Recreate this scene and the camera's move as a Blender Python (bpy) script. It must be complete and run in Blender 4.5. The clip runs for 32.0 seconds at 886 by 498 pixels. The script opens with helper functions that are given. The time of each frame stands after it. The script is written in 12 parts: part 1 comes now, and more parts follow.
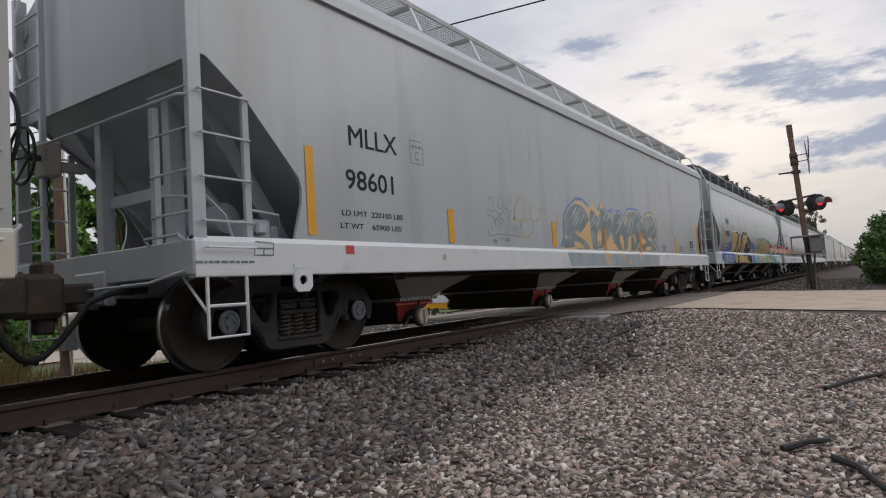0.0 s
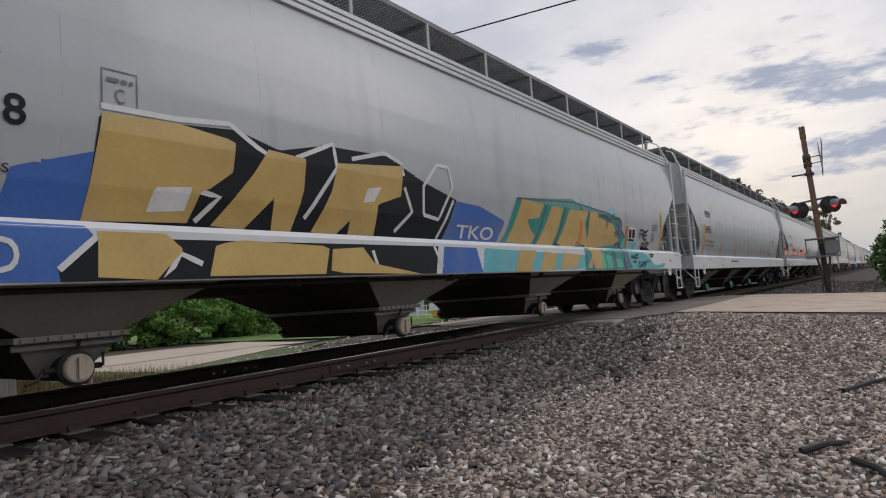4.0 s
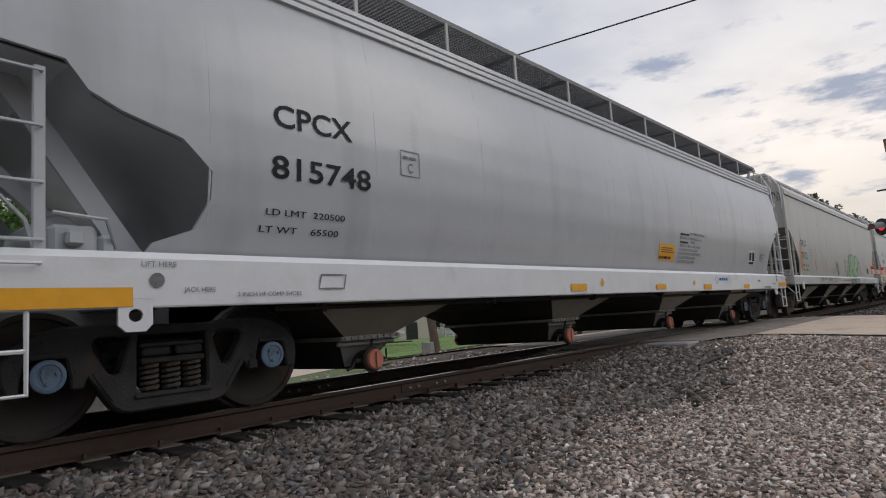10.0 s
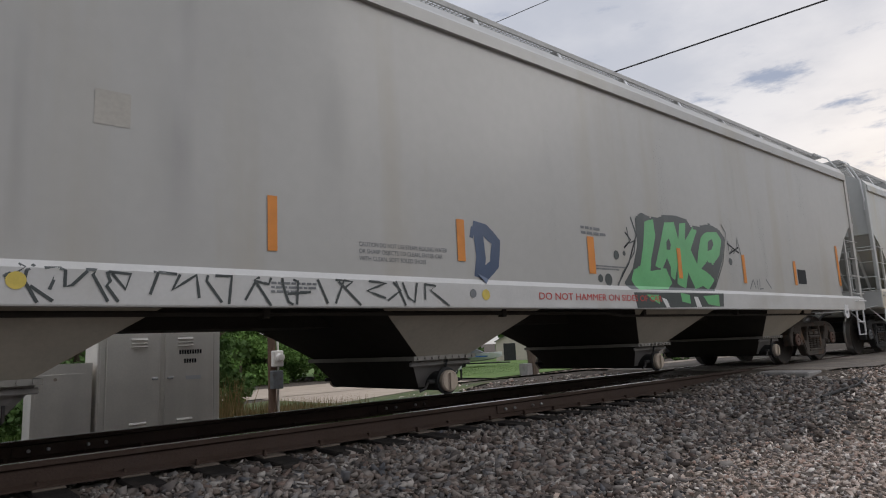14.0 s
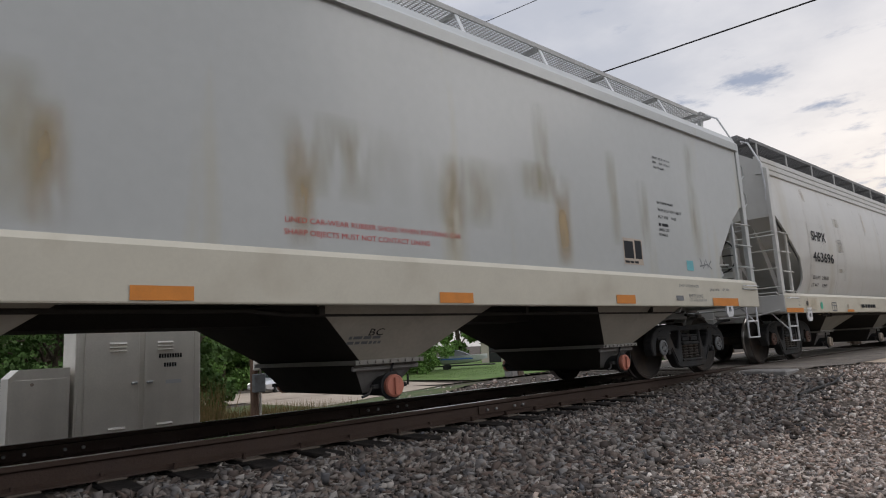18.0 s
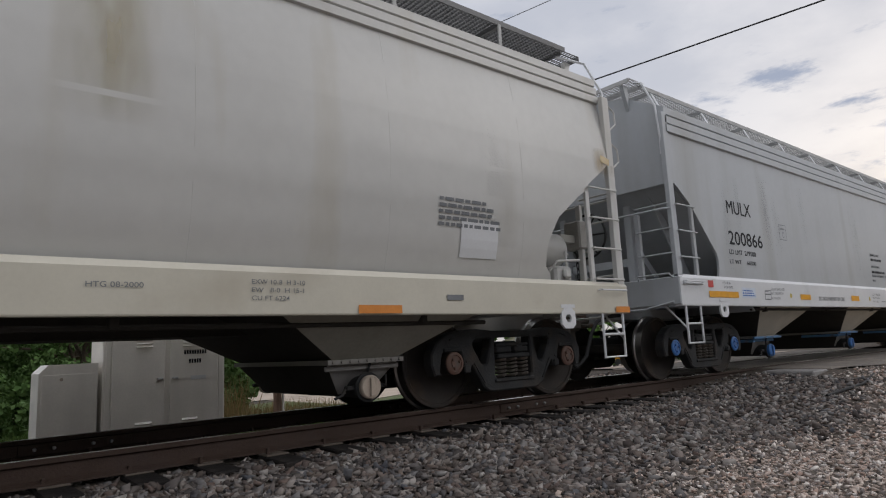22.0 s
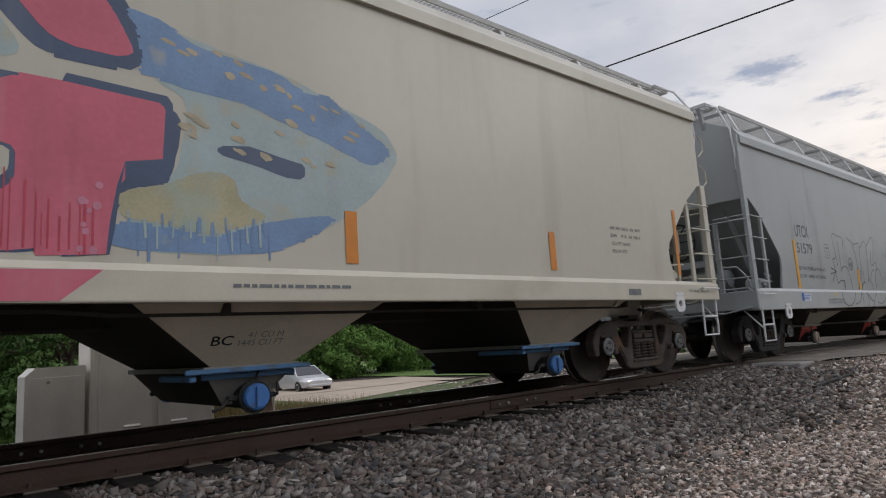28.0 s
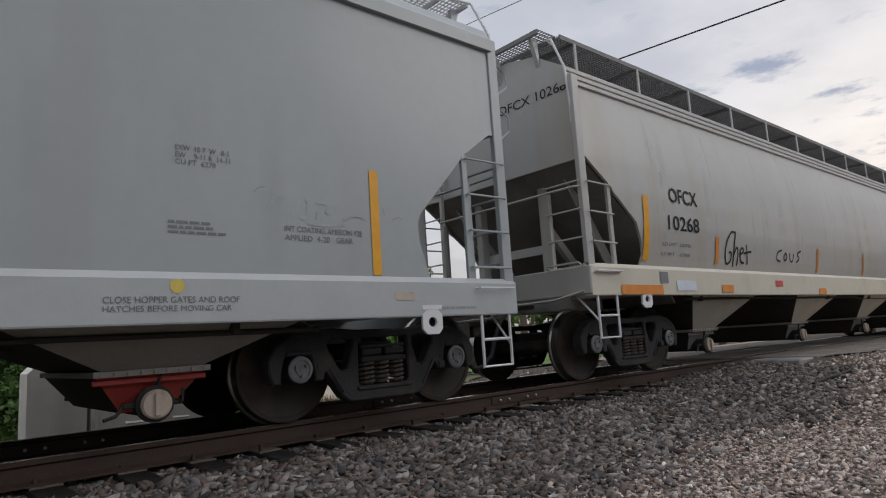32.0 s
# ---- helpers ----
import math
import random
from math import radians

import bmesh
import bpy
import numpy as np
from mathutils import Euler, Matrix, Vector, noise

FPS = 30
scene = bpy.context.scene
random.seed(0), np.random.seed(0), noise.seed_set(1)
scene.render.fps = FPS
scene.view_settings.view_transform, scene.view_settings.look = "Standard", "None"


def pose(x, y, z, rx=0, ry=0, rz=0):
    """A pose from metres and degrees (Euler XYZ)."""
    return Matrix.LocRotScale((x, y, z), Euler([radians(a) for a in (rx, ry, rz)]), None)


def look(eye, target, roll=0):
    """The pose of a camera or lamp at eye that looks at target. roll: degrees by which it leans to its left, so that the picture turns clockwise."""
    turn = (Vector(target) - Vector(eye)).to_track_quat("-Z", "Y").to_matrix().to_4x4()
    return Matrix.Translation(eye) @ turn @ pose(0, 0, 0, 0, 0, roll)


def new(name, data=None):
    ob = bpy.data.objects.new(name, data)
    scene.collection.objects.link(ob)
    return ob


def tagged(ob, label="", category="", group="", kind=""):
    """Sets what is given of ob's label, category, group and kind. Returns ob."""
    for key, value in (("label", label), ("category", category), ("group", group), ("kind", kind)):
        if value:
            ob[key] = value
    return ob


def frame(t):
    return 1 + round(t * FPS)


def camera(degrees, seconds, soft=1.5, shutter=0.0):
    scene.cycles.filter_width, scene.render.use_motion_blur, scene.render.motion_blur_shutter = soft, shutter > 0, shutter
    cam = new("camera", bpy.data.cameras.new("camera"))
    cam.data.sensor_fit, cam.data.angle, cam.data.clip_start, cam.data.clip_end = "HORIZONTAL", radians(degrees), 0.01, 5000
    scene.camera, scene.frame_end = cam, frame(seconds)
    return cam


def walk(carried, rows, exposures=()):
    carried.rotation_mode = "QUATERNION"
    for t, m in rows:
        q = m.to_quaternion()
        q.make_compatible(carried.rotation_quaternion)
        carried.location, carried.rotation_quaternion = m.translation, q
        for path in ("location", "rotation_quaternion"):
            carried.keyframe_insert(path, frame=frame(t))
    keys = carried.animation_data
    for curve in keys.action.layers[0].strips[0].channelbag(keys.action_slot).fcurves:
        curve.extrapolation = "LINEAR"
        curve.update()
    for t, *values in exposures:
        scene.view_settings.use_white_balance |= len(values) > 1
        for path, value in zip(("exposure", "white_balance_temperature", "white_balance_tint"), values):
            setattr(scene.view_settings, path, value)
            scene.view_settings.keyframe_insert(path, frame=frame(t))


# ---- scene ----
from mathutils.geometry import tessellate_polygon

# Metres: x along the track, y across it away from the camera, z up from the rail head; the near rail lies on y = 0.
# seconds, x, y, z, yaw, pitch, roll
PATH = [
    (0, 0.098, -5.322, 0.646, -55.86, 3.55, 3.62), (0.5, 0.078, -5.324, 0.648, -55.96, 3.87, 3.5), (1, 0.059, -5.329, 0.644, -55.84, 3.94, 3.49),
    (1.5, 0.053, -5.332, 0.645, -55.69, 4.02, 3.56), (2, 0.052, -5.334, 0.636, -55.48, 4.09, 3.71), (2.5, 0.051, -5.336, 0.638, -55.33, 4.1, 3.87),
    (3, 0.044, -5.336, 0.641, -55.21, 4.13, 3.99), (3.5, 0.043, -5.325, 0.639, -55.07, 4.16, 4.08), (5.5, 0.04, -5.311, 0.639, -54.29, 4.23, 4.28),
    (6, 0, -5.299, 0.631, -53.93, 4.11, 4.21), (6.5, -0.021, -5.303, 0.624, -53.42, 4.01, 4.12), (7, -0.033, -5.306, 0.622, -53.04, 3.98, 4.14),
    (7.5, -0.05, -5.32, 0.631, -52.63, 3.97, 4.28), (8, -0.055, -5.323, 0.636, -52.25, 3.94, 4.41), (8.5, -0.069, -5.31, 0.633, -52.21, 4.25, 4.3),
    (9, -0.062, -5.292, 0.648, -51.88, 4.64, 4.21), (9.5, -0.056, -5.272, 0.661, -50.42, 5.68, 4.22), (10, -0.048, -5.252, 0.657, -49.56, 6.36, 3.97),
    (10.5, -0.038, -5.251, 0.659, -49.07, 6.86, 3.73), (11, -0.047, -5.251, 0.66, -48.56, 7.33, 3.52), (11.5, -0.05, -5.25, 0.661, -47.44, 7.81, 3.37),
    (12, -0.056, -5.235, 0.655, -44.48, 8.22, 3.27), (12.5, -0.046, -5.242, 0.652, -41.98, 8.49, 3.09), (13, -0.033, -5.253, 0.641, -36.75, 8.93, 2.25),
    (13.5, -0.022, -5.259, 0.641, -35.4, 8.95, 1.82), (14, -0.021, -5.261, 0.648, -40.75, 8.68, 2.65), (14.2, -0.027, -5.259, 0.65, -41.14, 8.58, 2.54),
    (14.5, -0.036, -5.262, 0.654, -41.78, 8.48, 2.63), (16.5, -0.024, -5.296, 0.644, -38.21, 9.02, 2.43), (17, -0.005, -5.304, 0.637, -39.88, 9.04, 2.71),
    (17.5, 0.002, -5.306, 0.636, -41.48, 8.9, 2.9), (17.6, 0.002, -5.306, 0.635, -41.59, 8.88, 2.93), (18, 0.005, -5.305, 0.634, -42.1, 8.83, 3.11),
    (18.5, 0.006, -5.305, 0.636, -41.66, 8.77, 3.11), (19, 0.002, -5.298, 0.634, -41.35, 8.7, 3.08), (19.5, 0.005, -5.296, 0.63, -43.04, 8.67, 3.65),
    (19.6, 0.005, -5.297, 0.631, -44.38, 8.54, 3.97), (20, 0.016, -5.294, 0.625, -35.64, 8.93, 2.47), (20.5, 0.01, -5.294, 0.622, -39.65, 8.79, 3),
    (21, 0.009, -5.293, 0.624, -40.21, 8.8, 2.98), (21.5, 0.002, -5.3, 0.621, -40.39, 8.87, 3.04), (22, -0.002, -5.293, 0.623, -40.22, 8.81, 2.8),
    (22.5, -0.001, -5.292, 0.626, -40.51, 8.77, 2.92), (23, -0.013, -5.29, 0.63, -38.17, 9.03, 2.91), (23.5, 0.006, -5.286, 0.622, -37.74, 9.07, 2.69),
    (24, 0.003, -5.291, 0.624, -40.52, 8.74, 3.01), (24.2, -0.002, -5.291, 0.622, -40.66, 8.73, 3.02), (24.5, -0.006, -5.298, 0.628, -40.8, 8.7, 3.08),
    (25, -0.004, -5.299, 0.632, -41, 8.59, 2.95), (25.5, -0.004, -5.3, 0.631, -40.29, 8.7, 3.34), (27.5, 0.019, -5.303, 0.626, -40.09, 8.6, 3.13),
    (28, 0.014, -5.304, 0.628, -41.09, 8.48, 3.58), (28.5, 0.019, -5.304, 0.626, -40.77, 8.47, 3.66), (29, 0.014, -5.302, 0.621, -41.44, 8.34, 3.8),
    (29.5, 0.005, -5.302, 0.623, -41.8, 8.24, 3.77), (30, -0.002, -5.303, 0.623, -41.67, 8.23, 3.73), (30.5, -0.009, -5.305, 0.622, -41.54, 8.19, 3.71),
    (30.9, -0.015, -5.309, 0.621, -41.42, 8.27, 3.68), (31, -0.019, -5.309, 0.622, -41.41, 8.24, 3.66), (31.5, -0.019, -5.303, 0.627, -41.32, 8.18, 3.64),
    (32, -0.02, -5.301, 0.628, -41.17, 8.19, 3.62),
]


def heading(x, y, z, yaw, pitch, roll):
    return pose(x, y, z, 0, 0, yaw) @ pose(0, 0, 0, pitch) @ pose(0, 0, 0, 0, roll) @ pose(0, 0, 0, 90)


cam = camera(69.9, 32.0, soft=1.1)
walk(cam, [(r[0], heading(*r[1:])) for r in PATH])
scene.view_settings.exposure = -0.12

SPEED = 6.14          # the train, metres a second towards -x
GAUGE = 1.505         # between rail centres
MID = GAUGE / 2       # the track's centre line

# ---- world and sun ----
world = bpy.data.worlds.new("sky")
scene.world = world
world.use_nodes = True
wn, wl = world.node_tree.nodes, world.node_tree.links
wn.clear()


def wnode(kind, **values):
    n = wn.new(kind)
    for key, value in values.items():
        n.inputs[key].default_value = value
    return n


w_out = wn.new("ShaderNodeOutputWorld")
w_bg = wnode("ShaderNodeBackground", Strength=1.0)
w_sky = wn.new("ShaderNodeTexSky")
w_sky.sky_type = "NISHITA"
w_sky.sun_disc = False
w_sky.sun_elevation, w_sky.sun_rotation = radians(12), radians(80)
w_scale = wn.new("ShaderNodeVectorMath")
w_scale.operation = "SCALE"
w_scale.inputs["Scale"].default_value = 0.12
wl.new(w_sky.outputs[0], w_scale.inputs[0])
w_co = wn.new("ShaderNodeTexCoord")
w_sep = wn.new("ShaderNodeSeparateXYZ")
wl.new(w_co.outputs["Generated"], w_sep.inputs[0])
# clouds flattened towards the horizon: the direction divided by its height
w_up = wn.new("ShaderNodeMath")
w_up.operation = "MAXIMUM"
w_up.inputs[1].default_value = 0.06
wl.new(w_sep.outputs["Z"], w_up.inputs[0])
w_plus = wn.new("ShaderNodeMath")
w_plus.operation = "ADD"
w_plus.inputs[1].default_value = 0.12
wl.new(w_up.outputs[0], w_plus.inputs[0])
w_div = wn.new("ShaderNodeVectorMath")
w_div.operation = "DIVIDE"
w_cmb = wn.new("ShaderNodeCombineXYZ")
for k in range(3):
    wl.new(w_plus.outputs[0], w_cmb.inputs[k])
wl.new(w_co.outputs["Generated"], w_div.inputs[0])
wl.new(w_cmb.outputs[0], w_div.inputs[1])


def cloud(scale, detail, low, high, shift):
    m = wn.new("ShaderNodeMapping")
    m.inputs["Location"].default_value = shift
    wl.new(w_div.outputs[0], m.inputs[0])
    n = wnode("ShaderNodeTexNoise", Scale=scale, Detail=detail, Roughness=0.55)
    wl.new(m.outputs[0], n.inputs["Vector"])
    r = wn.new("ShaderNodeMapRange")
    r.interpolation_type = "SMOOTHSTEP"
    r.inputs[1].default_value, r.inputs[2].default_value = low, high
    wl.new(n.outputs["Fac"], r.inputs[0])
    return r.outputs[0]


def wmix(fac, a, b):
    m = wn.new("ShaderNodeMix")
    m.data_type = "RGBA"
    for sock, value in ((m.inputs[0], fac), (m.inputs[6], a), (m.inputs[7], b)):
        if isinstance(value, (tuple, float)):
            sock.default_value = value
        else:
            wl.new(value, sock)
    return m.outputs[2]


veil = wmix(cloud(1.3, 9, 0.36, 0.62, (3, 1, 0)), (0.60, 0.625, 0.71, 1), (0.825, 0.825, 0.875, 1))
high = wn.new("ShaderNodeMapRange")          # an overcast sky is brightest overhead
high.inputs[1].default_value, high.inputs[2].default_value, high.inputs[3].default_value, high.inputs[4].default_value = 0.48, 1.0, 1.0, 2.02
wl.new(w_sep.outputs["Z"], high.inputs[0])
lifted = wn.new("ShaderNodeVectorMath")
lifted.operation = "SCALE"
wl.new(veil, lifted.inputs[0])
wl.new(high.outputs[0], lifted.inputs["Scale"])
base = wmix(0.90, w_scale.outputs[0], lifted.outputs[0])
low = wn.new("ShaderNodeMapRange")
low.inputs[1].default_value, low.inputs[2].default_value = 0.22, 0.03
wl.new(w_sep.outputs["Z"], low.inputs[0])
warm = wmix(low.outputs[0], base, (0.63, 0.61, 0.595, 1))


def toward(az, el, wide):
    """How near a direction lies to (az, el), in degrees: 1 there, 0 at wide."""
    d = wn.new("ShaderNodeVectorMath")
    d.operation = "SUBTRACT"
    d.inputs[1].default_value = (math.cos(radians(az)) * math.cos(radians(el)), math.sin(radians(az)) * math.cos(radians(el)), math.sin(radians(el)))
    wl.new(w_co.outputs["Generated"], d.inputs[0])
    sc = wn.new("ShaderNodeVectorMath")
    sc.operation = "MULTIPLY"
    sc.inputs[1].default_value = (1, 1, 2.6)
    wl.new(d.outputs[0], sc.inputs[0])
    le = wn.new("ShaderNodeVectorMath")
    le.operation = "LENGTH"
    wl.new(sc.outputs[0], le.inputs[0])
    r = wn.new("ShaderNodeMapRange")
    r.inputs[1].default_value, r.inputs[2].default_value, r.inputs[4].default_value = radians(wide), 0.0, 0.6
    wl.new(le.outputs["Value"], r.inputs[0])
    return r.outputs[0]


def wsum(*parts):
    out = parts[0]
    for q in parts[1:]:
        a = wn.new("ShaderNodeMath")
        a.operation = "ADD"
        for k, v in enumerate((out, q)):
            wl.new(v, a.inputs[k])
        out = a.outputs[0]
    return out


puff = wnode("ShaderNodeTexNoise", Scale=10.0, Detail=11.0, Roughness=0.6)
flat = wn.new("ShaderNodeMapping")
flat.inputs["Scale"].default_value = (1, 1, 3.4)
wl.new(w_co.outputs["Generated"], flat.inputs[0])
wl.new(flat.outputs[0], puff.inputs["Vector"])
amp = wn.new("ShaderNodeMath")
amp.operation = "MULTIPLY"
amp.inputs[1].default_value = 3.2
wl.new(puff.outputs["Fac"], amp.inputs[0])
shade = wsum(amp.outputs[0], toward(5.5, 14.3, 9), toward(-2, 12.5, 9), toward(12.6, 13.0, 5), toward(0, 8.6, 7), toward(11, 9.2, 3.5), toward(-12, 10, 9), toward(19, 20, 5))
patch = wn.new("ShaderNodeMapRange")
patch.interpolation_type = "SMOOTHSTEP"
patch.inputs[1].default_value, patch.inputs[2].default_value, patch.inputs[4].default_value = 1.78, 2.40, 0.86
wl.new(shade, patch.inputs[0])
wl.new(wmix(patch.outputs[0], warm, (0.34, 0.40, 0.54, 1)), w_bg.inputs["Color"])
wl.new(w_bg.outputs[0], w_out.inputs[0])

sun = new("sun", bpy.data.lights.new("sun", "SUN"))
sun.data.energy, sun.data.angle, sun.data.color = 0.55, radians(25), (1.0, 0.95, 0.90)
sun.matrix_world = look((60, -60, 45), (0, 0, 0))
tagged(sun, kind="structure")


# ---- materials ----
def mat(name, color, rough=0.6, metal=0.0, vary=0.12, scale=3.0, bump=0.0, bscale=60.0, dirt=None, dirt_amount=0.0, dirt_scale=1.5, streak=False, rand=0.0, spec=0.5, coat=0.0, dent=0.0):
    """A procedural surface: a base colour that varies at two scales, dirt with a shape of its own, fine relief."""
    m = bpy.data.materials.new(name)
    m.use_nodes = True
    n, l = m.node_tree.nodes, m.node_tree.links
    b = n["Principled BSDF"]
    b.inputs["Roughness"].default_value, b.inputs["Metallic"].default_value = rough, metal
    b.inputs["Specular IOR Level"].default_value = spec
    b.inputs["Coat Weight"].default_value, b.inputs["Coat Roughness"].default_value = coat, 0.16
    co = n.new("ShaderNodeTexCoord")

    def noise_at(s, detail=5, stretch=None):
        t = n.new("ShaderNodeTexNoise")
        t.inputs["Scale"].default_value, t.inputs["Detail"].default_value = s, detail
        src = co.outputs["Object"]
        if stretch:
            mp = n.new("ShaderNodeMapping")
            mp.inputs["Scale"].default_value = stretch
            l.new(src, mp.inputs[0])
            src = mp.outputs[0]
        l.new(src, t.inputs["Vector"])
        return t.outputs["Fac"]

    def ramp(v, a, c):
        r = n.new("ShaderNodeMapRange")
        r.inputs[1].default_value, r.inputs[2].default_value = a, c
        l.new(v, r.inputs[0])
        return r.outputs[0]

    def mixed(f, a, c):
        x = n.new("ShaderNodeMix")
        x.data_type = "RGBA"
        for sock, value in ((x.inputs[0], f), (x.inputs[6], a), (x.inputs[7], c)):
            if isinstance(value, (tuple, float)):
                sock.default_value = value
            else:
                l.new(value, sock)
        return x.outputs[2]

    dark = tuple(c * (1 - vary) for c in color) + (1,)
    light = tuple(min(1, c * (1 + vary)) for c in color) + (1,)
    out = mixed(ramp(noise_at(scale), 0.3, 0.7), dark, light)
    fine = mixed(ramp(noise_at(scale * 14), 0.35, 0.65), tuple(c * (1 - vary * 0.6) for c in color) + (1,), light)
    out = mixed(0.35, out, fine)
    if rand:
        info = n.new("ShaderNodeObjectInfo")
        out = mixed(ramp(info.outputs["Random"], 0, 1), out, tuple(c * (1 - rand) for c in color) + (1,))
    if dirt:
        f = ramp(noise_at(dirt_scale, 6, (1, 1, 0.12) if streak else None), 0.68 - 0.3 * dirt_amount, 0.8)
        out = mixed(f, out, dirt + (1,))
    l.new(out, b.inputs["Base Color"])
    if dent:                                   # sheets that bulge between their welds
        bp = n.new("ShaderNodeBump")
        bp.inputs["Strength"].default_value, bp.inputs["Distance"].default_value = dent, 0.05
        l.new(noise_at(0.9, 2, (1.3, 1, 0.35)), bp.inputs["Height"])
        l.new(bp.outputs[0], b.inputs["Normal"])
        l.new(bp.outputs[0], b.inputs["Coat Normal"])
    if bump:
        bp = n.new("ShaderNodeBump")
        bp.inputs["Strength"].default_value, bp.inputs["Distance"].default_value = bump, 0.02
        l.new(noise_at(bscale), bp.inputs["Height"])
        l.new(bp.outputs[0], b.inputs["Normal"])
    return m


def island(name, colors, rough=0.85, gain=1.25):
    """Loose pieces in one mesh, each with a colour of its own."""
    m = bpy.data.materials.new(name)
    m.use_nodes = True
    n, l = m.node_tree.nodes, m.node_tree.links
    b = n["Principled BSDF"]
    b.inputs["Roughness"].default_value = rough
    b.inputs["Specular IOR Level"].default_value = 0.2
    g = n.new("ShaderNodeNewGeometry")
    r = n.new("ShaderNodeValToRGB")
    while len(r.color_ramp.elements) < len(colors):
        r.color_ramp.elements.new(0.5)
    for k, c in enumerate(colors):
        r.color_ramp.elements[k].position = k / (len(colors) - 1)
        r.color_ramp.elements[k].color = c + (1,)
    l.new(g.outputs["Random Per Island"], r.inputs[0])
    t = n.new("ShaderNodeTexNoise")
    t.inputs["Scale"].default_value = 40
    x = n.new("ShaderNodeMix")
    x.data_type, x.blend_type = "RGBA", "MULTIPLY"
    x.inputs[0].default_value = 0.5
    l.new(r.outputs[0], x.inputs[6])
    l.new(t.outputs["Fac"], x.inputs[7])
    sc = n.new("ShaderNodeMix")
    sc.data_type, sc.blend_type = "RGBA", "MULTIPLY"
    sc.inputs[0].default_value = 1.0
    sc.inputs[7].default_value = (gain, gain, gain, 1)
    l.new(x.outputs[2], sc.inputs[6])
    l.new(sc.outputs[2], b.inputs["Base Color"])
    return m


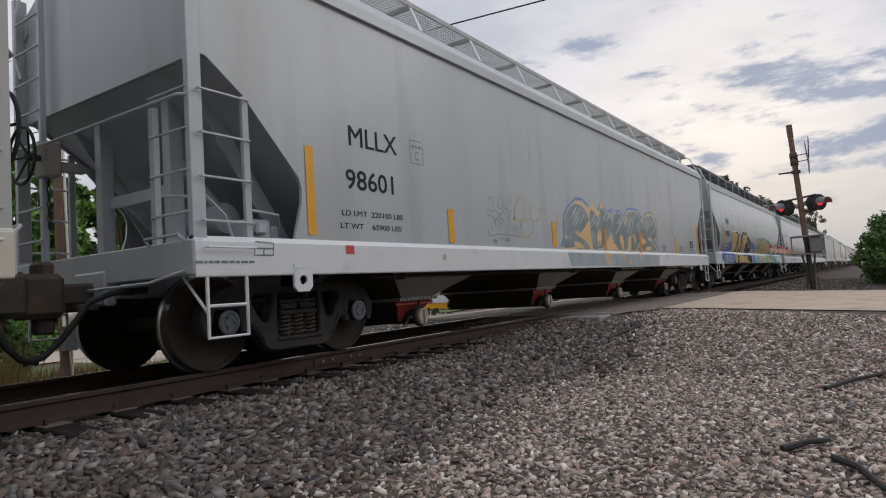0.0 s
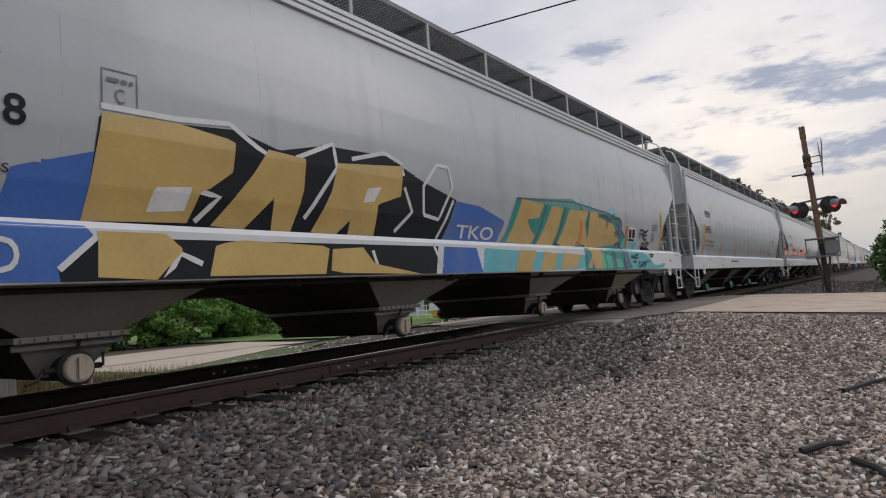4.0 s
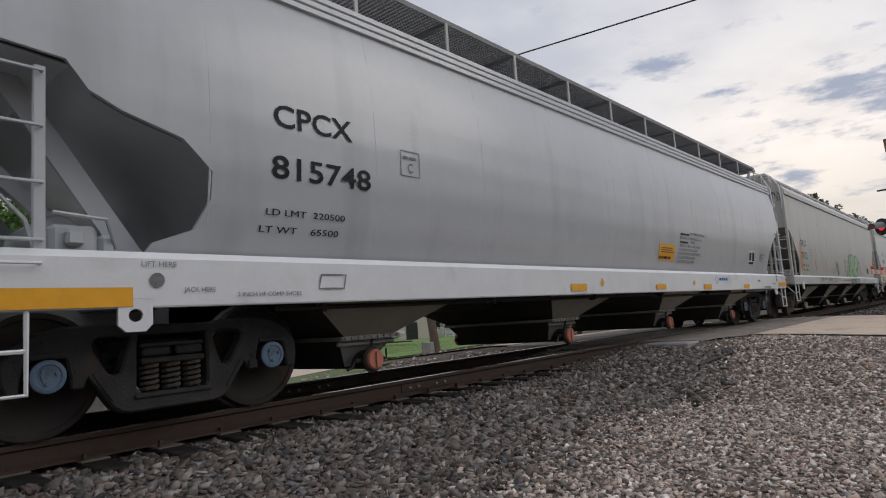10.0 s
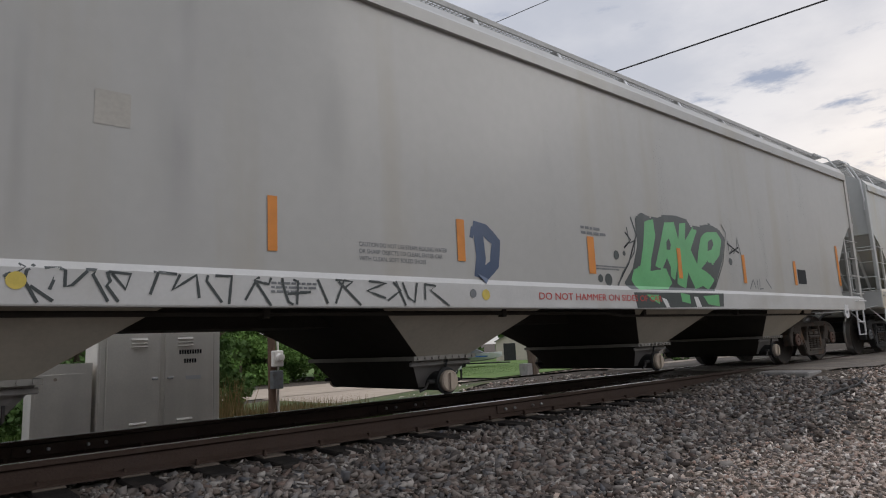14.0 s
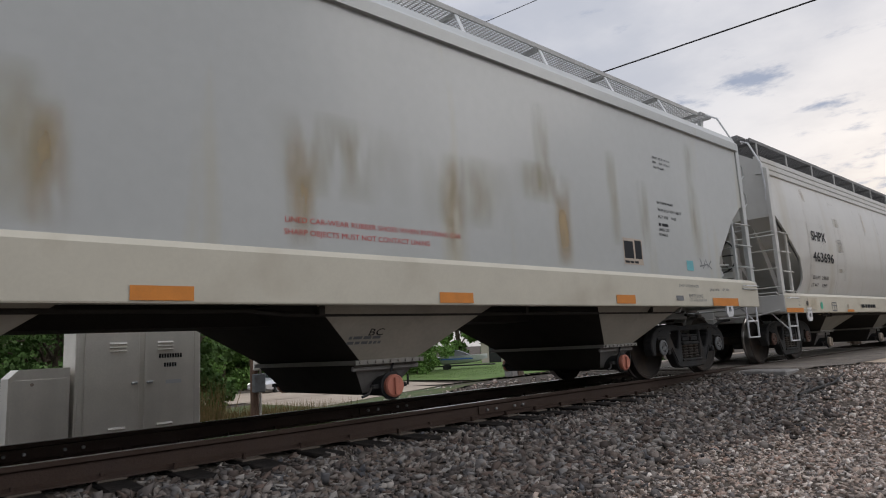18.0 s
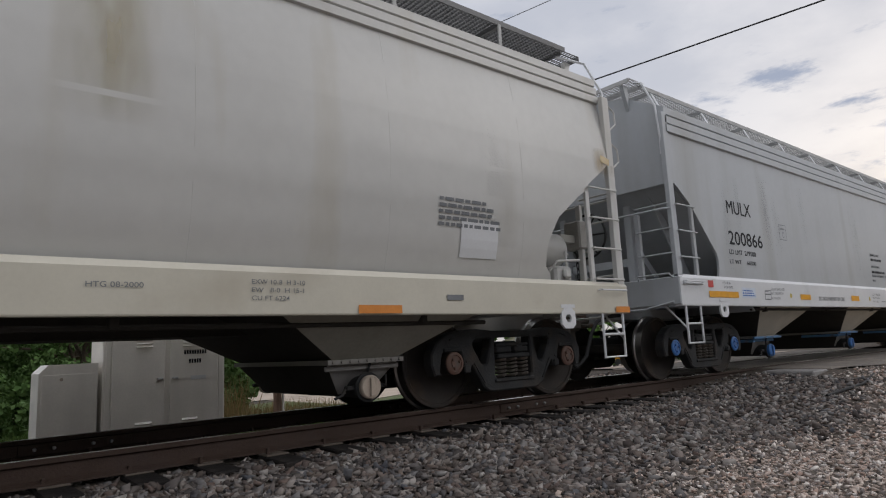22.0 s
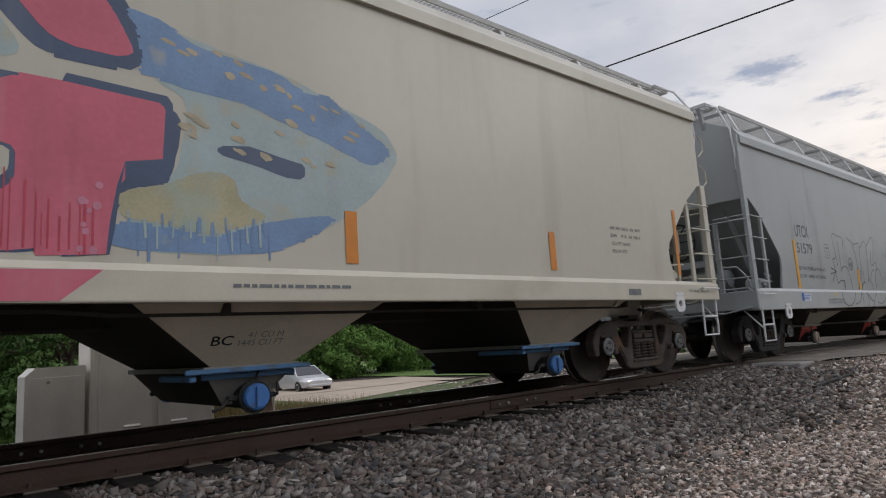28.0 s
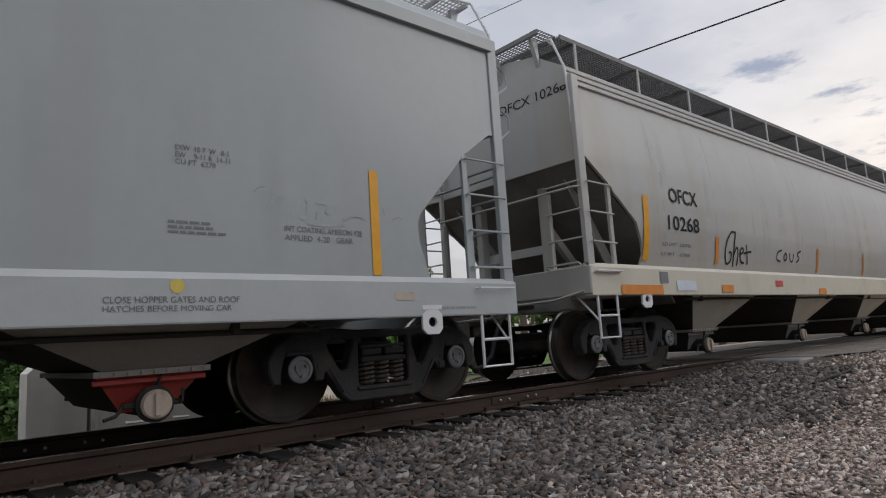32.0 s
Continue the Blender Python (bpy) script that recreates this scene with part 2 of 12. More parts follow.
RUST = (0.16, 0.08, 0.04)
GRIME = (0.10, 0.095, 0.085)
M = {
    "grey": mat("car_grey_paint", (0.42, 0.44, 0.455), 0.42, vary=0.05, scale=0.7, dirt=(0.33, 0.33, 0.32), dirt_amount=0.5, streak=True, coat=0.25, dent=0.25),
    "round": mat("car_gloss_grey_paint", (0.455, 0.472, 0.488), 0.30, vary=0.05, scale=0.7, dirt=(0.34, 0.35, 0.36), dirt_amount=0.4, streak=True, coat=0.25, dent=0.28, spec=0.35),
    "warm": mat("car_warm_grey_paint", (0.405, 0.402, 0.385), 0.42, vary=0.06, scale=0.6, dirt=(0.36, 0.33, 0.27), dirt_amount=0.5, streak=True, coat=0.2, dent=0.3),
    "pale": mat("car_pale_grey_paint", (0.55, 0.545, 0.52), 0.38, vary=0.06, scale=0.6, dirt=(0.46, 0.43, 0.36), dirt_amount=0.4, streak=True, coat=0.12, dent=0.22, spec=0.35),
    "dull": mat("car_dull_grey_paint", (0.330, 0.358, 0.365), 0.45, vary=0.05, scale=0.7, dirt=(0.30, 0.31, 0.31), dirt_amount=0.5, streak=True, coat=0.25, dent=0.25),
    "rusty": mat("car_stained_paint", (0.44, 0.455, 0.445), 0.45, vary=0.06, scale=0.6, dirt=(0.42, 0.36, 0.20), dirt_amount=0.3, dirt_scale=1.1, streak=True, coat=0.3, dent=0.3),
    "cream": mat("car_cream_paint", (0.53, 0.505, 0.425), 0.45, vary=0.05, scale=0.6, dirt=(0.40, 0.37, 0.30), dirt_amount=0.4, streak=True, coat=0.2, dent=0.25),
    "sill_white": mat("sill_white_paint", (0.66, 0.67, 0.68), 0.42, vary=0.06, dirt=(0.45, 0.45, 0.43), dirt_amount=0.3),
    "sill_cream": mat("sill_cream_paint", (0.56, 0.53, 0.44), 0.45, vary=0.06, dirt=(0.42, 0.38, 0.3), dirt_amount=0.4),
    "sill_grey": mat("sill_grey_paint", (0.40, 0.425, 0.43), 0.42, vary=0.06, dirt=(0.33, 0.34, 0.33), dirt_amount=0.3, coat=0.2),
    "sill_dusty": mat("sill_dusty_paint", (0.52, 0.52, 0.51), 0.45, vary=0.08, dirt=(0.40, 0.39, 0.36), dirt_amount=0.45, coat=0.15),
    "under": mat("hopper_underside_paint", (0.31, 0.30, 0.275), 0.6, vary=0.15, dirt=(0.18, 0.165, 0.14), dirt_amount=0.5),
    "dust": mat("dusty_hopper_paint", (0.45, 0.42, 0.355), 0.75, vary=0.12, scale=2.0, spec=0.2, dirt=(0.25, 0.225, 0.18), dirt_amount=0.35, dirt_scale=1.6),
    "dust_cream": mat("dusty_cream_hopper_paint", (0.50, 0.45, 0.36), 0.75, vary=0.12, scale=2.0, spec=0.2, dirt=(0.27, 0.24, 0.18), dirt_amount=0.35, dirt_scale=1.6),
    "dust_dark": mat("dull_hopper_paint", (0.30, 0.29, 0.25), 0.75, vary=0.15, scale=2.0, spec=0.2, dirt=(0.17, 0.16, 0.13), dirt_amount=0.4, dirt_scale=1.6),
    # shade of the end openings put into the sheet's colour, with dark brown runs
    "slope_shade": mat("shaded_slope_paint", (0.20, 0.19, 0.175), 0.7, vary=0.2, scale=1.5, spec=0.25, dirt=(0.11, 0.095, 0.08), dirt_amount=0.6, dirt_scale=1.4, streak=True),
    "black": mat("black_letter_paint", (0.014, 0.016, 0.02), 0.6, vary=0.2, spec=0.2),
    "greylet": mat("faded_letter_paint", (0.16, 0.17, 0.18), 0.6, vary=0.2),
    "red_let": mat("red_letter_paint", (0.5, 0.06, 0.05), 0.5),
    "blue_let": mat("blue_letter_paint", (0.04, 0.13, 0.42), 0.5),
    "yellow": mat("yellow_reflective_strip", (0.72, 0.34, 0.01), 0.45, vary=0.1, scale=8),
    "lemon": mat("faded_yellow_dot", (0.60, 0.47, 0.10), 0.5, vary=0.15, scale=12),
    "orange": mat("orange_reflective_strip", (0.62, 0.22, 0.03), 0.5, vary=0.12, scale=8),
    # undersides' shade put into a near-black colour, with darker blotches
    "under_shade": mat("underside_shade_steel", (0.045, 0.041, 0.036), 0.8, vary=0.25, spec=0.25, dirt=(0.025, 0.023, 0.02), dirt_amount=0.7, dirt_scale=3),
    "truck": mat("truck_casting_steel", (0.034, 0.035, 0.036), 0.75, spec=0.25, vary=0.3, scale=6, bump=0.3, bscale=40, dirt=(0.065, 0.052, 0.043), dirt_amount=0.5, dirt_scale=5),
    "truck_rust": mat("truck_rusty_steel", (0.075, 0.065, 0.056), 0.8, spec=0.25, vary=0.3, scale=6, bump=0.3, bscale=40, dirt=RUST, dirt_amount=0.42, dirt_scale=5),
    "wheel": mat("wheel_steel", (0.033, 0.028, 0.025), 0.7, spec=0.25, vary=0.25, scale=5, dirt=(0.09, 0.06, 0.04), dirt_amount=0.5, dirt_scale=3),
    "tread": mat("polished_tread", (0.35, 0.34, 0.33), 0.28, metal=1.0, vary=0.1),
    "cap_blue": mat("blue_bearing_cap", (0.05, 0.17, 0.45), 0.5, dirt=GRIME, dirt_amount=0.4, dirt_scale=12),
    "cap_slate": mat("slate_blue_bearing_cap", (0.13, 0.20, 0.29), 0.5, dirt=GRIME, dirt_amount=0.4, dirt_scale=12),
    "cap_grey": mat("grey_bearing_cap", (0.16, 0.17, 0.18), 0.5, dirt=GRIME, dirt_amount=0.6, dirt_scale=12),
    "cap_rust": mat("rusty_bearing_cap", (0.14, 0.075, 0.055), 0.7, dirt=GRIME, dirt_amount=0.6, dirt_scale=12),
    "cap_teal": mat("teal_outlet_cap", (0.16, 0.42, 0.46), 0.6, dirt=GRIME, dirt_amount=0.3, dirt_scale=9),
    "cap_white": mat("pale_outlet_cap", (0.44, 0.37, 0.30), 0.6, dirt=GRIME, dirt_amount=0.3, dirt_scale=9),
    "cap_red": mat("red_outlet_cap", (0.52, 0.19, 0.13), 0.6, dirt=GRIME, dirt_amount=0.3, dirt_scale=9),
    "gate_red": mat("red_gate_paint", (0.42, 0.06, 0.045), 0.6, dirt=GRIME, dirt_amount=0.5, dirt_scale=6),
    "gate_blue": mat("blue_gate_paint", (0.09, 0.22, 0.42), 0.6, dirt=GRIME, dirt_amount=0.5, dirt_scale=6),
    "gate_grey": mat("grey_gate_steel", (0.24, 0.23, 0.22), 0.6, dirt=GRIME, dirt_amount=0.6, dirt_scale=6),
    "hose": mat("rubber_hose", (0.02, 0.02, 0.02), 0.7),
    "grate_pale": mat("pale_galvanised_grating", (0.42, 0.42, 0.41), 0.6, vary=0.2),
    "grate": mat("galvanised_grating", (0.17, 0.17, 0.17), 0.6, metal=0.3, vary=0.2),
    "rail": mat("rusty_rail_steel", (0.055, 0.036, 0.028), 0.75, spec=0.25, vary=0.25, scale=4, bump=0.2, dirt=(0.05, 0.035, 0.03), dirt_amount=0.6, dirt_scale=4),
    "railtop": mat("polished_rail_head", (0.42, 0.41, 0.41), 0.22, metal=1.0, vary=0.1),
    "tie": mat("weathered_tie_wood", (0.018, 0.016, 0.015), 0.9, spec=0.2, vary=0.3, scale=7, bump=0.5, bscale=25, dirt=(0.05, 0.042, 0.036), dirt_amount=0.4, dirt_scale=5),
    "plate": mat("worn_tie_plate_steel", (0.13, 0.105, 0.085), 0.7, vary=0.25, scale=9, dirt=(0.06, 0.045, 0.035), dirt_amount=0.5, dirt_scale=8),
    "bolt": mat("worn_bolt_steel", (0.5, 0.5, 0.5), 0.4, metal=0.8),
    "gravel": mat("gravel_bed", (0.085, 0.073, 0.062), 0.95, vary=0.45, scale=9, bump=1.0, bscale=28, spec=0.1, dirt=(0.14, 0.115, 0.095), dirt_amount=0.9, dirt_scale=30),
    "asphalt": mat("worn_asphalt", (0.16, 0.14, 0.12), 0.9, vary=0.2, scale=2, bump=0.4, bscale=120, dirt=(0.24, 0.2, 0.16), dirt_amount=0.7, dirt_scale=2),
    "concrete": mat("crossing_concrete", (0.46, 0.37, 0.29), 0.9, vary=0.15, scale=2, bump=0.3, bscale=80, spec=0.2, dirt=(0.30, 0.24, 0.19), dirt_amount=0.5),
    "dirt_road": mat("dusty_road", (0.40, 0.33, 0.26), 0.95, vary=0.15, scale=1, bump=0.3, bscale=30),
    "lawn": mat("mown_lawn", (0.10, 0.17, 0.035), 0.95, vary=0.35, scale=1.2, bump=0.5, bscale=20, dirt=(0.18, 0.19, 0.07), dirt_amount=0.4),
    "grass": mat("rough_grass_ground", (0.07, 0.10, 0.03), 0.95, vary=0.4, scale=2, bump=0.6, bscale=20, dirt=(0.16, 0.13, 0.07), dirt_amount=0.7),
    "cabinet": mat("aluminium_cabinet", (0.86, 0.82, 0.76), 0.45, vary=0.08, dirt=(0.66, 0.63, 0.58), dirt_amount=0.5, streak=True),
    "wood": mat("weathered_pole_wood", (0.16, 0.10, 0.07), 0.9, vary=0.3, scale=5, bump=0.5, bscale=30),
    "bark": mat("tree_bark", (0.10, 0.075, 0.055), 0.95, vary=0.3, scale=6, bump=0.6, bscale=30),
    "leaf": island("tree_leaves", [(0.055, 0.105, 0.030), (0.105, 0.185, 0.050), (0.078, 0.145, 0.040), (0.15, 0.235, 0.085)]),
    "leaf_mid": island("hedge_leaves", [(0.075, 0.15, 0.035), (0.15, 0.27, 0.06), (0.11, 0.21, 0.05), (0.19, 0.31, 0.09)]),
    "leaf_far": island("far_leaves", [(0.028, 0.048, 0.018), (0.055, 0.085, 0.028), (0.04, 0.065, 0.022)]),
    # distance haze mixed into the leaf colours as a lighter grey-olive
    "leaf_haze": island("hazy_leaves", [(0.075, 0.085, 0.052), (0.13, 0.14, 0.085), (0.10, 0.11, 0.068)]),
    "straw": island("dry_grass", [(0.30, 0.20, 0.09), (0.22, 0.16, 0.07), (0.16, 0.15, 0.05)]),
    "blade": island("green_grass", [(0.05, 0.10, 0.02), (0.09, 0.16, 0.03), (0.12, 0.16, 0.05)]),
    "stone": island("ballast_stone", [(0.048, 0.046, 0.047), (0.175, 0.140, 0.117), (0.112, 0.107, 0.108), (0.265, 0.232, 0.205), (0.078, 0.070, 0.066), (0.165, 0.122, 0.103), (0.38, 0.355, 0.325), (0.086, 0.089, 0.100)], gain=1.12),
    "stone_pale": island("gravel_stone", [(0.115, 0.093, 0.080), (0.365, 0.285, 0.230), (0.215, 0.185, 0.165), (0.56, 0.48, 0.415), (0.335, 0.225, 0.175), (0.74, 0.68, 0.62), (0.165, 0.145, 0.138), (0.45, 0.365, 0.305)], gain=1.34),
}


# ---- mesh tools ----
class Shape:
    """Collects vertices and faces of one mesh."""

    def __init__(self):
        self.v, self.f, self.m, self.slot = [], [], [], 0

    def add(self, verts, faces):
        o = len(self.v)
        self.v += [tuple(p) for p in verts]
        self.f += [tuple(i + o for i in f) for f in faces]
        self.m += [self.slot] * len(faces)
        return self

    def box(self, x0, x1, y0, y1, z0, z1, c=0.0):
        if c <= 0:
            p = [(x, y, z) for x in (x0, x1) for y in (y0, y1) for z in (z0, z1)]
            return self.add(p, [(0, 1, 3, 2), (4, 6, 7, 5), (0, 4, 5, 1), (2, 3, 7, 6), (0, 2, 6, 4), (1, 5, 7, 3)])
        lo, hi, p, ix = (x0, y0, z0), (x1, y1, z1), [], {}
        for i in range(8):
            s = [(i >> 2) & 1, (i >> 1) & 1, i & 1]
            for a in range(3):
                q = [(hi[k] if s[k] else lo[k]) if k == a else (hi[k] - c if s[k] else lo[k] + c) for k in range(3)]
                ix[i, a] = len(p)
                p.append(q)
        f = []
        for a in range(3):
            b, d = [k for k in range(3) if k != a]
            wa, wb, wd = 4 >> a, 4 >> b, 4 >> d
            for s in (0, 1):
                o = wa if s else 0
                f.append([ix[o + k, a] for k in (0, wb, wb + wd, wd)])
            for sb in (0, 1):
                for sd in (0, 1):
                    o = (wb if sb else 0) + (wd if sd else 0)
                    f.append([ix[o, b], ix[o, d], ix[o + wa, d], ix[o + wa, b]])
        for i in range(8):
            f.append([ix[i, 0], ix[i, 1], ix[i, 2]])
        return self.add(p, f)

    def prism(self, pts, axis, a, b):
        """A polygon pushed along an axis; pts are in the other two, in order."""
        n = len(pts)
        put = {"x": lambda u, w, t: (t, u, w), "y": lambda u, w, t: (u, t, w), "z": lambda u, w, t: (u, w, t)}[axis]
        v = [put(u, w, a) for u, w in pts] + [put(u, w, b) for u, w in pts]
        f = [tuple(range(n)), tuple(range(2 * n - 1, n - 1, -1))]
        f += [(k, (k + 1) % n, n + (k + 1) % n, n + k) for k in range(n)]
        return self.add(v, f)

    def tube(self, pts, r, n=6, close=True):
        pts = [Vector(p) for p in pts]
        rings, side = [], None
        for k, p in enumerate(pts):
            d = (pts[min(k + 1, len(pts) - 1)] - pts[max(k - 1, 0)]).normalized()
            if side is None:
                side = d.orthogonal().normalized()
            side = (side - d * side.dot(d)).normalized()
            up = d.cross(side)
            rr = r[k] if isinstance(r, (list, tuple)) else r
            rings.append([p + (side * math.cos(2 * math.pi * j / n) + up * math.sin(2 * math.pi * j / n)) * rr for j in range(n)])
        v = [q for g in rings for q in g]
        f = [(k * n + j, k * n + (j + 1) % n, (k + 1) * n + (j + 1) % n, (k + 1) * n + j) for k in range(len(pts) - 1) for j in range(n)]
        if close:
            f += [tuple(range(n - 1, -1, -1)), tuple(range((len(pts) - 1) * n, len(pts) * n))]
        return self.add(v, f)

    def lathe(self, prof, n=32, at=(0, 0, 0), caps=(True, True)):
        """prof: (y, radius) turned round the y axis."""
        v, f = [], []
        for y, r in prof:
            for j in range(n):
                a = 2 * math.pi * j / n
                v.append((at[0] + r * math.cos(a), at[1] + y, at[2] + r * math.sin(a)))
        for k in range(len(prof) - 1):
            for j in range(n):
                f.append((k * n + j, k * n + (j + 1) % n, (k + 1) * n + (j + 1) % n, (k + 1) * n + j))
        if caps[0]:
            f.append(tuple(range(n)))
        if caps[1]:
            f.append(tuple(range(len(prof) * n - 1, (len(prof) - 1) * n - 1, -1)))
        return self.add(v, f)

    def mesh(self, name, mats, smooth=False):
        me = bpy.data.meshes.new(name)
        me.from_pydata(self.v, [], self.f)
        for m in mats:
            me.materials.append(m)
        if len(mats) > 1:
            me.polygons.foreach_set("material_index", self.m)
        bm = bmesh.new()
        bm.from_mesh(me)
        bmesh.ops.recalc_face_normals(bm, faces=bm.faces)
        bm.to_mesh(me)
        bm.free()
        if smooth:
            me.polygons.foreach_set("use_smooth", [True] * len(me.polygons))
            me.set_sharp_from_angle(angle=radians(35))
        me.update()
        return me


def part(name, shape, material, parent, label="", at=None, smooth=False):
    """One mesh object under a thing or part; a ready mesh may be given instead of a shape."""
    if isinstance(shape, Shape):
        shape = shape.mesh(name, material if isinstance(material, (list, tuple)) else [material], smooth)
    ob = new(name, shape)
    ob.parent = parent
    if at is not None:
        ob.matrix_local = at if isinstance(at, Matrix) else Matrix.Translation(at)
    return tagged(ob, label)


def thing(name, label, category, at, group="", kind=""):
    ob = new(name)
    ob.empty_display_size = 0.2
    ob.matrix_world = at
    return tagged(ob, label, category, group, kind)


def lone(name, shape, material, label, category="", group="", kind="", at=None, smooth=False):
    me = shape.mesh(name, material if isinstance(material, (list, tuple)) else [material], smooth)
    ob = new(name, me)
    if at is not None:
        ob.matrix_world = at
    return tagged(ob, label, category, group, kind)


def stuff_mesh(name, verts, faces, material):
    me = bpy.data.meshes.new(name)
    me.from_pydata(verts, [], faces)
    me.materials.append(material)
    return me


# ---- the covered hopper cars ----
KEEP = {}


def once(key, make):
    if key not in KEEP:
        KEEP[key] = make()
    return KEEP[key]


def wheelset_mesh(cap):
    s = Shape()
    R = 0.457
    for sgn in (-1, 1):
        def prof(pts):
            return [(sgn * y, r) for y, r in pts]
        s.slot = 0
        s.lathe(prof([(0.685, 0.10), (0.70, 0.17), (0.735, 0.36), (0.69, 0.40), (0.69, R + 0.025)]), 40, caps=(False, False))
        s.slot = 1
        s.lathe(prof([(0.69, R + 0.025), (0.715, R + 0.022), (0.728, R + 0.003), (0.82, R - 0.004)]), 40, caps=(False, False))
        s.slot = 0
        s.lathe(prof([(0.82, R - 0.004), (0.826, R - 0.012), (0.826, 0.412), (0.812, 0.40), (0.795, 0.30), (0.80, 0.18), (0.83, 0.13), (0.85, 0.12), (0.85, 0.08)]), 40, caps=(False, False))
        s.lathe(prof([(0.85, 0.09), (0.95, 0.09), (0.95, 0.115), (1.09, 0.115), (1.095, 0.10)]), 20, caps=(False, False))
        s.slot = 2
        s.lathe(prof([(1.095, 0.115), (1.108, 0.113), (1.116, 0.10), (1.118, 0.084), (1.108, 0.078)]), 24, caps=(False, True))
        s.prism([(0.062 * math.cos(2 * math.pi * k / 3 + d), 0.062 * math.sin(2 * math.pi * k / 3 + d)) for k in range(3) for d in (-0.3, 0.3)], "y", *sorted((sgn * 1.109, sgn * 1.116)))
        for k in range(3):
            a = 2 * math.pi * k / 3
            s.lathe([(sgn * 1.112, 0.015), (sgn * 1.134, 0.015)], 6, (0.052 * math.cos(a), 0, 0.052 * math.sin(a)))
        s.slot = 3
        s.box(0.20, 0.26, min(sgn * 0.77, sgn * 0.795), max(sgn * 0.77, sgn * 0.795), -0.03, 0.035)
    s.slot = 0
    s.lathe([(-0.7, 0.085), (0.7, 0.085)], 14, caps=(False, False))
    return s.mesh("wheelset", [M["wheel"], M["tread"], M[cap], M["cap_grey"]], True)


def cast_plate(s, outline, holes, y_in, y_out, c=0.012):
    """A casting cut from thick plate: an outline (x, z) with holes, its outer edges chamfered."""
    back, front, loops = [], [], []
    for k, loop in enumerate([outline] + holes):
        n = len(loop)
        area = sum(loop[j][0] * loop[(j + 1) % n][1] - loop[(j + 1) % n][0] * loop[j][1] for j in range(n))
        turn = (1 if area > 0 else -1) * (1 if k == 0 else -1)
        inset = []
        for j in range(n):
            a, b, d = loop[j - 1], loop[j], loop[(j + 1) % n]
            e = [(b[0] - a[0], b[1] - a[1]), (d[0] - b[0], d[1] - b[1])]
            nx = ny = 0.0
            for u, w in e:
                h = math.hypot(u, w) or 1
                nx, ny = nx - turn * w / h, ny + turn * u / h
            h = math.hypot(nx, ny) or 1
            inset.append((b[0] + c * nx / h, b[1] + c * ny / h))
        loops.append((loop, inset))
    flat = [p for loop, inset in loops for p in inset]
    tris = tessellate_polygon([[Vector((x, z, 0)) for x, z in inset] for loop, inset in loops])
    s.add([(x, y_out, z) for x, z in flat], [tuple(t) for t in tris])
    s.add([(x, y_in, z) for x, z in flat], [tuple(t) for t in tris])
    q = 1 if y_out > y_in else -1
    for loop, inset in loops:
        n = len(loop)
        rows = [[(x, y_in, z) for x, z in inset], [(x, y_in + q * c, z) for x, z in loop], [(x, y_out - q * c, z) for x, z in loop], [(x, y_out, z) for x, z in inset]]
        s.add([p for r in rows for p in r], [(r * n + j, r * n + (j + 1) % n, (r + 1) * n + (j + 1) % n, (r + 1) * n + j) for r in range(3) for j in range(n)])


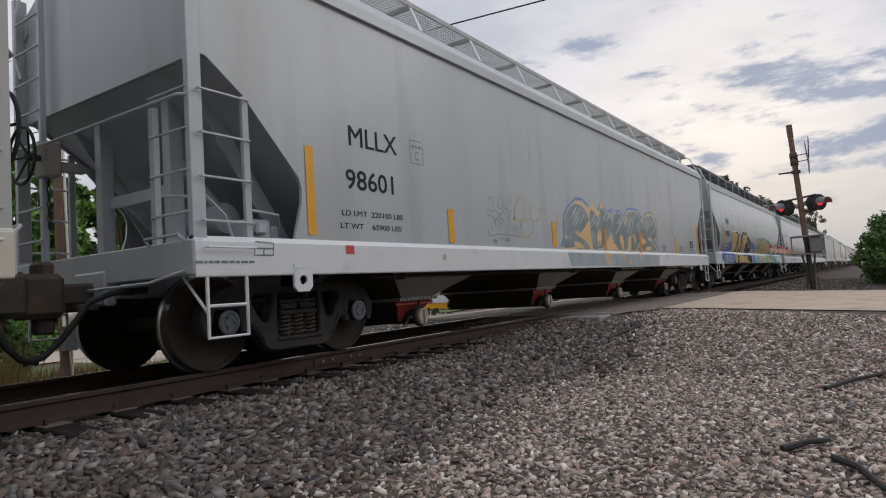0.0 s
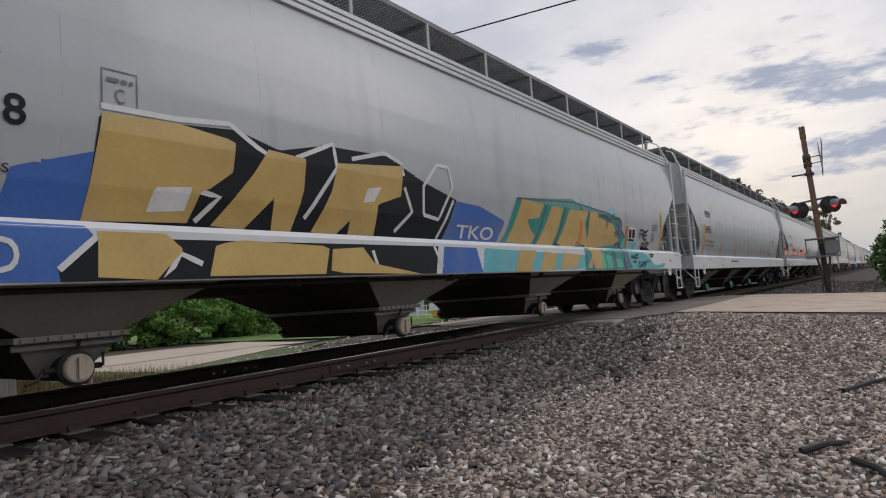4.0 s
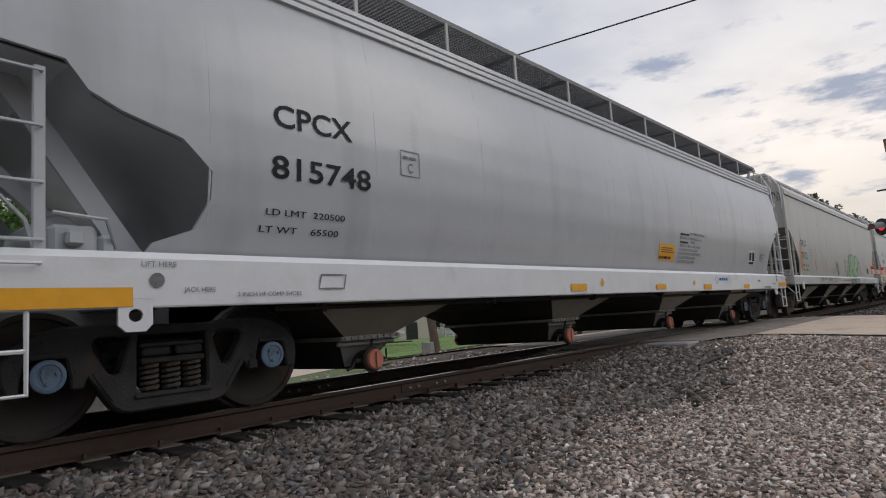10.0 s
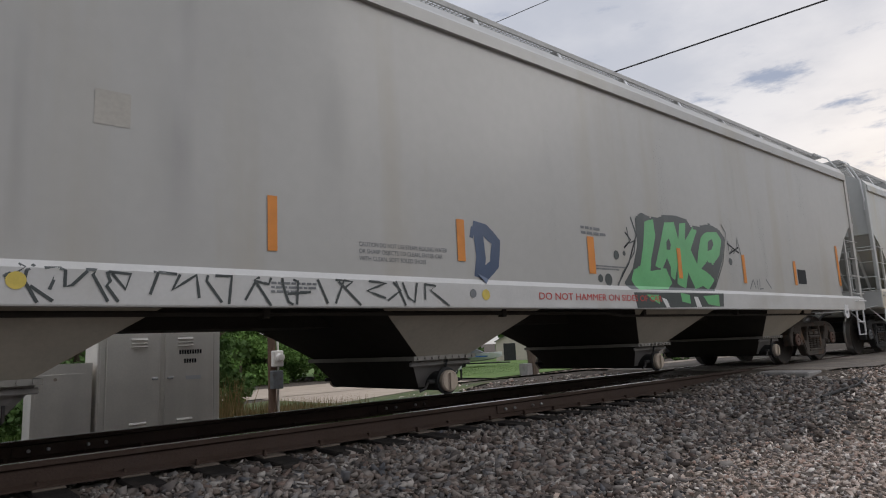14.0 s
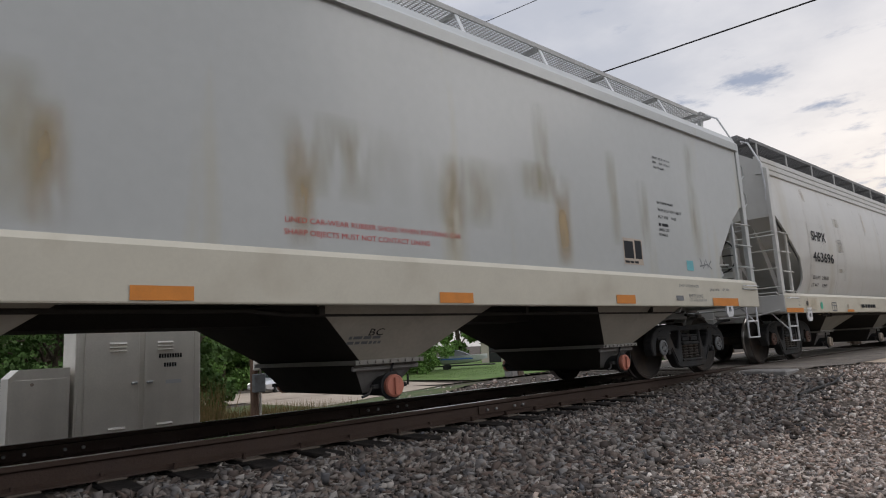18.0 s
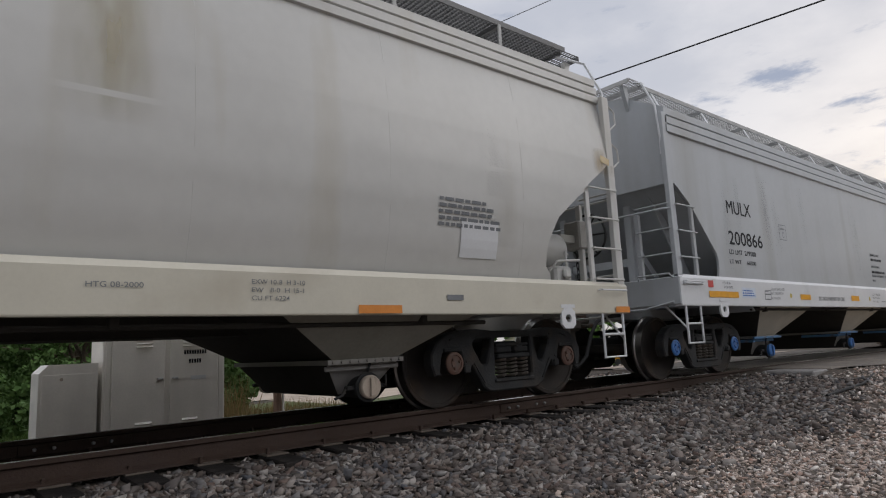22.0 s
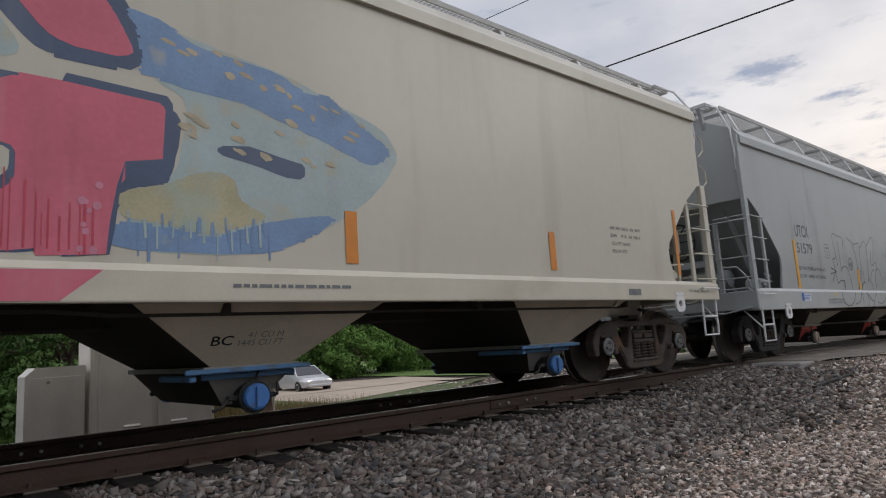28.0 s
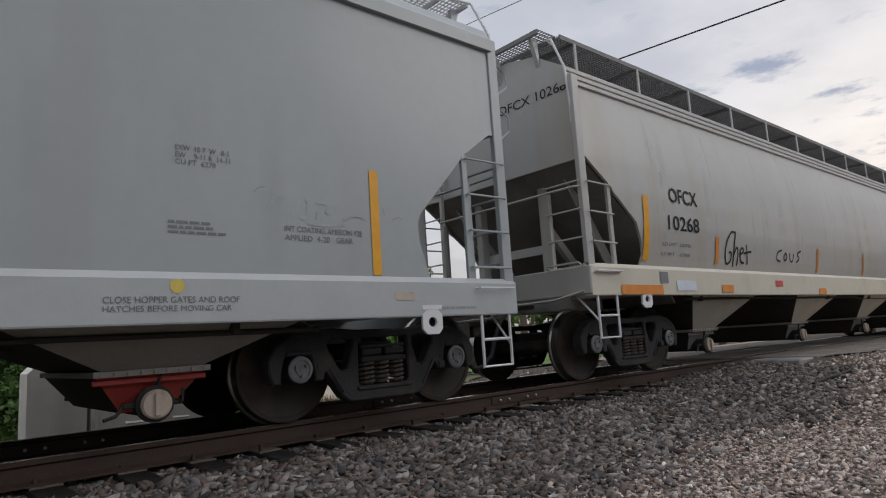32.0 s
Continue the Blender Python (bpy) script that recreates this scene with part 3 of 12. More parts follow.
def side_frame_mesh(sgn, key):
    """The cast side frame: pedestal jaws over the bearings, two rounded windows and the spring opening."""
    s = Shape()
    half = [(0.0, 0.775), (0.30, 0.775), (0.55, 0.80), (0.78, 0.79), (0.97, 0.745), (1.10, 0.66), (1.165, 0.55), (1.165, 0.44), (1.125, 0.34), (1.055, 0.34), (1.045, 0.44), (1.02, 0.55), (0.97, 0.60), (0.81, 0.60), (0.765, 0.55),
            (0.745, 0.44), (0.735, 0.345), (0.66, 0.345), (0.625, 0.42), (0.46, 0.185), (0.40, 0.145), (0.33, 0.13), (0.0, 0.13)]
    outline = half + [(-x, z) for x, z in half[::-1] if x > 0]
    window = [(0.34, 0.685), (0.39, 0.70), (0.56, 0.695), (0.60, 0.66), (0.59, 0.60), (0.49, 0.44), (0.45, 0.415), (0.41, 0.43), (0.35, 0.60)]
    spring_hole = [(-0.27, 0.70), (0.27, 0.70), (0.28, 0.60), (0.285, 0.30), (0.26, 0.265), (-0.26, 0.265), (-0.285, 0.30), (-0.28, 0.60)]
    cast_plate(s, outline, [window, [(-x, z) for x, z in window], spring_hole], sgn * 0.93, sgn * 1.075, 0.016)
    y0, y1 = sorted((sgn * 0.95, sgn * 1.095))
    for q in (-1, 1):                                # ribs round the jaws, roller bearing adapters and wear plates
        s.box(q * 0.889 - 0.125, q * 0.889 + 0.125, y0, y1, 0.572, 0.612, 0.010)
        s.box(min(q * 0.655, q * 0.745), max(q * 0.655, q * 0.745), y0, y1 - 0.006, 0.35, 0.43, 0.012)
        s.prism([(q * 0.60, 0.735), (q * 0.78, 0.745), (q * 0.93, 0.70), (q * 0.92, 0.685), (q * 0.78, 0.725), (q * 0.60, 0.715)], "y", *sorted((sgn * 1.07, sgn * 1.088)))
        s.prism([(q * 0.46, 0.23), (q * 0.60, 0.44), (q * 0.585, 0.45), (q * 0.445, 0.24)], "y", *sorted((sgn * 1.07, sgn * 1.086)))
        s.lathe([(sgn * 1.06, 0.018), (sgn * 1.085, 0.018)], 8, (q * 0.70, 0, 0.47))
    s.box(-0.31, 0.31, y0, y1, 0.225, 0.262, 0.010)
    for q in (-1, 1):                                # the bolster's end with its pockets
        s.box(min(q * 0.02, q * 0.24), max(q * 0.02, q * 0.24), y0 + 0.02, y1 - 0.01, 0.535, 0.60, 0.012)
    s.box(-0.255, 0.255, y0 + 0.01, y1 + 0.004, 0.475, 0.525, 0.012)
    s.box(-0.255, 0.255, y0 + 0.03, y1 - 0.02, 0.605, 0.635, 0.008)
    return s.mesh("side_frame", [M[key]])


def spring_mesh():
    s = Shape()
    n = 40
    s.tube([(0.062 * math.cos(k * 5 * 2 * math.pi / n), 0.062 * math.sin(k * 5 * 2 * math.pi / n), 0.265 + 0.205 * k / n) for k in range(n + 1)], 0.016, 5)
    return s.mesh("spring", [M["truck_rust"]], True)


def bolster_mesh(key):
    s = Shape()
    s.box(-0.22, 0.22, -0.95, 0.95, 0.50, 0.66, 0.03)
    s.box(-0.24, 0.24, -0.35, 0.35, 0.62, 0.80, 0.03)
    for q in (-1, 1):
        s.box(q * 0.36 - 0.05, q * 0.36 + 0.05, -0.86, 0.86, 0.38, 0.48, 0.02)
        for w in (-1, 1):
            s.box(q * 0.41 - 0.03, q * 0.41 + 0.03, w * 0.7525 - 0.05, w * 0.7525 + 0.05, 0.34, 0.58, 0.01)
    return s.mesh("truck", [M[key]])


WHEELS = []


def truck(car, x, key, cap):
    t = part("truck", once(("bolster", key), lambda: bolster_mesh(key)), None, car, "cast steel truck bolster with brake beams", (x, 0, 0))
    for sgn in (-1, 1):
        part("side_frame", once(("frame", key, sgn), lambda: side_frame_mesh(sgn, key)), None, t)
        for dx in (-0.17, 0.0, 0.17):
            part("spring", once("spring", spring_mesh), None, t, "", (dx, sgn * 1.02, 0))
    for k, dx in enumerate((-0.889, 0.889)):
        w = part("wheelset", once(("wheelset", cap), lambda: wheelset_mesh(cap)), None, t, "", (dx, 0, 0.457))
        WHEELS.append((w, k))


def profile(kind):
    """Half width of the body at a height, and the heights of its rows."""
    if kind == "round":
        zs, ys = [1.0, 1.3, 1.6, 2.0, 2.4, 2.8, 3.2, 3.5, 3.62, 3.72], [1.30, 1.42, 1.515, 1.575, 1.59, 1.58, 1.54, 1.485, 1.46, 1.44]
    else:
        zs, ys = [1.0, 3.72], [1.565, 1.565]
    return lambda z: float(np.interp(z, zs, ys))


CUT = {"flat": [(3.9, 0.12), (2.745, 0.12), (2.73, 0.22), (2.47, 0.58), (1.80, 1.20), (1.70, 1.235), (1.55, 1.225), (1.0, 1.06)],
       "round": [(3.9, 0.12), (2.78, 0.12), (2.70, 0.22), (2.42, 0.62), (2.34, 0.68), (2.28, 0.78), (2.0, 1.15), (1.75, 1.29), (1.59, 1.33), (1.45, 1.30), (1.36, 1.21), (1.0, 1.10)],
       "big": [(3.9, 0.12), (2.72, 0.12), (2.58, 0.30), (2.54, 0.74), (2.36, 0.88), (2.26, 1.10), (2.14, 1.54), (1.92, 1.78), (1.71, 1.78), (1.47, 1.66), (1.36, 1.36), (1.0, 1.15)],
       "low": [(3.9, 0.12), (2.62, 0.12), (2.55, 0.20), (2.47, 0.28), (2.45, 0.40), (2.33, 0.44), (2.30, 0.58), (2.26, 0.66), (2.14, 0.84), (2.03, 1.0), (1.95, 1.10), (1.88, 1.16), (1.77, 1.22), (1.65, 1.27), (1.53, 1.28), (1.46, 1.27), (1.41, 1.24), (1.37, 1.16), (1.35, 1.05), (1.0, 1.0)]}


def cut_at(kind, z):
    c = CUT[kind][::-1]
    return float(np.interp(z, [p[0] for p in c], [p[1] for p in c]))


def side_sheet_mesh(kind, L, zt, ze, colour, sgn, cuts):
    """A side sheet with the end openings cut in."""
    s, y_of = Shape(), profile(kind)
    zs = sorted({zt - 0.03, *[z for c in cuts for z, _ in CUT[c] if zt < z < ze], *np.linspace(zt, ze, 12).tolist()})
    th = 0.035
    us = np.linspace(0, 1, 25)
    n = len(us)
    for off in (0, th):
        g = [[(cut_at(cuts[0], z) + (L - cut_at(cuts[0], z) - cut_at(cuts[1], z)) * u - L / 2, sgn * (y_of(z) - off), z) for u in us] for z in zs]
        s.add([p for r in g for p in r], [(r * n + k, r * n + k + 1, (r + 1) * n + k + 1, (r + 1) * n + k) for r in range(len(zs) - 1) for k in range(n - 1)])
    for end in (0, 1):                          # the sheet's cut edge
        e = [((cut_at(cuts[0], z) if not end else L - cut_at(cuts[1], z)) - L / 2, sgn * (y_of(z) - o), z) for z in zs for o in (0, th)]
        s.add(e, [(2 * k, 2 * k + 1, 2 * k + 3, 2 * k + 2) for k in range(len(zs) - 1)])
    return s.mesh("side_sheet", [M[colour]], True)


def end_wall_mesh(kind, L, ze, colour, q):
    s, y_of = Shape(), profile(kind)
    ye = y_of(ze)
    yb = y_of(2.75) - 0.02
    z1 = ze + (0.24 if kind == "round" else 0.17)
    wall = [(-yb, 2.74), (-y_of(3.2) + 0.02, 3.2), (-ye + 0.02, ze), (-ye + 0.05, z1), (-0.95, z1 + 0.29), (-0.45, z1 + 0.39), (0.45, z1 + 0.39), (0.95, z1 + 0.29), (ye - 0.05, z1), (ye - 0.02, ze), (y_of(3.2) - 0.02, 3.2), (yb, 2.74)]
    s.prism(wall, "x", q * (L / 2 - 0.13), q * (L / 2 - 0.165))
    return s.mesh("end_wall", [M[colour]])


def slope_sheet_mesh(kind, L, colour, q, cut):
    """The slope sheet under an end wall, panel after panel."""
    s, y_of = Shape(), profile(kind)

    def X(u):
        return q * (L / 2 - u)
    if cut == "low":                            # one bellied sheet, nearest the end on the centre line
        zs, n = np.linspace(2.66, 1.24, 17), 17
        for off in (0.0, 0.02):
            g = []
            for z in zs:
                w = y_of(z) - 0.036
                mid = max(0.165, float(np.interp(z, [1.24, 1.53, 1.64, 1.86, 2.1, 2.45, 2.66], [0.66, 0.55, 0.49, 0.39, 0.26, 0.165, 0.165])))
                side = max(mid, cut_at(cut, z) + 0.015)
                g += [(X(mid + (side - mid) * t * t + off), w * t, z) for t in np.linspace(-1, 1, n)]
            s.add(g, [(r * n + k, r * n + k + 1, (r + 1) * n + k + 1, (r + 1) * n + k) for r in range(len(zs) - 1) for k in range(n - 1)])
        return s.mesh("slope_sheet", [M[colour]], True)
    path = [(0.17, 2.80)] + [(u + 0.05, z - 0.01) for z, u in CUT[cut] if 1.9 < z < 2.76] + [(2.45, 0.95)]
    v = []
    for k, (u, z) in enumerate(path):
        w = min(y_of(z), 1.55 if k < len(path) - 1 else 1.50) - 0.045
        v += [(X(u), -w, z), (X(u), w, z), (X(u + 0.03), w, z + 0.01), (X(u + 0.03), -w, z + 0.01)]
    n = len(path)
    s.add(v, [(4 * k + j, 4 * k + (j + 1) % 4, 4 * k + 4 + (j + 1) % 4, 4 * k + 4 + j) for k in range(n - 1) for j in range(4)] + [(0, 1, 2, 3), (4 * n - 4, 4 * n - 3, 4 * n - 2, 4 * n - 1)])
    return s.mesh("slope_sheet", [M[colour]], True)


def top_chord_mesh(kind, L, ze, colour, sgn, eave):
    """The ribbed eave that caps a side sheet."""
    s, y = Shape(), profile(kind)(ze)
    a, b = -L / 2 + 0.11, L / 2 - 0.11
    if eave:
        out = []
        for k in range(3):
            z, h, w = eave[0] + eave[1] * k, eave[1], y + 0.035 - 0.015 * k
            out += [(w - 0.03, z), (w, z + 0.012), (w, z + h - 0.025), (w - 0.035, z + h - 0.004)]
        pts = out + [(y - 0.12, eave[0] + 3 * eave[1] - 0.004), (y - 0.12, eave[0])]
    else:
        pts = [(y - 0.06, ze - 0.11), (y + 0.045, ze - 0.10), (y + 0.045, ze + 0.03), (y + 0.01, ze + 0.07), (y - 0.05, ze + 0.17), (y - 0.12, ze + 0.17), (y - 0.12, ze - 0.05)]
    s.prism([(sgn * u, w) for u, w in pts], "x", a, b)
    return s.mesh("top_chord", [M[colour]])


def roof_mesh(kind, L, ze, colour):
    s, y = Shape(), profile(kind)(ze)
    a, b = -L / 2 + 0.15, L / 2 - 0.15
    z1 = ze + 0.24 if kind == "round" else ze + 0.17
    top = [(-(y - 0.06), z1 - 0.03), (-(y - 0.16), z1 + 0.06), (-0.95, z1 + 0.30), (-0.45, z1 + 0.40), (0.45, z1 + 0.40), (0.95, z1 + 0.30), (y - 0.16, z1 + 0.06), (y - 0.06, z1 - 0.03)]
    s.prism(top, "x", a, b)
    for x in np.arange(a + 1.5, b - 1.0, 1.52):             # standing seams
        s.prism([(u * 1.004, w + 0.012) for u, w in top[1:-1]] + [(u, w - 0.01) for u, w in top[1:-1][::-1]], "x", x - 0.02, x + 0.02)
    return s.mesh("roof", [M[colour]])


def hatch_mesh(L):
    s = Shape()
    s.box(-L / 2 + 1.2, L / 2 - 1.2, -0.27, 0.27, 0, 0.16, 0.03)
    for k in range(int((L - 2.4) / 0.9)):
        x = -L / 2 + 1.5 + k * 0.9
        s.box(x - 0.03, x + 0.03, -0.33, 0.33, 0.10, 0.20, 0.01)
    return s.mesh("hatch_cover", [M["grate"]])


def board_mesh(L, sgn, wide, open_mesh):
    """Grated running board with its edge frame and brackets."""
    s, deep = Shape(), -0.006 if open_mesh else -0.022
    y0, y1 = sorted((sgn * 0.50, sgn * wide))
    x0, x1 = -L / 2 + 0.35, L / 2 - 0.35
    for y in (y0, y1):
        s.box(x0, x1, y - 0.012, y + 0.012, -0.05, 0.012)
    n = 17
    for k in range(1, n):
        y = y0 + (y1 - y0) * k / n
        s.box(x0, x1, y - 0.0035, y + 0.0035, deep, 0.008)
    for x in np.arange(x0 + 0.06, x1, 0.065):
        s.box(x - 0.005, x + 0.005, y0, y1, deep + 0.002, 0.006)
    for x in np.arange(x0 + 0.3, x1, 1.52):
        s.box(x - 0.025, x + 0.025, y0, y1, -0.07, -0.016)
        s.slot = 1
        if not open_mesh:
            s.box(x - 0.022, x + 0.022, min(sgn * wide, sgn * (wide + 0.02)), max(sgn * wide, sgn * (wide + 0.02)), -0.46, -0.04)
            s.slot = 0
            continue
        s.add([(x - 0.03, sgn * wide, -0.05), (x + 0.03, sgn * wide, -0.05), (x + 0.03, sgn * (wide + 0.16), -0.42), (x - 0.03, sgn * (wide + 0.16), -0.42), (x - 0.03, sgn * (wide - 0.012), -0.05), (x + 0.03, sgn * (wide - 0.012), -0.05), (x + 0.03, sgn * (wide + 0.148), -0.42), (x - 0.03, sgn * (wide + 0.148), -0.42)], [(0, 1, 2, 3), (4, 5, 6, 7), (0, 3, 7, 4), (1, 2, 6, 5)])
        s.slot = 0
    return s.mesh("running_board", [M["grate_pale" if open_mesh else "grate"], M["sill_white" if open_mesh else "grate_pale"]])


def sill_mesh(L, zb, zt, colour, lip, sgn):
    s = Shape()
    pts = [(1.50, zb), (1.60, zb), (1.605, zb + 0.012), (1.605, zt - lip), (1.57, zt), (1.50, zt)]
    s.prism([(sgn * y, z) for y, z in pts], "x", -L / 2 + 0.02, L / 2 - 0.02)
    return s.mesh("side_sill", [M[colour]])


def rungs(s, pts_a, pts_b, r=0.011, bow=(0, 0, 0)):
    for a, b in zip(pts_a, pts_b):
        s.tube([a, [a[k] + bow[k] for k in range(3)], [b[k] + bow[k] for k in range(3)], b], r, 6)


def end_parts(car, q, L, zb, zt, ze, colour, kind, full, brake, rise, beam, geared, ribbed):
    """What stands on one end of the car; q is -1 at the leading end."""
    def X(u):
        return q * (L / 2 - u)

    def xb(s, u0, u1, y0, y1, z0, z1, c=0.008):
        a, b = sorted((X(u0), X(u1)))
        s.box(a, b, y0, y1, z0, z1, c)
    deck = zt - 0.05
    s = Shape()
    xb(s, 0.0, 0.10, -1.60, 1.60, zb + 0.02, zt - 0.03, 0.01)
    part("end_sill", s, M[colour], car)
    for name, box in (("end_platform", (0.10, 0.62, -1.50, 1.50, deck - 0.03, deck, 0.006)), ("draft_sill", (0.102, 2.6, -0.33, 0.33, zb - 0.12, deck - 0.032, 0.01)),
                      ("body_bolster", (1.25, 1.75, -1.50, 1.50, zb + 0.03, zb + 0.19, 0.02)), ("striker", (-0.02, 0.098, -0.28, 0.28, zb - 0.18, zb + 0.14, 0.02))):
        s = Shape()
        xb(s, *box)
        part(name, s, M[colour], car)
    if beam:
        for y in (-0.62, 0.62):
            s = Shape()
            xb(s, 0.42, 0.56, y - 0.06, y + 0.06, deck, 2.66, 0.006)
            part("end_post", s, M[colour], car)
            s = Shape()
            s.prism([(X(0.56), 1.9), (X(0.56), 2.05), (X(1.50), 1.15), (X(1.36), 1.15)], "y", y - 0.04, y + 0.04)
            part("brace", s, M[colour], car)
        for y in (-1.05, 1.05):
            s = Shape()
            s.prism([(X(0.30), 2.74), (X(0.48), 2.74), (X(1.62), 1.1), (X(1.40), 1.1)], "y", y - 0.012, y + 0.012)
            part("gusset", s, M[colour], car)
        s = Shape()
        xb(s, 0.50, 0.53, -0.55, 0.55, 1.70, 1.82, 0.004)
        part("cross_tie", s, M[colour], car)
    ztop = ze + 0.05 if full else 2.75
    for sgn in (-1, 1):
        zt2 = ztop if sgn == -1 else ze + 0.35
        s = Shape()
        a, b = sorted((X(0.02), X(0.15)))
        s.box(a, b, min(sgn * 1.52, sgn * 1.585), max(sgn * 1.52, sgn * 1.585), zb + 0.04, zt2, 0.006)
        part("corner_post", s, M[colour], car)
        s = Shape()
        a, b = sorted((X(0.56), X(0.63)))
        s.box(a, b, min(sgn * 1.53, sgn * 1.57), max(sgn * 1.53, sgn * 1.57), zt - 0.02, 2.46, 0.005)
        zr = [1.32 + 0.365 * k for k in range(4)]
        ladder = part("side_ladder", s, M[colour], car)
        for z in zr:
            r = Shape()
            rungs(r, [(X(0.09), sgn * 1.60, z)], [(X(0.60), sgn * 1.58, z)], 0.012, (0, sgn * 0.03, 0))
            part("rung", r, M[colour], ladder)
        s = Shape()
        a, b = sorted((X(0.03), X(0.09)))
        s.box(a, b, min(sgn * 0.98, sgn * 1.05), max(sgn * 0.98, sgn * 1.05), zt - 0.05, 2.36, 0.005)
        n_r = 4 if not (sgn == 1) else 8
        zr = [1.40 + 0.345 * k for k in range(n_r)]
        if sgn == 1:
            s.box(a, b, 0.99, 1.04, 2.36, ze + 0.3, 0.005)
        ladder = part("end_ladder", s, M[colour], car)
        for z in zr:
            r = Shape()
            rungs(r, [(X(0.05), sgn * 1.01, z)], [(X(0.05), sgn * 1.55, z)], 0.012, (q * 0.03, 0, 0))
            part("rung", r, M[colour], ladder)
        s = Shape()                                   # the sill step
        xs0, xs1 = X(0.13), X(0.52)
        y = sgn * 1.585
        s.tube([(xs0, y, zb + 0.10), (xs0, y, zb - 0.08), (xs0, y, zb - 0.50), (xs1, y, zb - 0.50), (xs1, y, zb - 0.08), (xs1, y, zb + 0.10)], 0.017, 6)
        s.tube([(xs0, y, zb - 0.24), (xs1, y, zb - 0.24)], 0.015, 6)
        s.tube([(xs0, y, zb - 0.30), (X(0.10), sgn * 1.30, zb + 0.02)], 0.014, 5)
        part("sill_step", s, M["sill_white"], car)
        s = Shape()                                   # grab iron on the sill
        y = sgn * 1.61
        zg = zt - 0.10
        s.tube([(X(0.10), y, zg), (X(0.10), y + sgn * 0.05, zg), (X(0.58), y + sgn * 0.05, zg), (X(0.58), y, zg)], 0.010, 6)
        part("grab_iron", s, M["sill_white"], car)
        s = Shape()                                   # the jacking plate
        px = X(1.16)
        yy = sorted((sgn * 1.585, sgn * 1.612))
        ring = [(0.05 * math.cos(2 * math.pi * k / 12), 0.045 * math.sin(2 * math.pi * k / 12)) for k in range(12)]
        outer = []
        for cx, cz in ring:
            k = max(abs(cx) / 0.05, abs(cz) / 0.045)
            outer.append((cx / k / 0.05 * 0.115, cz / k / 0.045 * 0.11))
        zc = zb - 0.05
        v = [(px + u, y, zc + w) for y in yy for u, w in ring + outer]
        f = []
        for k in range(12):
            j = (k + 1) % 12
            f += [(k, j, 12 + j, 12 + k), (24 + k, 36 + k, 36 + j, 24 + j), (k, 24 + k, 24 + j, j), (12 + k, 12 + j, 36 + j, 36 + k)]
        s.add(v, f)
        s.box(px - 0.115, px + 0.115, yy[0], yy[1], zc + 0.112, zb + 0.10)
        part("jacking_plate", s, M["sill_white"], car)
    for sgn in (-1, 1):                               # bent handrail from the roof's corner to the running board
        s = Shape()
        zr = ze + 0.57 + rise
        s.tube([(X(0.06), sgn * 1.50, ze - 0.55), (X(0.02), sgn * 1.53, ze - 0.30), (X(0.02), sgn * 1.50, ze + 0.15), (X(0.06), sgn * 1.30, zr - 0.10), (X(0.20), sgn * 1.12, zr), (X(0.36), sgn * 1.08, zr)], 0.016, 6)
        part("handrail", s, M["sill_white"], car, "white bent steel handrail", smooth=True)
    # grated platform across the roof's end, with its brackets
    s = Shape()
    zp = ze + (0.64 if kind == "round" else 0.57) + rise
    a, b = sorted((X(-0.02), X(0.34)))
    for x in (a, b):
        s.box(x - 0.012, x + 0.012, -1.16, 1.16, zp - 0.05, zp + 0.012)
    for y in np.arange(-1.16, 1.165, 0.065):
        s.box(a, b, y - 0.005, y + 0.005, zp - 0.006, zp + 0.006)
    for k in range(1, 7):
        x = a + (b - a) * k / 7
        s.box(x - 0.0035, x + 0.0035, -1.16, 1.16, zp - 0.005, zp + 0.007)
    platform = part("end_running_board", s, M["grate_pale" if kind == "flat" else "grate"], car, "grated platform across the roof's end")
    for y in (-1.0, -0.3, 0.3, 1.0):
        s = Shape()
        s.prism([(X(0.0), zp - 0.05), (X(0.12), zp - 0.05), (X(0.135), zp - 0.42), (X(0.125), zp - 0.42)], "y", y - 0.03, y + 0.03)
        part("bracket", s, M[colour], platform)
    # hand rail across the end and along the deck's edge
    s = Shape()
    s.tube([(X(0.02), -1.56, 2.36), (X(-0.03), -1.50, 2.36), (X(-0.03), 0.98, 2.36), (X(0.03), 1.02, 2.36)], 0.014, 6)
    part("end_handrail", s, M[colour], car, smooth=True)
    s = Shape()
    s.tube([(X(0.0), -1.52, zt - 0.05), (X(-0.06), -1.50, zt + 0.01), (X(-0.06), -1.02, zt + 0.01), (X(0.0), -0.99, zt - 0.05)], 0.013, 6)
    part("deck_grab_iron", s, M[colour], car, smooth=True)
    if ribbed:
        for y in (-0.95, -0.32, 0.32, 0.95):
            s = Shape()
            s.prism([(y - 0.06, 0.0), (y - 0.03, 0.022), (y + 0.03, 0.022), (y + 0.06, 0.0)], "z", 2.78, ze + 0.02)
            s.v = [(X(0.131) + q * w, u, z) for u, w, z in s.v]
            part("end_rib", s, M[colour], car)
    if q > 0:                                         # bent handholds on the trailing corner
        for z in (2.72, 3.22):
            s = Shape()
            s.tube([(X(0.02), -1.55, z + 0.36), (X(-0.13), -1.55, z + 0.28), (X(-0.14), -1.55, z + 0.12), (X(0.02), -1.55, z)], 0.012, 6)
            part("handhold", s, M[colour], car, smooth=True)
    # coupler, hose and draft gear
    s = Shape()
    a, b = sorted((X(0.15), X(-0.34)))
    s.box(a, b, -0.09, 0.09, zb - 0.16, zb + 0.04, 0.03)
    a, b = sorted((X(-0.30), X(-0.66)))
    s.box(a, b, -0.19, 0.13, zb - 0.26, zb + 0.13, 0.05)
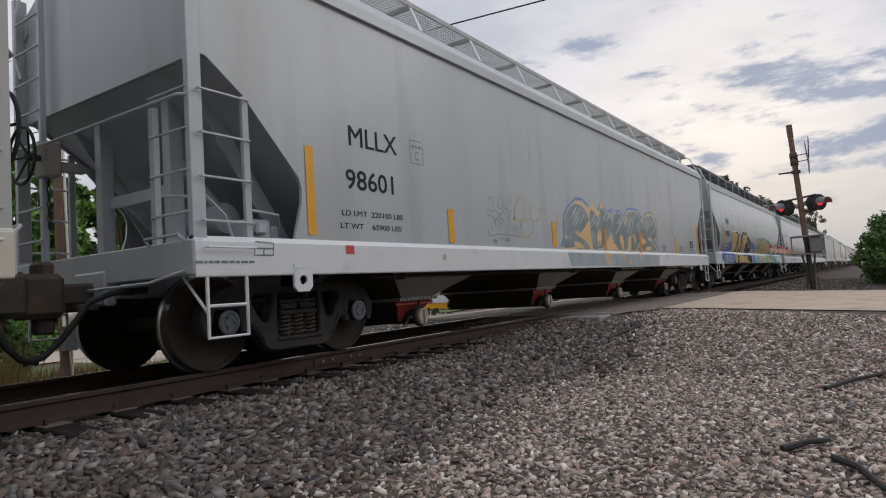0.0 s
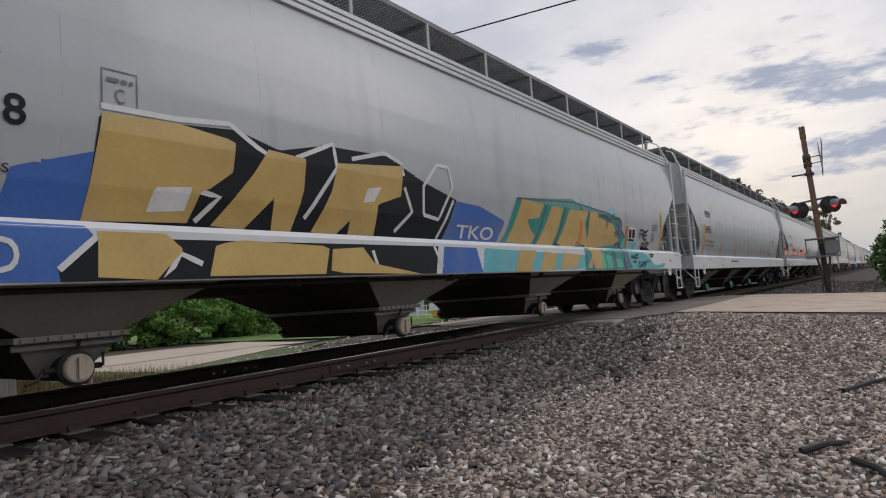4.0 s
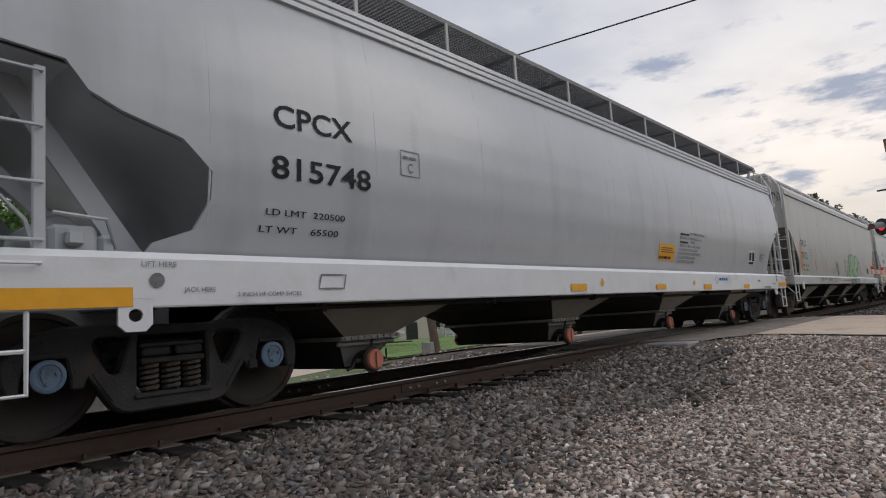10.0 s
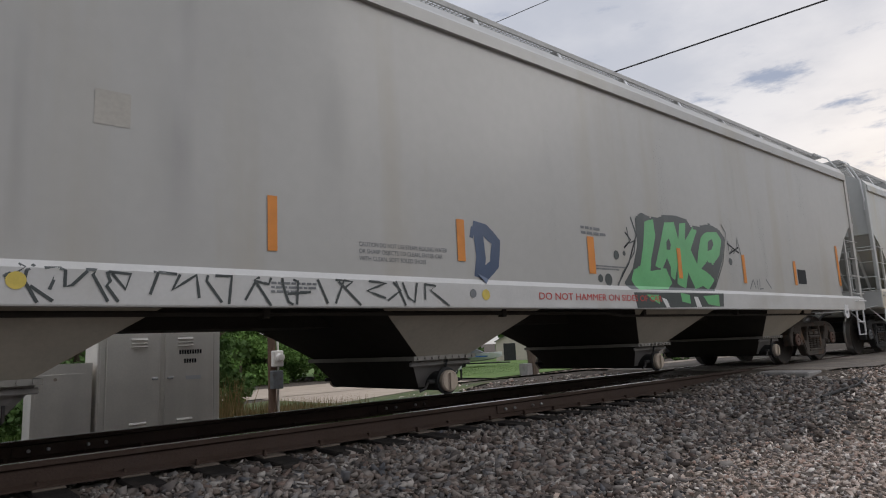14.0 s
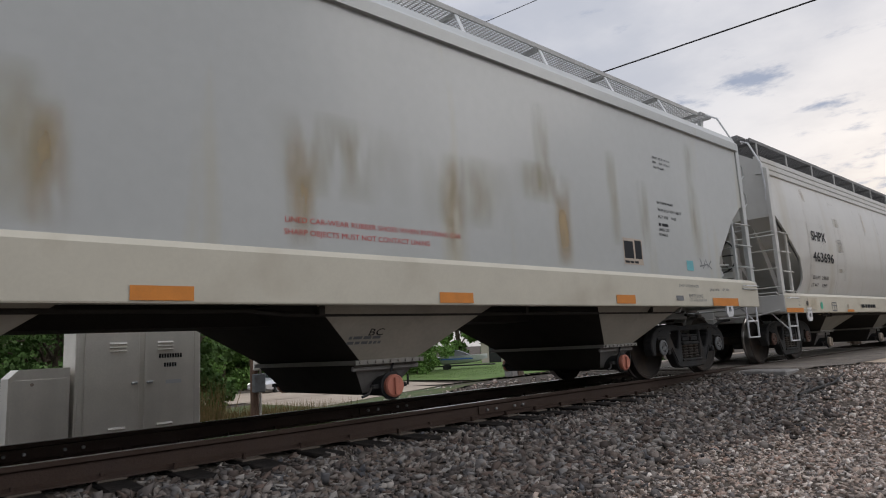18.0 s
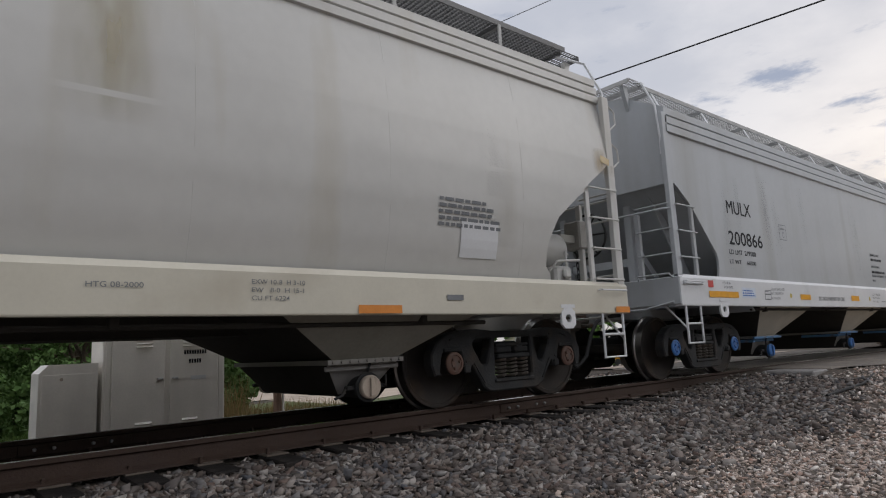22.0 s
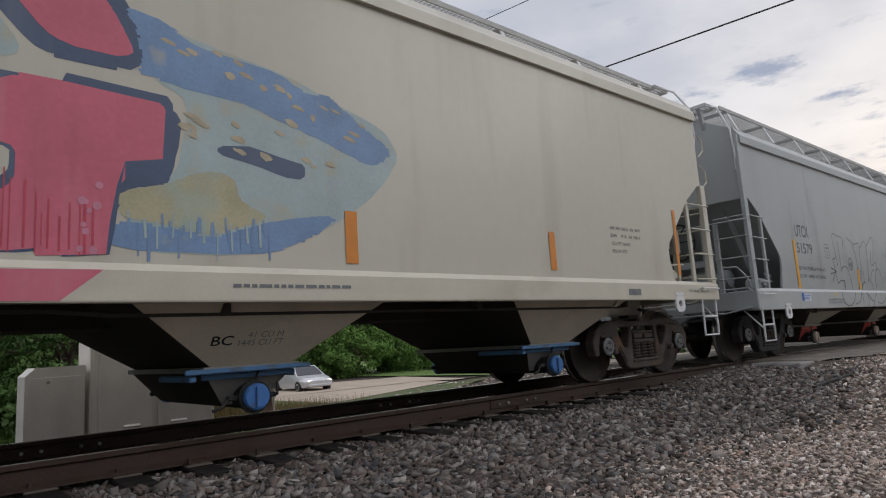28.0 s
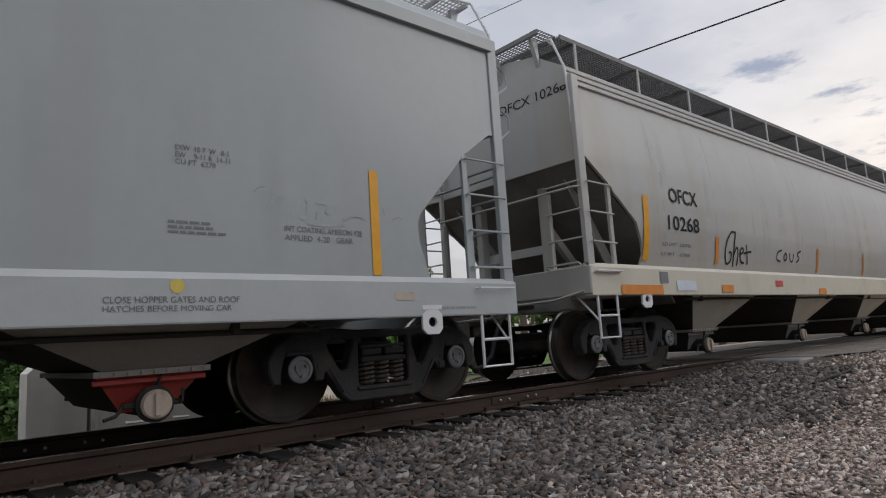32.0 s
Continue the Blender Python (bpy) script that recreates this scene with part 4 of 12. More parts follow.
    a, b = sorted((X(-0.50), X(-0.72)))
    s.box(a, b, 0.02, 0.19, zb - 0.24, zb + 0.11, 0.04)
    a, b = sorted((X(-0.36), X(-0.50)))
    s.box(a, b, -0.12, 0.08, zb + 0.10, zb + 0.24, 0.03)
    s.box(a, b, -0.10, 0.06, zb - 0.40, zb - 0.24, 0.02)
    a, b = sorted((X(0.0), X(-0.20)))
    s.box(a, b, -0.17, 0.17, zb - 0.22, zb - 0.15, 0.02)
    part("coupler", s, M["truck_rust"], car, "rusty cast steel knuckle coupler")
    s = Shape()
    s.tube([(X(0.3), -0.42, zb - 0.05), (X(-0.02), -0.40, zb - 0.07), (X(-0.20), -0.36, zb - 0.14), (X(-0.30), -0.33, zb - 0.30), (X(-0.42), -0.30, 0.40), (X(-0.54), -0.26, 0.28), (X(-0.68), -0.22, 0.24)], 0.028, 8)
    part("air_hose", s, M["hose"], car, "black rubber air brake hose", smooth=True)
    s = Shape()
    s.tube([(X(0.02), 0.9, zb + 0.02), (X(-0.06), 0.5, zb - 0.04), (X(-0.08), -1.1, zb - 0.02), (X(0.0), -1.5, zb + 0.06)], 0.014, 6)
    part("uncoupling_lever", s, M[colour], car)
    if brake:
        yw, zw = -q * 0.95, 2.25 if q < 0 else 1.98
        s = Shape()
        xw = X(-0.17)
        n = 28
        s.tube([(xw, yw + 0.29 * math.cos(2 * math.pi * k / n), zw + 0.29 * math.sin(2 * math.pi * k / n)) for k in range(n + 1)], 0.016, 6, False)
        wheel = part("brake_wheel", s, M["truck"], car, "dark iron hand brake wheel", smooth=True)
        for k in range(6):
            a = math.pi * k / 3
            part("spoke", Shape().tube([(X(-0.10), yw, zw), (xw, yw + 0.285 * math.cos(a), zw + 0.285 * math.sin(a))], 0.012, 5), M["truck"], wheel)
        part("hub", Shape().tube([(X(0.12), yw, zw), (X(-0.13), yw, zw)], [0.03, 0.04], 10), M["truck"], wheel)
        s = Shape()
        xb(s, 0.0, 0.16, yw - 0.13, yw + 0.13, zw - 0.20, zw + 0.17, 0.02)
        xb(s, 0.16, 0.44, yw - 0.05, yw + 0.05, zw - 0.12, zw - 0.02, 0.004)
        part("brake_housing", s, M["under"], car)
        s = Shape()
        for k in range(7):
            z = zw - 0.25 - 0.075 * k
            n = 8
            ring = []
            for j in range(n + 1):
                a, b = 0.018 * math.cos(2 * math.pi * j / n), 0.045 * math.sin(2 * math.pi * j / n)
                ring.append((X(0.08) + (a if k % 2 else 0), yw + (0 if k % 2 else a), z + b))
            s.tube(ring, 0.007, 4, False)
        part("brake_chain", s, M["truck"], car)
    if brake or geared:
        s = Shape()
        s.lathe([(-0.42, 0.06), (-0.40, 0.15), (-0.36, 0.17), (0.36, 0.17), (0.40, 0.15), (0.42, 0.06)], 18, (X(0.98), -0.35, 1.48) if q < 0 else (0, 0, 0))
        if q > 0:
            s.v = [(X(0.82) + y, x - 0.92, 1.76 + 1.2 * z) for x, y, z in s.v]
        part("air_reservoir", s, M[colour], car, smooth=True)
        s = Shape()
        xb(s, 0.72, 1.02, -1.36, -1.10, zt, zt + 0.20, 0.03)
        xb(s, 0.80, 0.92, -1.42, -1.36, zt + 0.05, zt + 0.16, 0.02)
        xb(s, 1.04, 1.16, -1.32, -1.14, zt, zt + 0.15, 0.03)
        s.tube([(X(0.66), -1.25, zt + 0.02), (X(0.62), -1.20, zt + 0.24), (X(0.50), -1.1, zt + 0.42), (X(0.2), -0.9, zt + 0.42)], 0.016, 6)
        s.tube([(X(1.16), -1.30, zt + 0.06), (X(1.05), -1.42, zt + 0.24), (X(0.70), -1.46, zt + 0.26)], 0.014, 6)
        part("brake_valve", s, M[colour], car)


def hopper_mesh(zb, chute):
    s = Shape()
    t, b = zb + 0.06, 0.55
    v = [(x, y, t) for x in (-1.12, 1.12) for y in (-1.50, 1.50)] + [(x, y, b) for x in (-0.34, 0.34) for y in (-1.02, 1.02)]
    # end slopes get the near-black colour that carries their shade
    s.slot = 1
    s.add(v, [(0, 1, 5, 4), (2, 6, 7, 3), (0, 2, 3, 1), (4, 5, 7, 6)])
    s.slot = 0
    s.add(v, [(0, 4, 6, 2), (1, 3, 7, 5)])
    return s.mesh("hopper", [M[chute], M["under_shade"]])


def flange_mesh(paint):
    """The bolted frame between a hopper and its gate."""
    s = Shape()
    ring = [(x, y) for x, y in ((-0.41, -1.055), (0.41, -1.055), (0.41, 1.055), (-0.41, 1.055))]
    hole = [(-0.34, -0.95), (0.34, -0.95), (0.34, 0.95), (-0.34, 0.95)]
    v = [(x, y, z) for z in (0.515, 0.557) for x, y in ring + hole]
    f = []
    for k in range(4):
        j = (k + 1) % 4
        f += [(k, j, 4 + j, 4 + k), (8 + k, 12 + k, 12 + j, 8 + j), (k, 8 + k, 8 + j, j), (4 + k, 4 + j, 12 + j, 12 + k)]
    s.add(v, f)
    for k in range(9):                               # bolt heads along the near and far edges
        for y in (-1.055, 1.055):
            x = -0.36 + 0.09 * k
            s.lathe([(math.copysign(0.0, y), 0.014), (math.copysign(0.018, y), 0.014)], 6, (x, y, 0.536))
    return s.mesh("flange", [M["under"]])


def gate_mesh(key, rim):
    s = Shape()
    v = [(x, y, 0.512) for x in (-0.38, 0.38) for y in (-0.98, 0.98)] + [(x, y, 0.24) for x in (-0.17, 0.17) for y in (-0.80, 0.80)]
    s.add(v, [(0, 4, 6, 2), (1, 3, 7, 5)])
    # the gate's ends and underside have shade painted in too
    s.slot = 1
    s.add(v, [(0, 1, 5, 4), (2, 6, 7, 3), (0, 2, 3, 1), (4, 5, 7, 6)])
    s.slot = 2
    if rim == "gate_blue":
        s.box(-0.56, 0.50, -1.085, -1.045, 0.505, 0.545, 0.008)
        s.box(-0.52, -0.46, -1.04, -0.30, 0.45, 0.50, 0.008)
    s.box(-0.40, 0.40, -0.985, -0.955, 0.455, 0.50, 0.008)
    return s.mesh("outlet_gate", [M[key], M["under_shade"], M[rim]])


def outlet_mesh():
    s = Shape()
    s.lathe([(-1.06, 0.10), (1.06, 0.10)], 18, (0, 0, 0.30))
    for y in (-1.0, 1.0):
        s.box(-0.21, 0.21, y - 0.03, y + 0.03, 0.28, 0.32, 0.01)
    s.tube([(0.02, -0.99, 0.38), (0.10, -1.02, 0.66)], 0.012, 5)
    s.tube([(-0.20, -1.0, 0.30), (-0.26, -1.03, 0.24), (-0.34, -1.04, 0.22)], 0.014, 5)
    s.tube([(0.17, -1.0, 0.30), (0.20, -1.05, 0.30), (0.20, -1.05, 0.40)], 0.011, 5)
    s.lathe([(-1.06, 0.135), (-1.03, 0.135)], 18, (0, 0, 0.30))
    return s.mesh("outlet_tube", [M["truck"]], True)


def cap_mesh(key, sgn):
    s = Shape()
    s.lathe([(sgn * 1.062, 0.105), (sgn * 1.10, 0.108), (sgn * 1.115, 0.095), (sgn * 1.118, 0.05)], 22, (0, 0, 0.30))
    s.box(-0.02, 0.02, min(sgn * 1.121, sgn * 1.14), max(sgn * 1.121, sgn * 1.14), 0.22, 0.38, 0.004)
    return s.mesh("outlet_cap", [M[key]], True)


class Side:
    """Paint and letters laid on the near side of a car; s along from its leading corner, z up from the rail."""

    def __init__(self, car, L, kind, zt):
        self.car, self.L, self.y, self.zt, self.low, self.coats, self.thin = car, L, profile(kind), zt, 0.0, 0, 0.3 if kind == "flat" else 1.0

    def coat(self, lift):
        """Each later coat of paint lies a hair above the one before."""
        self.coats += 1
        return lift * self.thin + 0.00003 * self.coats

    def at(self, u, z, lift):
        if z < self.low:                      # on the sloping side of a hopper
            y = -float(np.interp(z, [0.55, self.low + 0.06], [1.02, 1.50]))
        elif z < self.zt:
            y = -float(np.interp(z, [self.zt - 0.05, self.zt], [1.605, 1.57]))
        else:
            y = -self.y(z)
        return (u - self.L / 2, y - lift, z)

    def text(self, words, u, z, high, wide, material="black", bold=0.0, name="lettering"):
        """words from the left edge u on the base line z, so high and wide."""
        cu = bpy.data.curves.new(name, "FONT")
        base = self.coat(0.009)
        shifts = [(0.0, base)]
        if bold > 0 and set("MWN") & set(words):
            shifts = [(-bold * high, base), (0.0, base + 0.0005), (bold * high, base + 0.001)]
            bold = 0.0
        cu.body, cu.size, cu.offset = words, 1.0, bold
        cu.resolution_u = 3
        tmp = bpy.data.objects.new(name, cu)
        scene.collection.objects.link(tmp)
        me = bpy.data.meshes.new_from_object(tmp)
        bpy.data.objects.remove(tmp)
        bpy.data.curves.remove(cu)
        left, right, top = min(v.co.x for v in me.vertices), max(v.co.x for v in me.vertices), max(v.co.y for v in me.vertices)
        s, flat = Shape(), [(v.co.x, v.co.y) for v in me.vertices]
        if high > 0.14:
            return self.letters(me, flat, left, right, top, u, z, high, wide, shifts, material)
        for du, lift in shifts:
            s.add([self.at(u + du + (a - left) / (right - left) * wide, z + b / top * high, lift) for a, b in flat], [tuple(q.vertices) for q in me.polygons])
        bpy.data.meshes.remove(me)
        return part(name, s, M[material], self.car)

    def letters(self, me, flat, left, right, top, u, z, high, wide, shifts, material):
        """Large letters, each a part of its own: faces grouped where their spans along the line overlap."""
        spans = []
        for q in sorted(me.polygons, key=lambda q: min(flat[i][0] for i in q.vertices)):
            a, b = min(flat[i][0] for i in q.vertices), max(flat[i][0] for i in q.vertices)
            if spans and a < spans[-1][0] - 1e-4:
                spans[-1][0] = max(spans[-1][0], b)
                spans[-1][1].append(q)
            else:
                spans.append([b, [q]])
        for _, faces in spans:
            s = Shape()
            used = sorted({i for q in faces for i in q.vertices})
            at = {i: k for k, i in enumerate(used)}
            for du, lift in shifts:
                s.add([self.at(u + du + (flat[i][0] - left) / (right - left) * wide, z + flat[i][1] / top * high, lift) for i in used], [tuple(at[i] for i in q.vertices) for q in faces])
            part("letter", s, M[material], self.car)
        bpy.data.meshes.remove(me)

    def bars(self, u, z, wide, rows, step, material="greylet", name="small_print", fill=0.7):
        """Rows of writing too small to read."""
        s, rnd = Shape(), random.Random(int(u * 1000 + z * 77))
        lift = self.coat(0.0095)
        for r in range(rows):
            x, zz = u, z - r * step
            while x < u + wide * (0.7 + 0.3 * rnd.random()):
                w = step * rnd.uniform(0.7, 2.2)
                a, b = self.at(x, zz, lift), self.at(min(x + w, u + wide), zz + step * 0.55, lift)
                s.add([a, (b[0], a[1], a[2]), b, (a[0], b[1], b[2])], [(0, 1, 2, 3)])
                x += w + step * 0.35
        return part(name, s, M[material], self.car)

    def rect(self, u0, u1, z0, z1, material, name="reflective_strip", lift=0.009):
        s = Shape()
        lift = self.coat(lift) + (0.004 if name == "reflective_strip" else 0.0)
        n = 5
        v = []
        for k in range(n):
            z = z0 + (z1 - z0) * k / (n - 1)
            v += [self.at(u0, z, lift), self.at(u1, z, lift)]
        s.add(v, [(2 * k, 2 * k + 1, 2 * k + 3, 2 * k + 2) for k in range(n - 1)])
        return part(name, s, M[material] if isinstance(material, str) else material, self.car)

    def disc(self, u, z, r, material, name="painted_dot", lift=0.010):
        s = Shape()
        lift = self.coat(lift)
        n = 18
        s.add([self.at(u + r * math.cos(2 * math.pi * k / n), z + r * math.sin(2 * math.pi * k / n), lift) for k in range(n)], [tuple(range(n))])
        return part(name, s, M[material] if isinstance(material, str) else material, self.car)

    def fill(self, pts, material, name="graffiti", lift=0.004, step=0.025, rough=0.0):
        """A painted patch inside an outline, in level strips that follow the side."""
        s = Shape()
        rnd = random.Random(len(pts) * 7 + int(pts[0][0] * 100))
        lift = self.coat(lift)
        lo, hi = min(p[1] for p in pts), max(p[1] for p in pts)
        n = max(2, int((hi - lo) / step))
        lev = [lo + 1e-4 + (hi - lo - 2e-4) * k / n for k in range(n + 1)]

        def cross(z):
            out = []
            for k in range(len(pts)):
                (x0, z0), (x1, z1) = pts[k], pts[(k + 1) % len(pts)]
                if (z0 <= z) != (z1 <= z):
                    out.append(x0 + (x1 - x0) * (z - z0) / (z1 - z0))
            return sorted(out)
        for a, b in zip(lev, lev[1:]):
            ca, cb = cross(a), cross(b)
            if len(ca) != len(cb):
                cm = cross((a + b) / 2)
                ca = cb = cm
            for k in range(0, len(ca) - 1, 2):
                j = rnd.uniform(-rough, rough), rnd.uniform(-rough, rough)
                s.add([self.at(ca[k] + j[0], a, lift), self.at(ca[k + 1] + j[1], a, lift), self.at(cb[k + 1] + j[1], b, lift), self.at(cb[k] + j[0], b, lift)], [(0, 1, 2, 3)])
        return part(name, s, M[material] if isinstance(material, str) else material, self.car)

    def stroke(self, lines, wide, material, name="graffiti_tag", lift=0.007, bends=0):
        """Painted lines of a hand's width, each a list of (u, z)."""
        s = Shape()
        lift = self.coat(lift)
        for row, pts in enumerate(lines):
            for k in range(bends):              # corners cut to round a freehand line
                mid = [((3 * a[0] + b[0]) / 4, (3 * a[1] + b[1]) / 4, (a[0] + 3 * b[0]) / 4, (a[1] + 3 * b[1]) / 4) for a, b in zip(pts, pts[1:])]
                pts = [pts[0]] + [p for m in mid for p in (m[:2], m[2:])] + [pts[-1]]
            q, up = [], lift + 0.00012 * row
            for (x0, z0), (x1, z1) in zip(pts, pts[1:]):
                n = max(1, int(math.hypot(x1 - x0, z1 - z0) / 0.08))
                q += [(x0 + (x1 - x0) * k / n, z0 + (z1 - z0) * k / n) for k in range(n)]
            q.append(pts[-1])
            v = []
            for k, (x, z) in enumerate(q):
                a, b = q[max(k - 1, 0)], q[min(k + 1, len(q) - 1)]
                d = math.hypot(b[0] - a[0], b[1] - a[1]) or 1
                nx, nz = -(b[1] - a[1]) / d * wide / 2, (b[0] - a[0]) / d * wide / 2
                v += [self.at(x + nx, z + nz, up), self.at(x - nx, z - nz, up)]
            s.add(v, [(2 * k, 2 * k + 1, 2 * k + 3, 2 * k + 2) for k in range(len(q) - 1)])
        return part(name, s, M[material] if isinstance(material, str) else material, self.car)


CARS = []


def hopper_car(front, L, kind, paint, sill, zb, zt, ze, label, caps="cap_white", gates="gate_grey", rim="gate_grey", frames="truck", bearing="cap_grey", full=True, brakes=(False, True), wide=1.22, bays=4, eave=None, cuts=None, beams=(True, True), rise=0.14, trucks=(1.5, 1.5), gear=(False, False), ribbed=False, chute="dust", slope=None):
    """front: where its leading corner stands at the start."""
    cuts = cuts or (kind, kind)
    if kind == "round" and not eave:
        eave = (ze - 0.02, 0.085)
    car = thing("hopper_car", label, "freight car", Matrix.Translation((front + L / 2, MID, 0)), "hopper cars of the train")
    CARS.append((car, front + L / 2))
    part("roof", once(("roof", kind, L, ze, paint), lambda: roof_mesh(kind, L, ze, paint)), None, car)
    for sgn in (-1, 1):
        part("side_sheet", side_sheet_mesh(kind, L, zt, ze, paint, sgn, cuts), None, car)
        part("top_chord", top_chord_mesh(kind, L, ze, paint, sgn, eave), None, car)
        part("side_sill", sill_mesh(L, zb, zt, sill, 0.05, sgn), None, car)
        part("end_wall", end_wall_mesh(kind, L, ze, paint, sgn), None, car)
        # a slope colour, where given, darkens the sheet with its opening's shade
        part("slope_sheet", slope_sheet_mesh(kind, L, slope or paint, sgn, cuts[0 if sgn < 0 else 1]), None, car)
    if kind == "round":
        y_of = profile(kind)
        rows = np.linspace(zt + 0.01, ze - 0.02, 9)
        s = Shape()
        s.add([(dx, -(y_of(z) + dy), z) for z in rows for dx, dy in ((-0.009, -0.002), (0.0, 0.0022), (0.009, -0.002))], [(3 * r + j, 3 * r + j + 1, 3 * r + j + 4, 3 * r + j + 3) for r in range(8) for j in (0, 1)])
        seam = s.mesh("weld_seam", [M[paint]], True)
        for k in range(1, 11):
            part("weld_seam", seam, None, car, "", (-L / 2 + L * k / 11, 0, 0))
    top = ze + (0.64 if kind == "round" else 0.57)
    part("hatch_cover", once(("hatch", L), lambda: hatch_mesh(L)), None, car, "", (0, 0, top - 0.02))
    for sgn in (-1, 1):
        part("running_board", once(("board", L, sgn, wide, kind), lambda: board_mesh(L, sgn, wide, kind == "flat")), None, car, "galvanised grated running board", (0, 0, top + rise))
    # sill and pipe below the body take the painted underside shade
    s = Shape()
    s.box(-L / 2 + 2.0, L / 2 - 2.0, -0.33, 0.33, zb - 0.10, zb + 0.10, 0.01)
    part("centre_sill", s, M["under_shade"], car)
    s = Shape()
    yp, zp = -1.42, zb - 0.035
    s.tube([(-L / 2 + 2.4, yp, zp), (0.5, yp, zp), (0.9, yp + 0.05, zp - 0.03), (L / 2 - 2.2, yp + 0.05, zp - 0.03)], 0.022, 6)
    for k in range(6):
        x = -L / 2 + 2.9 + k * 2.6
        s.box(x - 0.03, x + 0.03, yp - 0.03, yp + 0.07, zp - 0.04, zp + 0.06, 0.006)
    part("brake_pipe", s, M["under_shade"], car)
    for k in range(bays):
        x = ((0.197, 0.405, 0.612, 0.82)[k] - 0.5) * L if bays == 4 else ((0.24, 0.5, 0.76)[k] - 0.5) * L
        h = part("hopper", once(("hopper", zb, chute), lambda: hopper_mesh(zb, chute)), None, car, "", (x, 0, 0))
        part("flange", once(("flange", paint), lambda: flange_mesh(paint)), None, h)
        part("outlet_gate", once(("gate", gates, rim), lambda: gate_mesh(gates, rim)), None, h)
        part("outlet_tube", once("outlet", outlet_mesh), None, h)
        for sgn in (-1, 1):
            part("outlet_cap", once(("cap", caps, sgn), lambda: cap_mesh(caps, sgn)), None, h)
    for x in (-L / 2 + trucks[0], L / 2 - trucks[1]):
        truck(car, x, frames, bearing)
    for q, b, beam, geared in zip((-1, 1), brakes, beams, gear):
        end_parts(car, q, L, zb, zt, ze, paint if paint != "round" else "grey", kind, full, b, rise, beam, geared, ribbed)
    side = Side(car, L, kind, zt)
    side.low = zb
    return car, side


# ---- the train, from the car that leads to the last in sight ----
hopper_car(-17.2, 19.1, "flat", "warm", "sill_cream", 0.88, 1.22, 3.70, "weathered cream-grey covered hopper car leading on the rails")
car1, s1 = hopper_car(3.15, 18.9, "flat", "grey", "sill_white", 0.86, 1.20, 3.78, "light grey steel covered hopper car with faded blue and orange graffiti", gates="gate_red", rim="gate_red", brakes=(True, False), trucks=(1.58, 1.45), chute="dust_dark")
car2, s2 = hopper_car(23.25, 18.5, "round", "round", "sill_white", 0.90, 1.33, 3.62, "grey round-sided covered hopper car with teal and orange graffiti", frames="truck", brakes=(False, True), trucks=(1.5, 1.36), chute="dust_dark")
car3, s3 = hopper_car(42.98, 18.07, "round", "round", "sill_white", 0.87, 1.27, 3.62, "glossy grey round-sided covered hopper car with orange strips", caps="cap_teal", brakes=(False, False), trucks=(1.44, 1.3), chute="dust_dark")
car4, s4 = hopper_car(62.10, 19.36, "round", "round", "sill_white", 0.88, 1.27, 3.62, "glossy grey round-sided covered hopper car with red outlet caps", caps="cap_red", full=False, brakes=(True, False), cuts=("big", "low"), beams=(True, False), trucks=(1.68, 1.45), chute="dust_dark", bearing="cap_slate")
car5, s5 = hopper_car(82.57, 18.8, "flat", "warm", "sill_dusty", 0.99, 1.27, 3.86, "weathered grey flat-sided covered hopper car with green graffiti", frames="truck_rust", bearing="cap_rust", full=True, brakes=(True, False), rise=0.02, wide=1.1, ribbed=True, slope="slope_shade")
car6, s6 = hopper_car(102.6, 19.1, "flat", "rusty", "sill_cream", 1.03, 1.47, 3.84, "rust-streaked light grey covered hopper car with a tall cream sill", caps="cap_red", brakes=(False, True), rise=0.14, wide=1.1)
car7, s7 = hopper_car(122.81, 18.92, "round", "pale", "sill_cream", 0.92, 1.29, 3.60, "warm grey round-sided covered hopper car with orange sill strips", caps="cap_white", bearing="cap_rust", brakes=(False, True), eave=(3.575, 0.12), chute="dust_dark")
car8, s8 = hopper_car(142.94, 18.9, "flat", "grey", "sill_white", 1.02, 1.45, 3.70, "clean grey flat-sided covered hopper car with blue bearing caps", caps="cap_blue", rim="gate_blue", bearing="cap_blue", brakes=(False, False), rise=0.10, wide=1.1, eave=(3.455, 0.135))
car9, s9 = hopper_car(163.1, 18.1, "flat", "cream", "sill_cream", 1.02, 1.28, 3.86, "cream covered hopper car with large pink and blue graffiti", frames="truck_rust", caps="cap_blue", rim="gate_blue", full=False, brakes=(False, True), rise=0.02, wide=1.1, trucks=(1.5, 1.3), chute="dust_cream")
car10, s10 = hopper_car(182.5, 18.83, "flat", "dull", "sill_grey", 0.85, 1.21, 3.78, "light grey covered hopper car with black line graffiti", gates="gate_red", rim="gate_red", brakes=(False, False), trucks=(1.5, 1.34), gear=(True, False), chute="dust_dark")
car11, s11 = hopper_car(202.61, 18.6, "round", "warm", "sill_cream", 1.04, 1.43, 3.74, "warm grey round-sided covered hopper car with black tags", brakes=(False, True), trucks=(1.58, 1.5), slope="slope_shade")
hopper_car(222.5, 18.8, "flat", "grey", "sill_white", 0.90, 1.25, 3.78, "plain light grey covered hopper car far down the train")
hopper_car(242.6, 18.8, "round", "round", "sill_white", 0.90, 1.27, 3.66, "plain glossy grey covered hopper car far down the train")
hopper_car(262.7, 18.8, "flat", "warm", "sill_cream", 0.90, 1.25, 3.78, "plain warm grey covered hopper car far down the train")



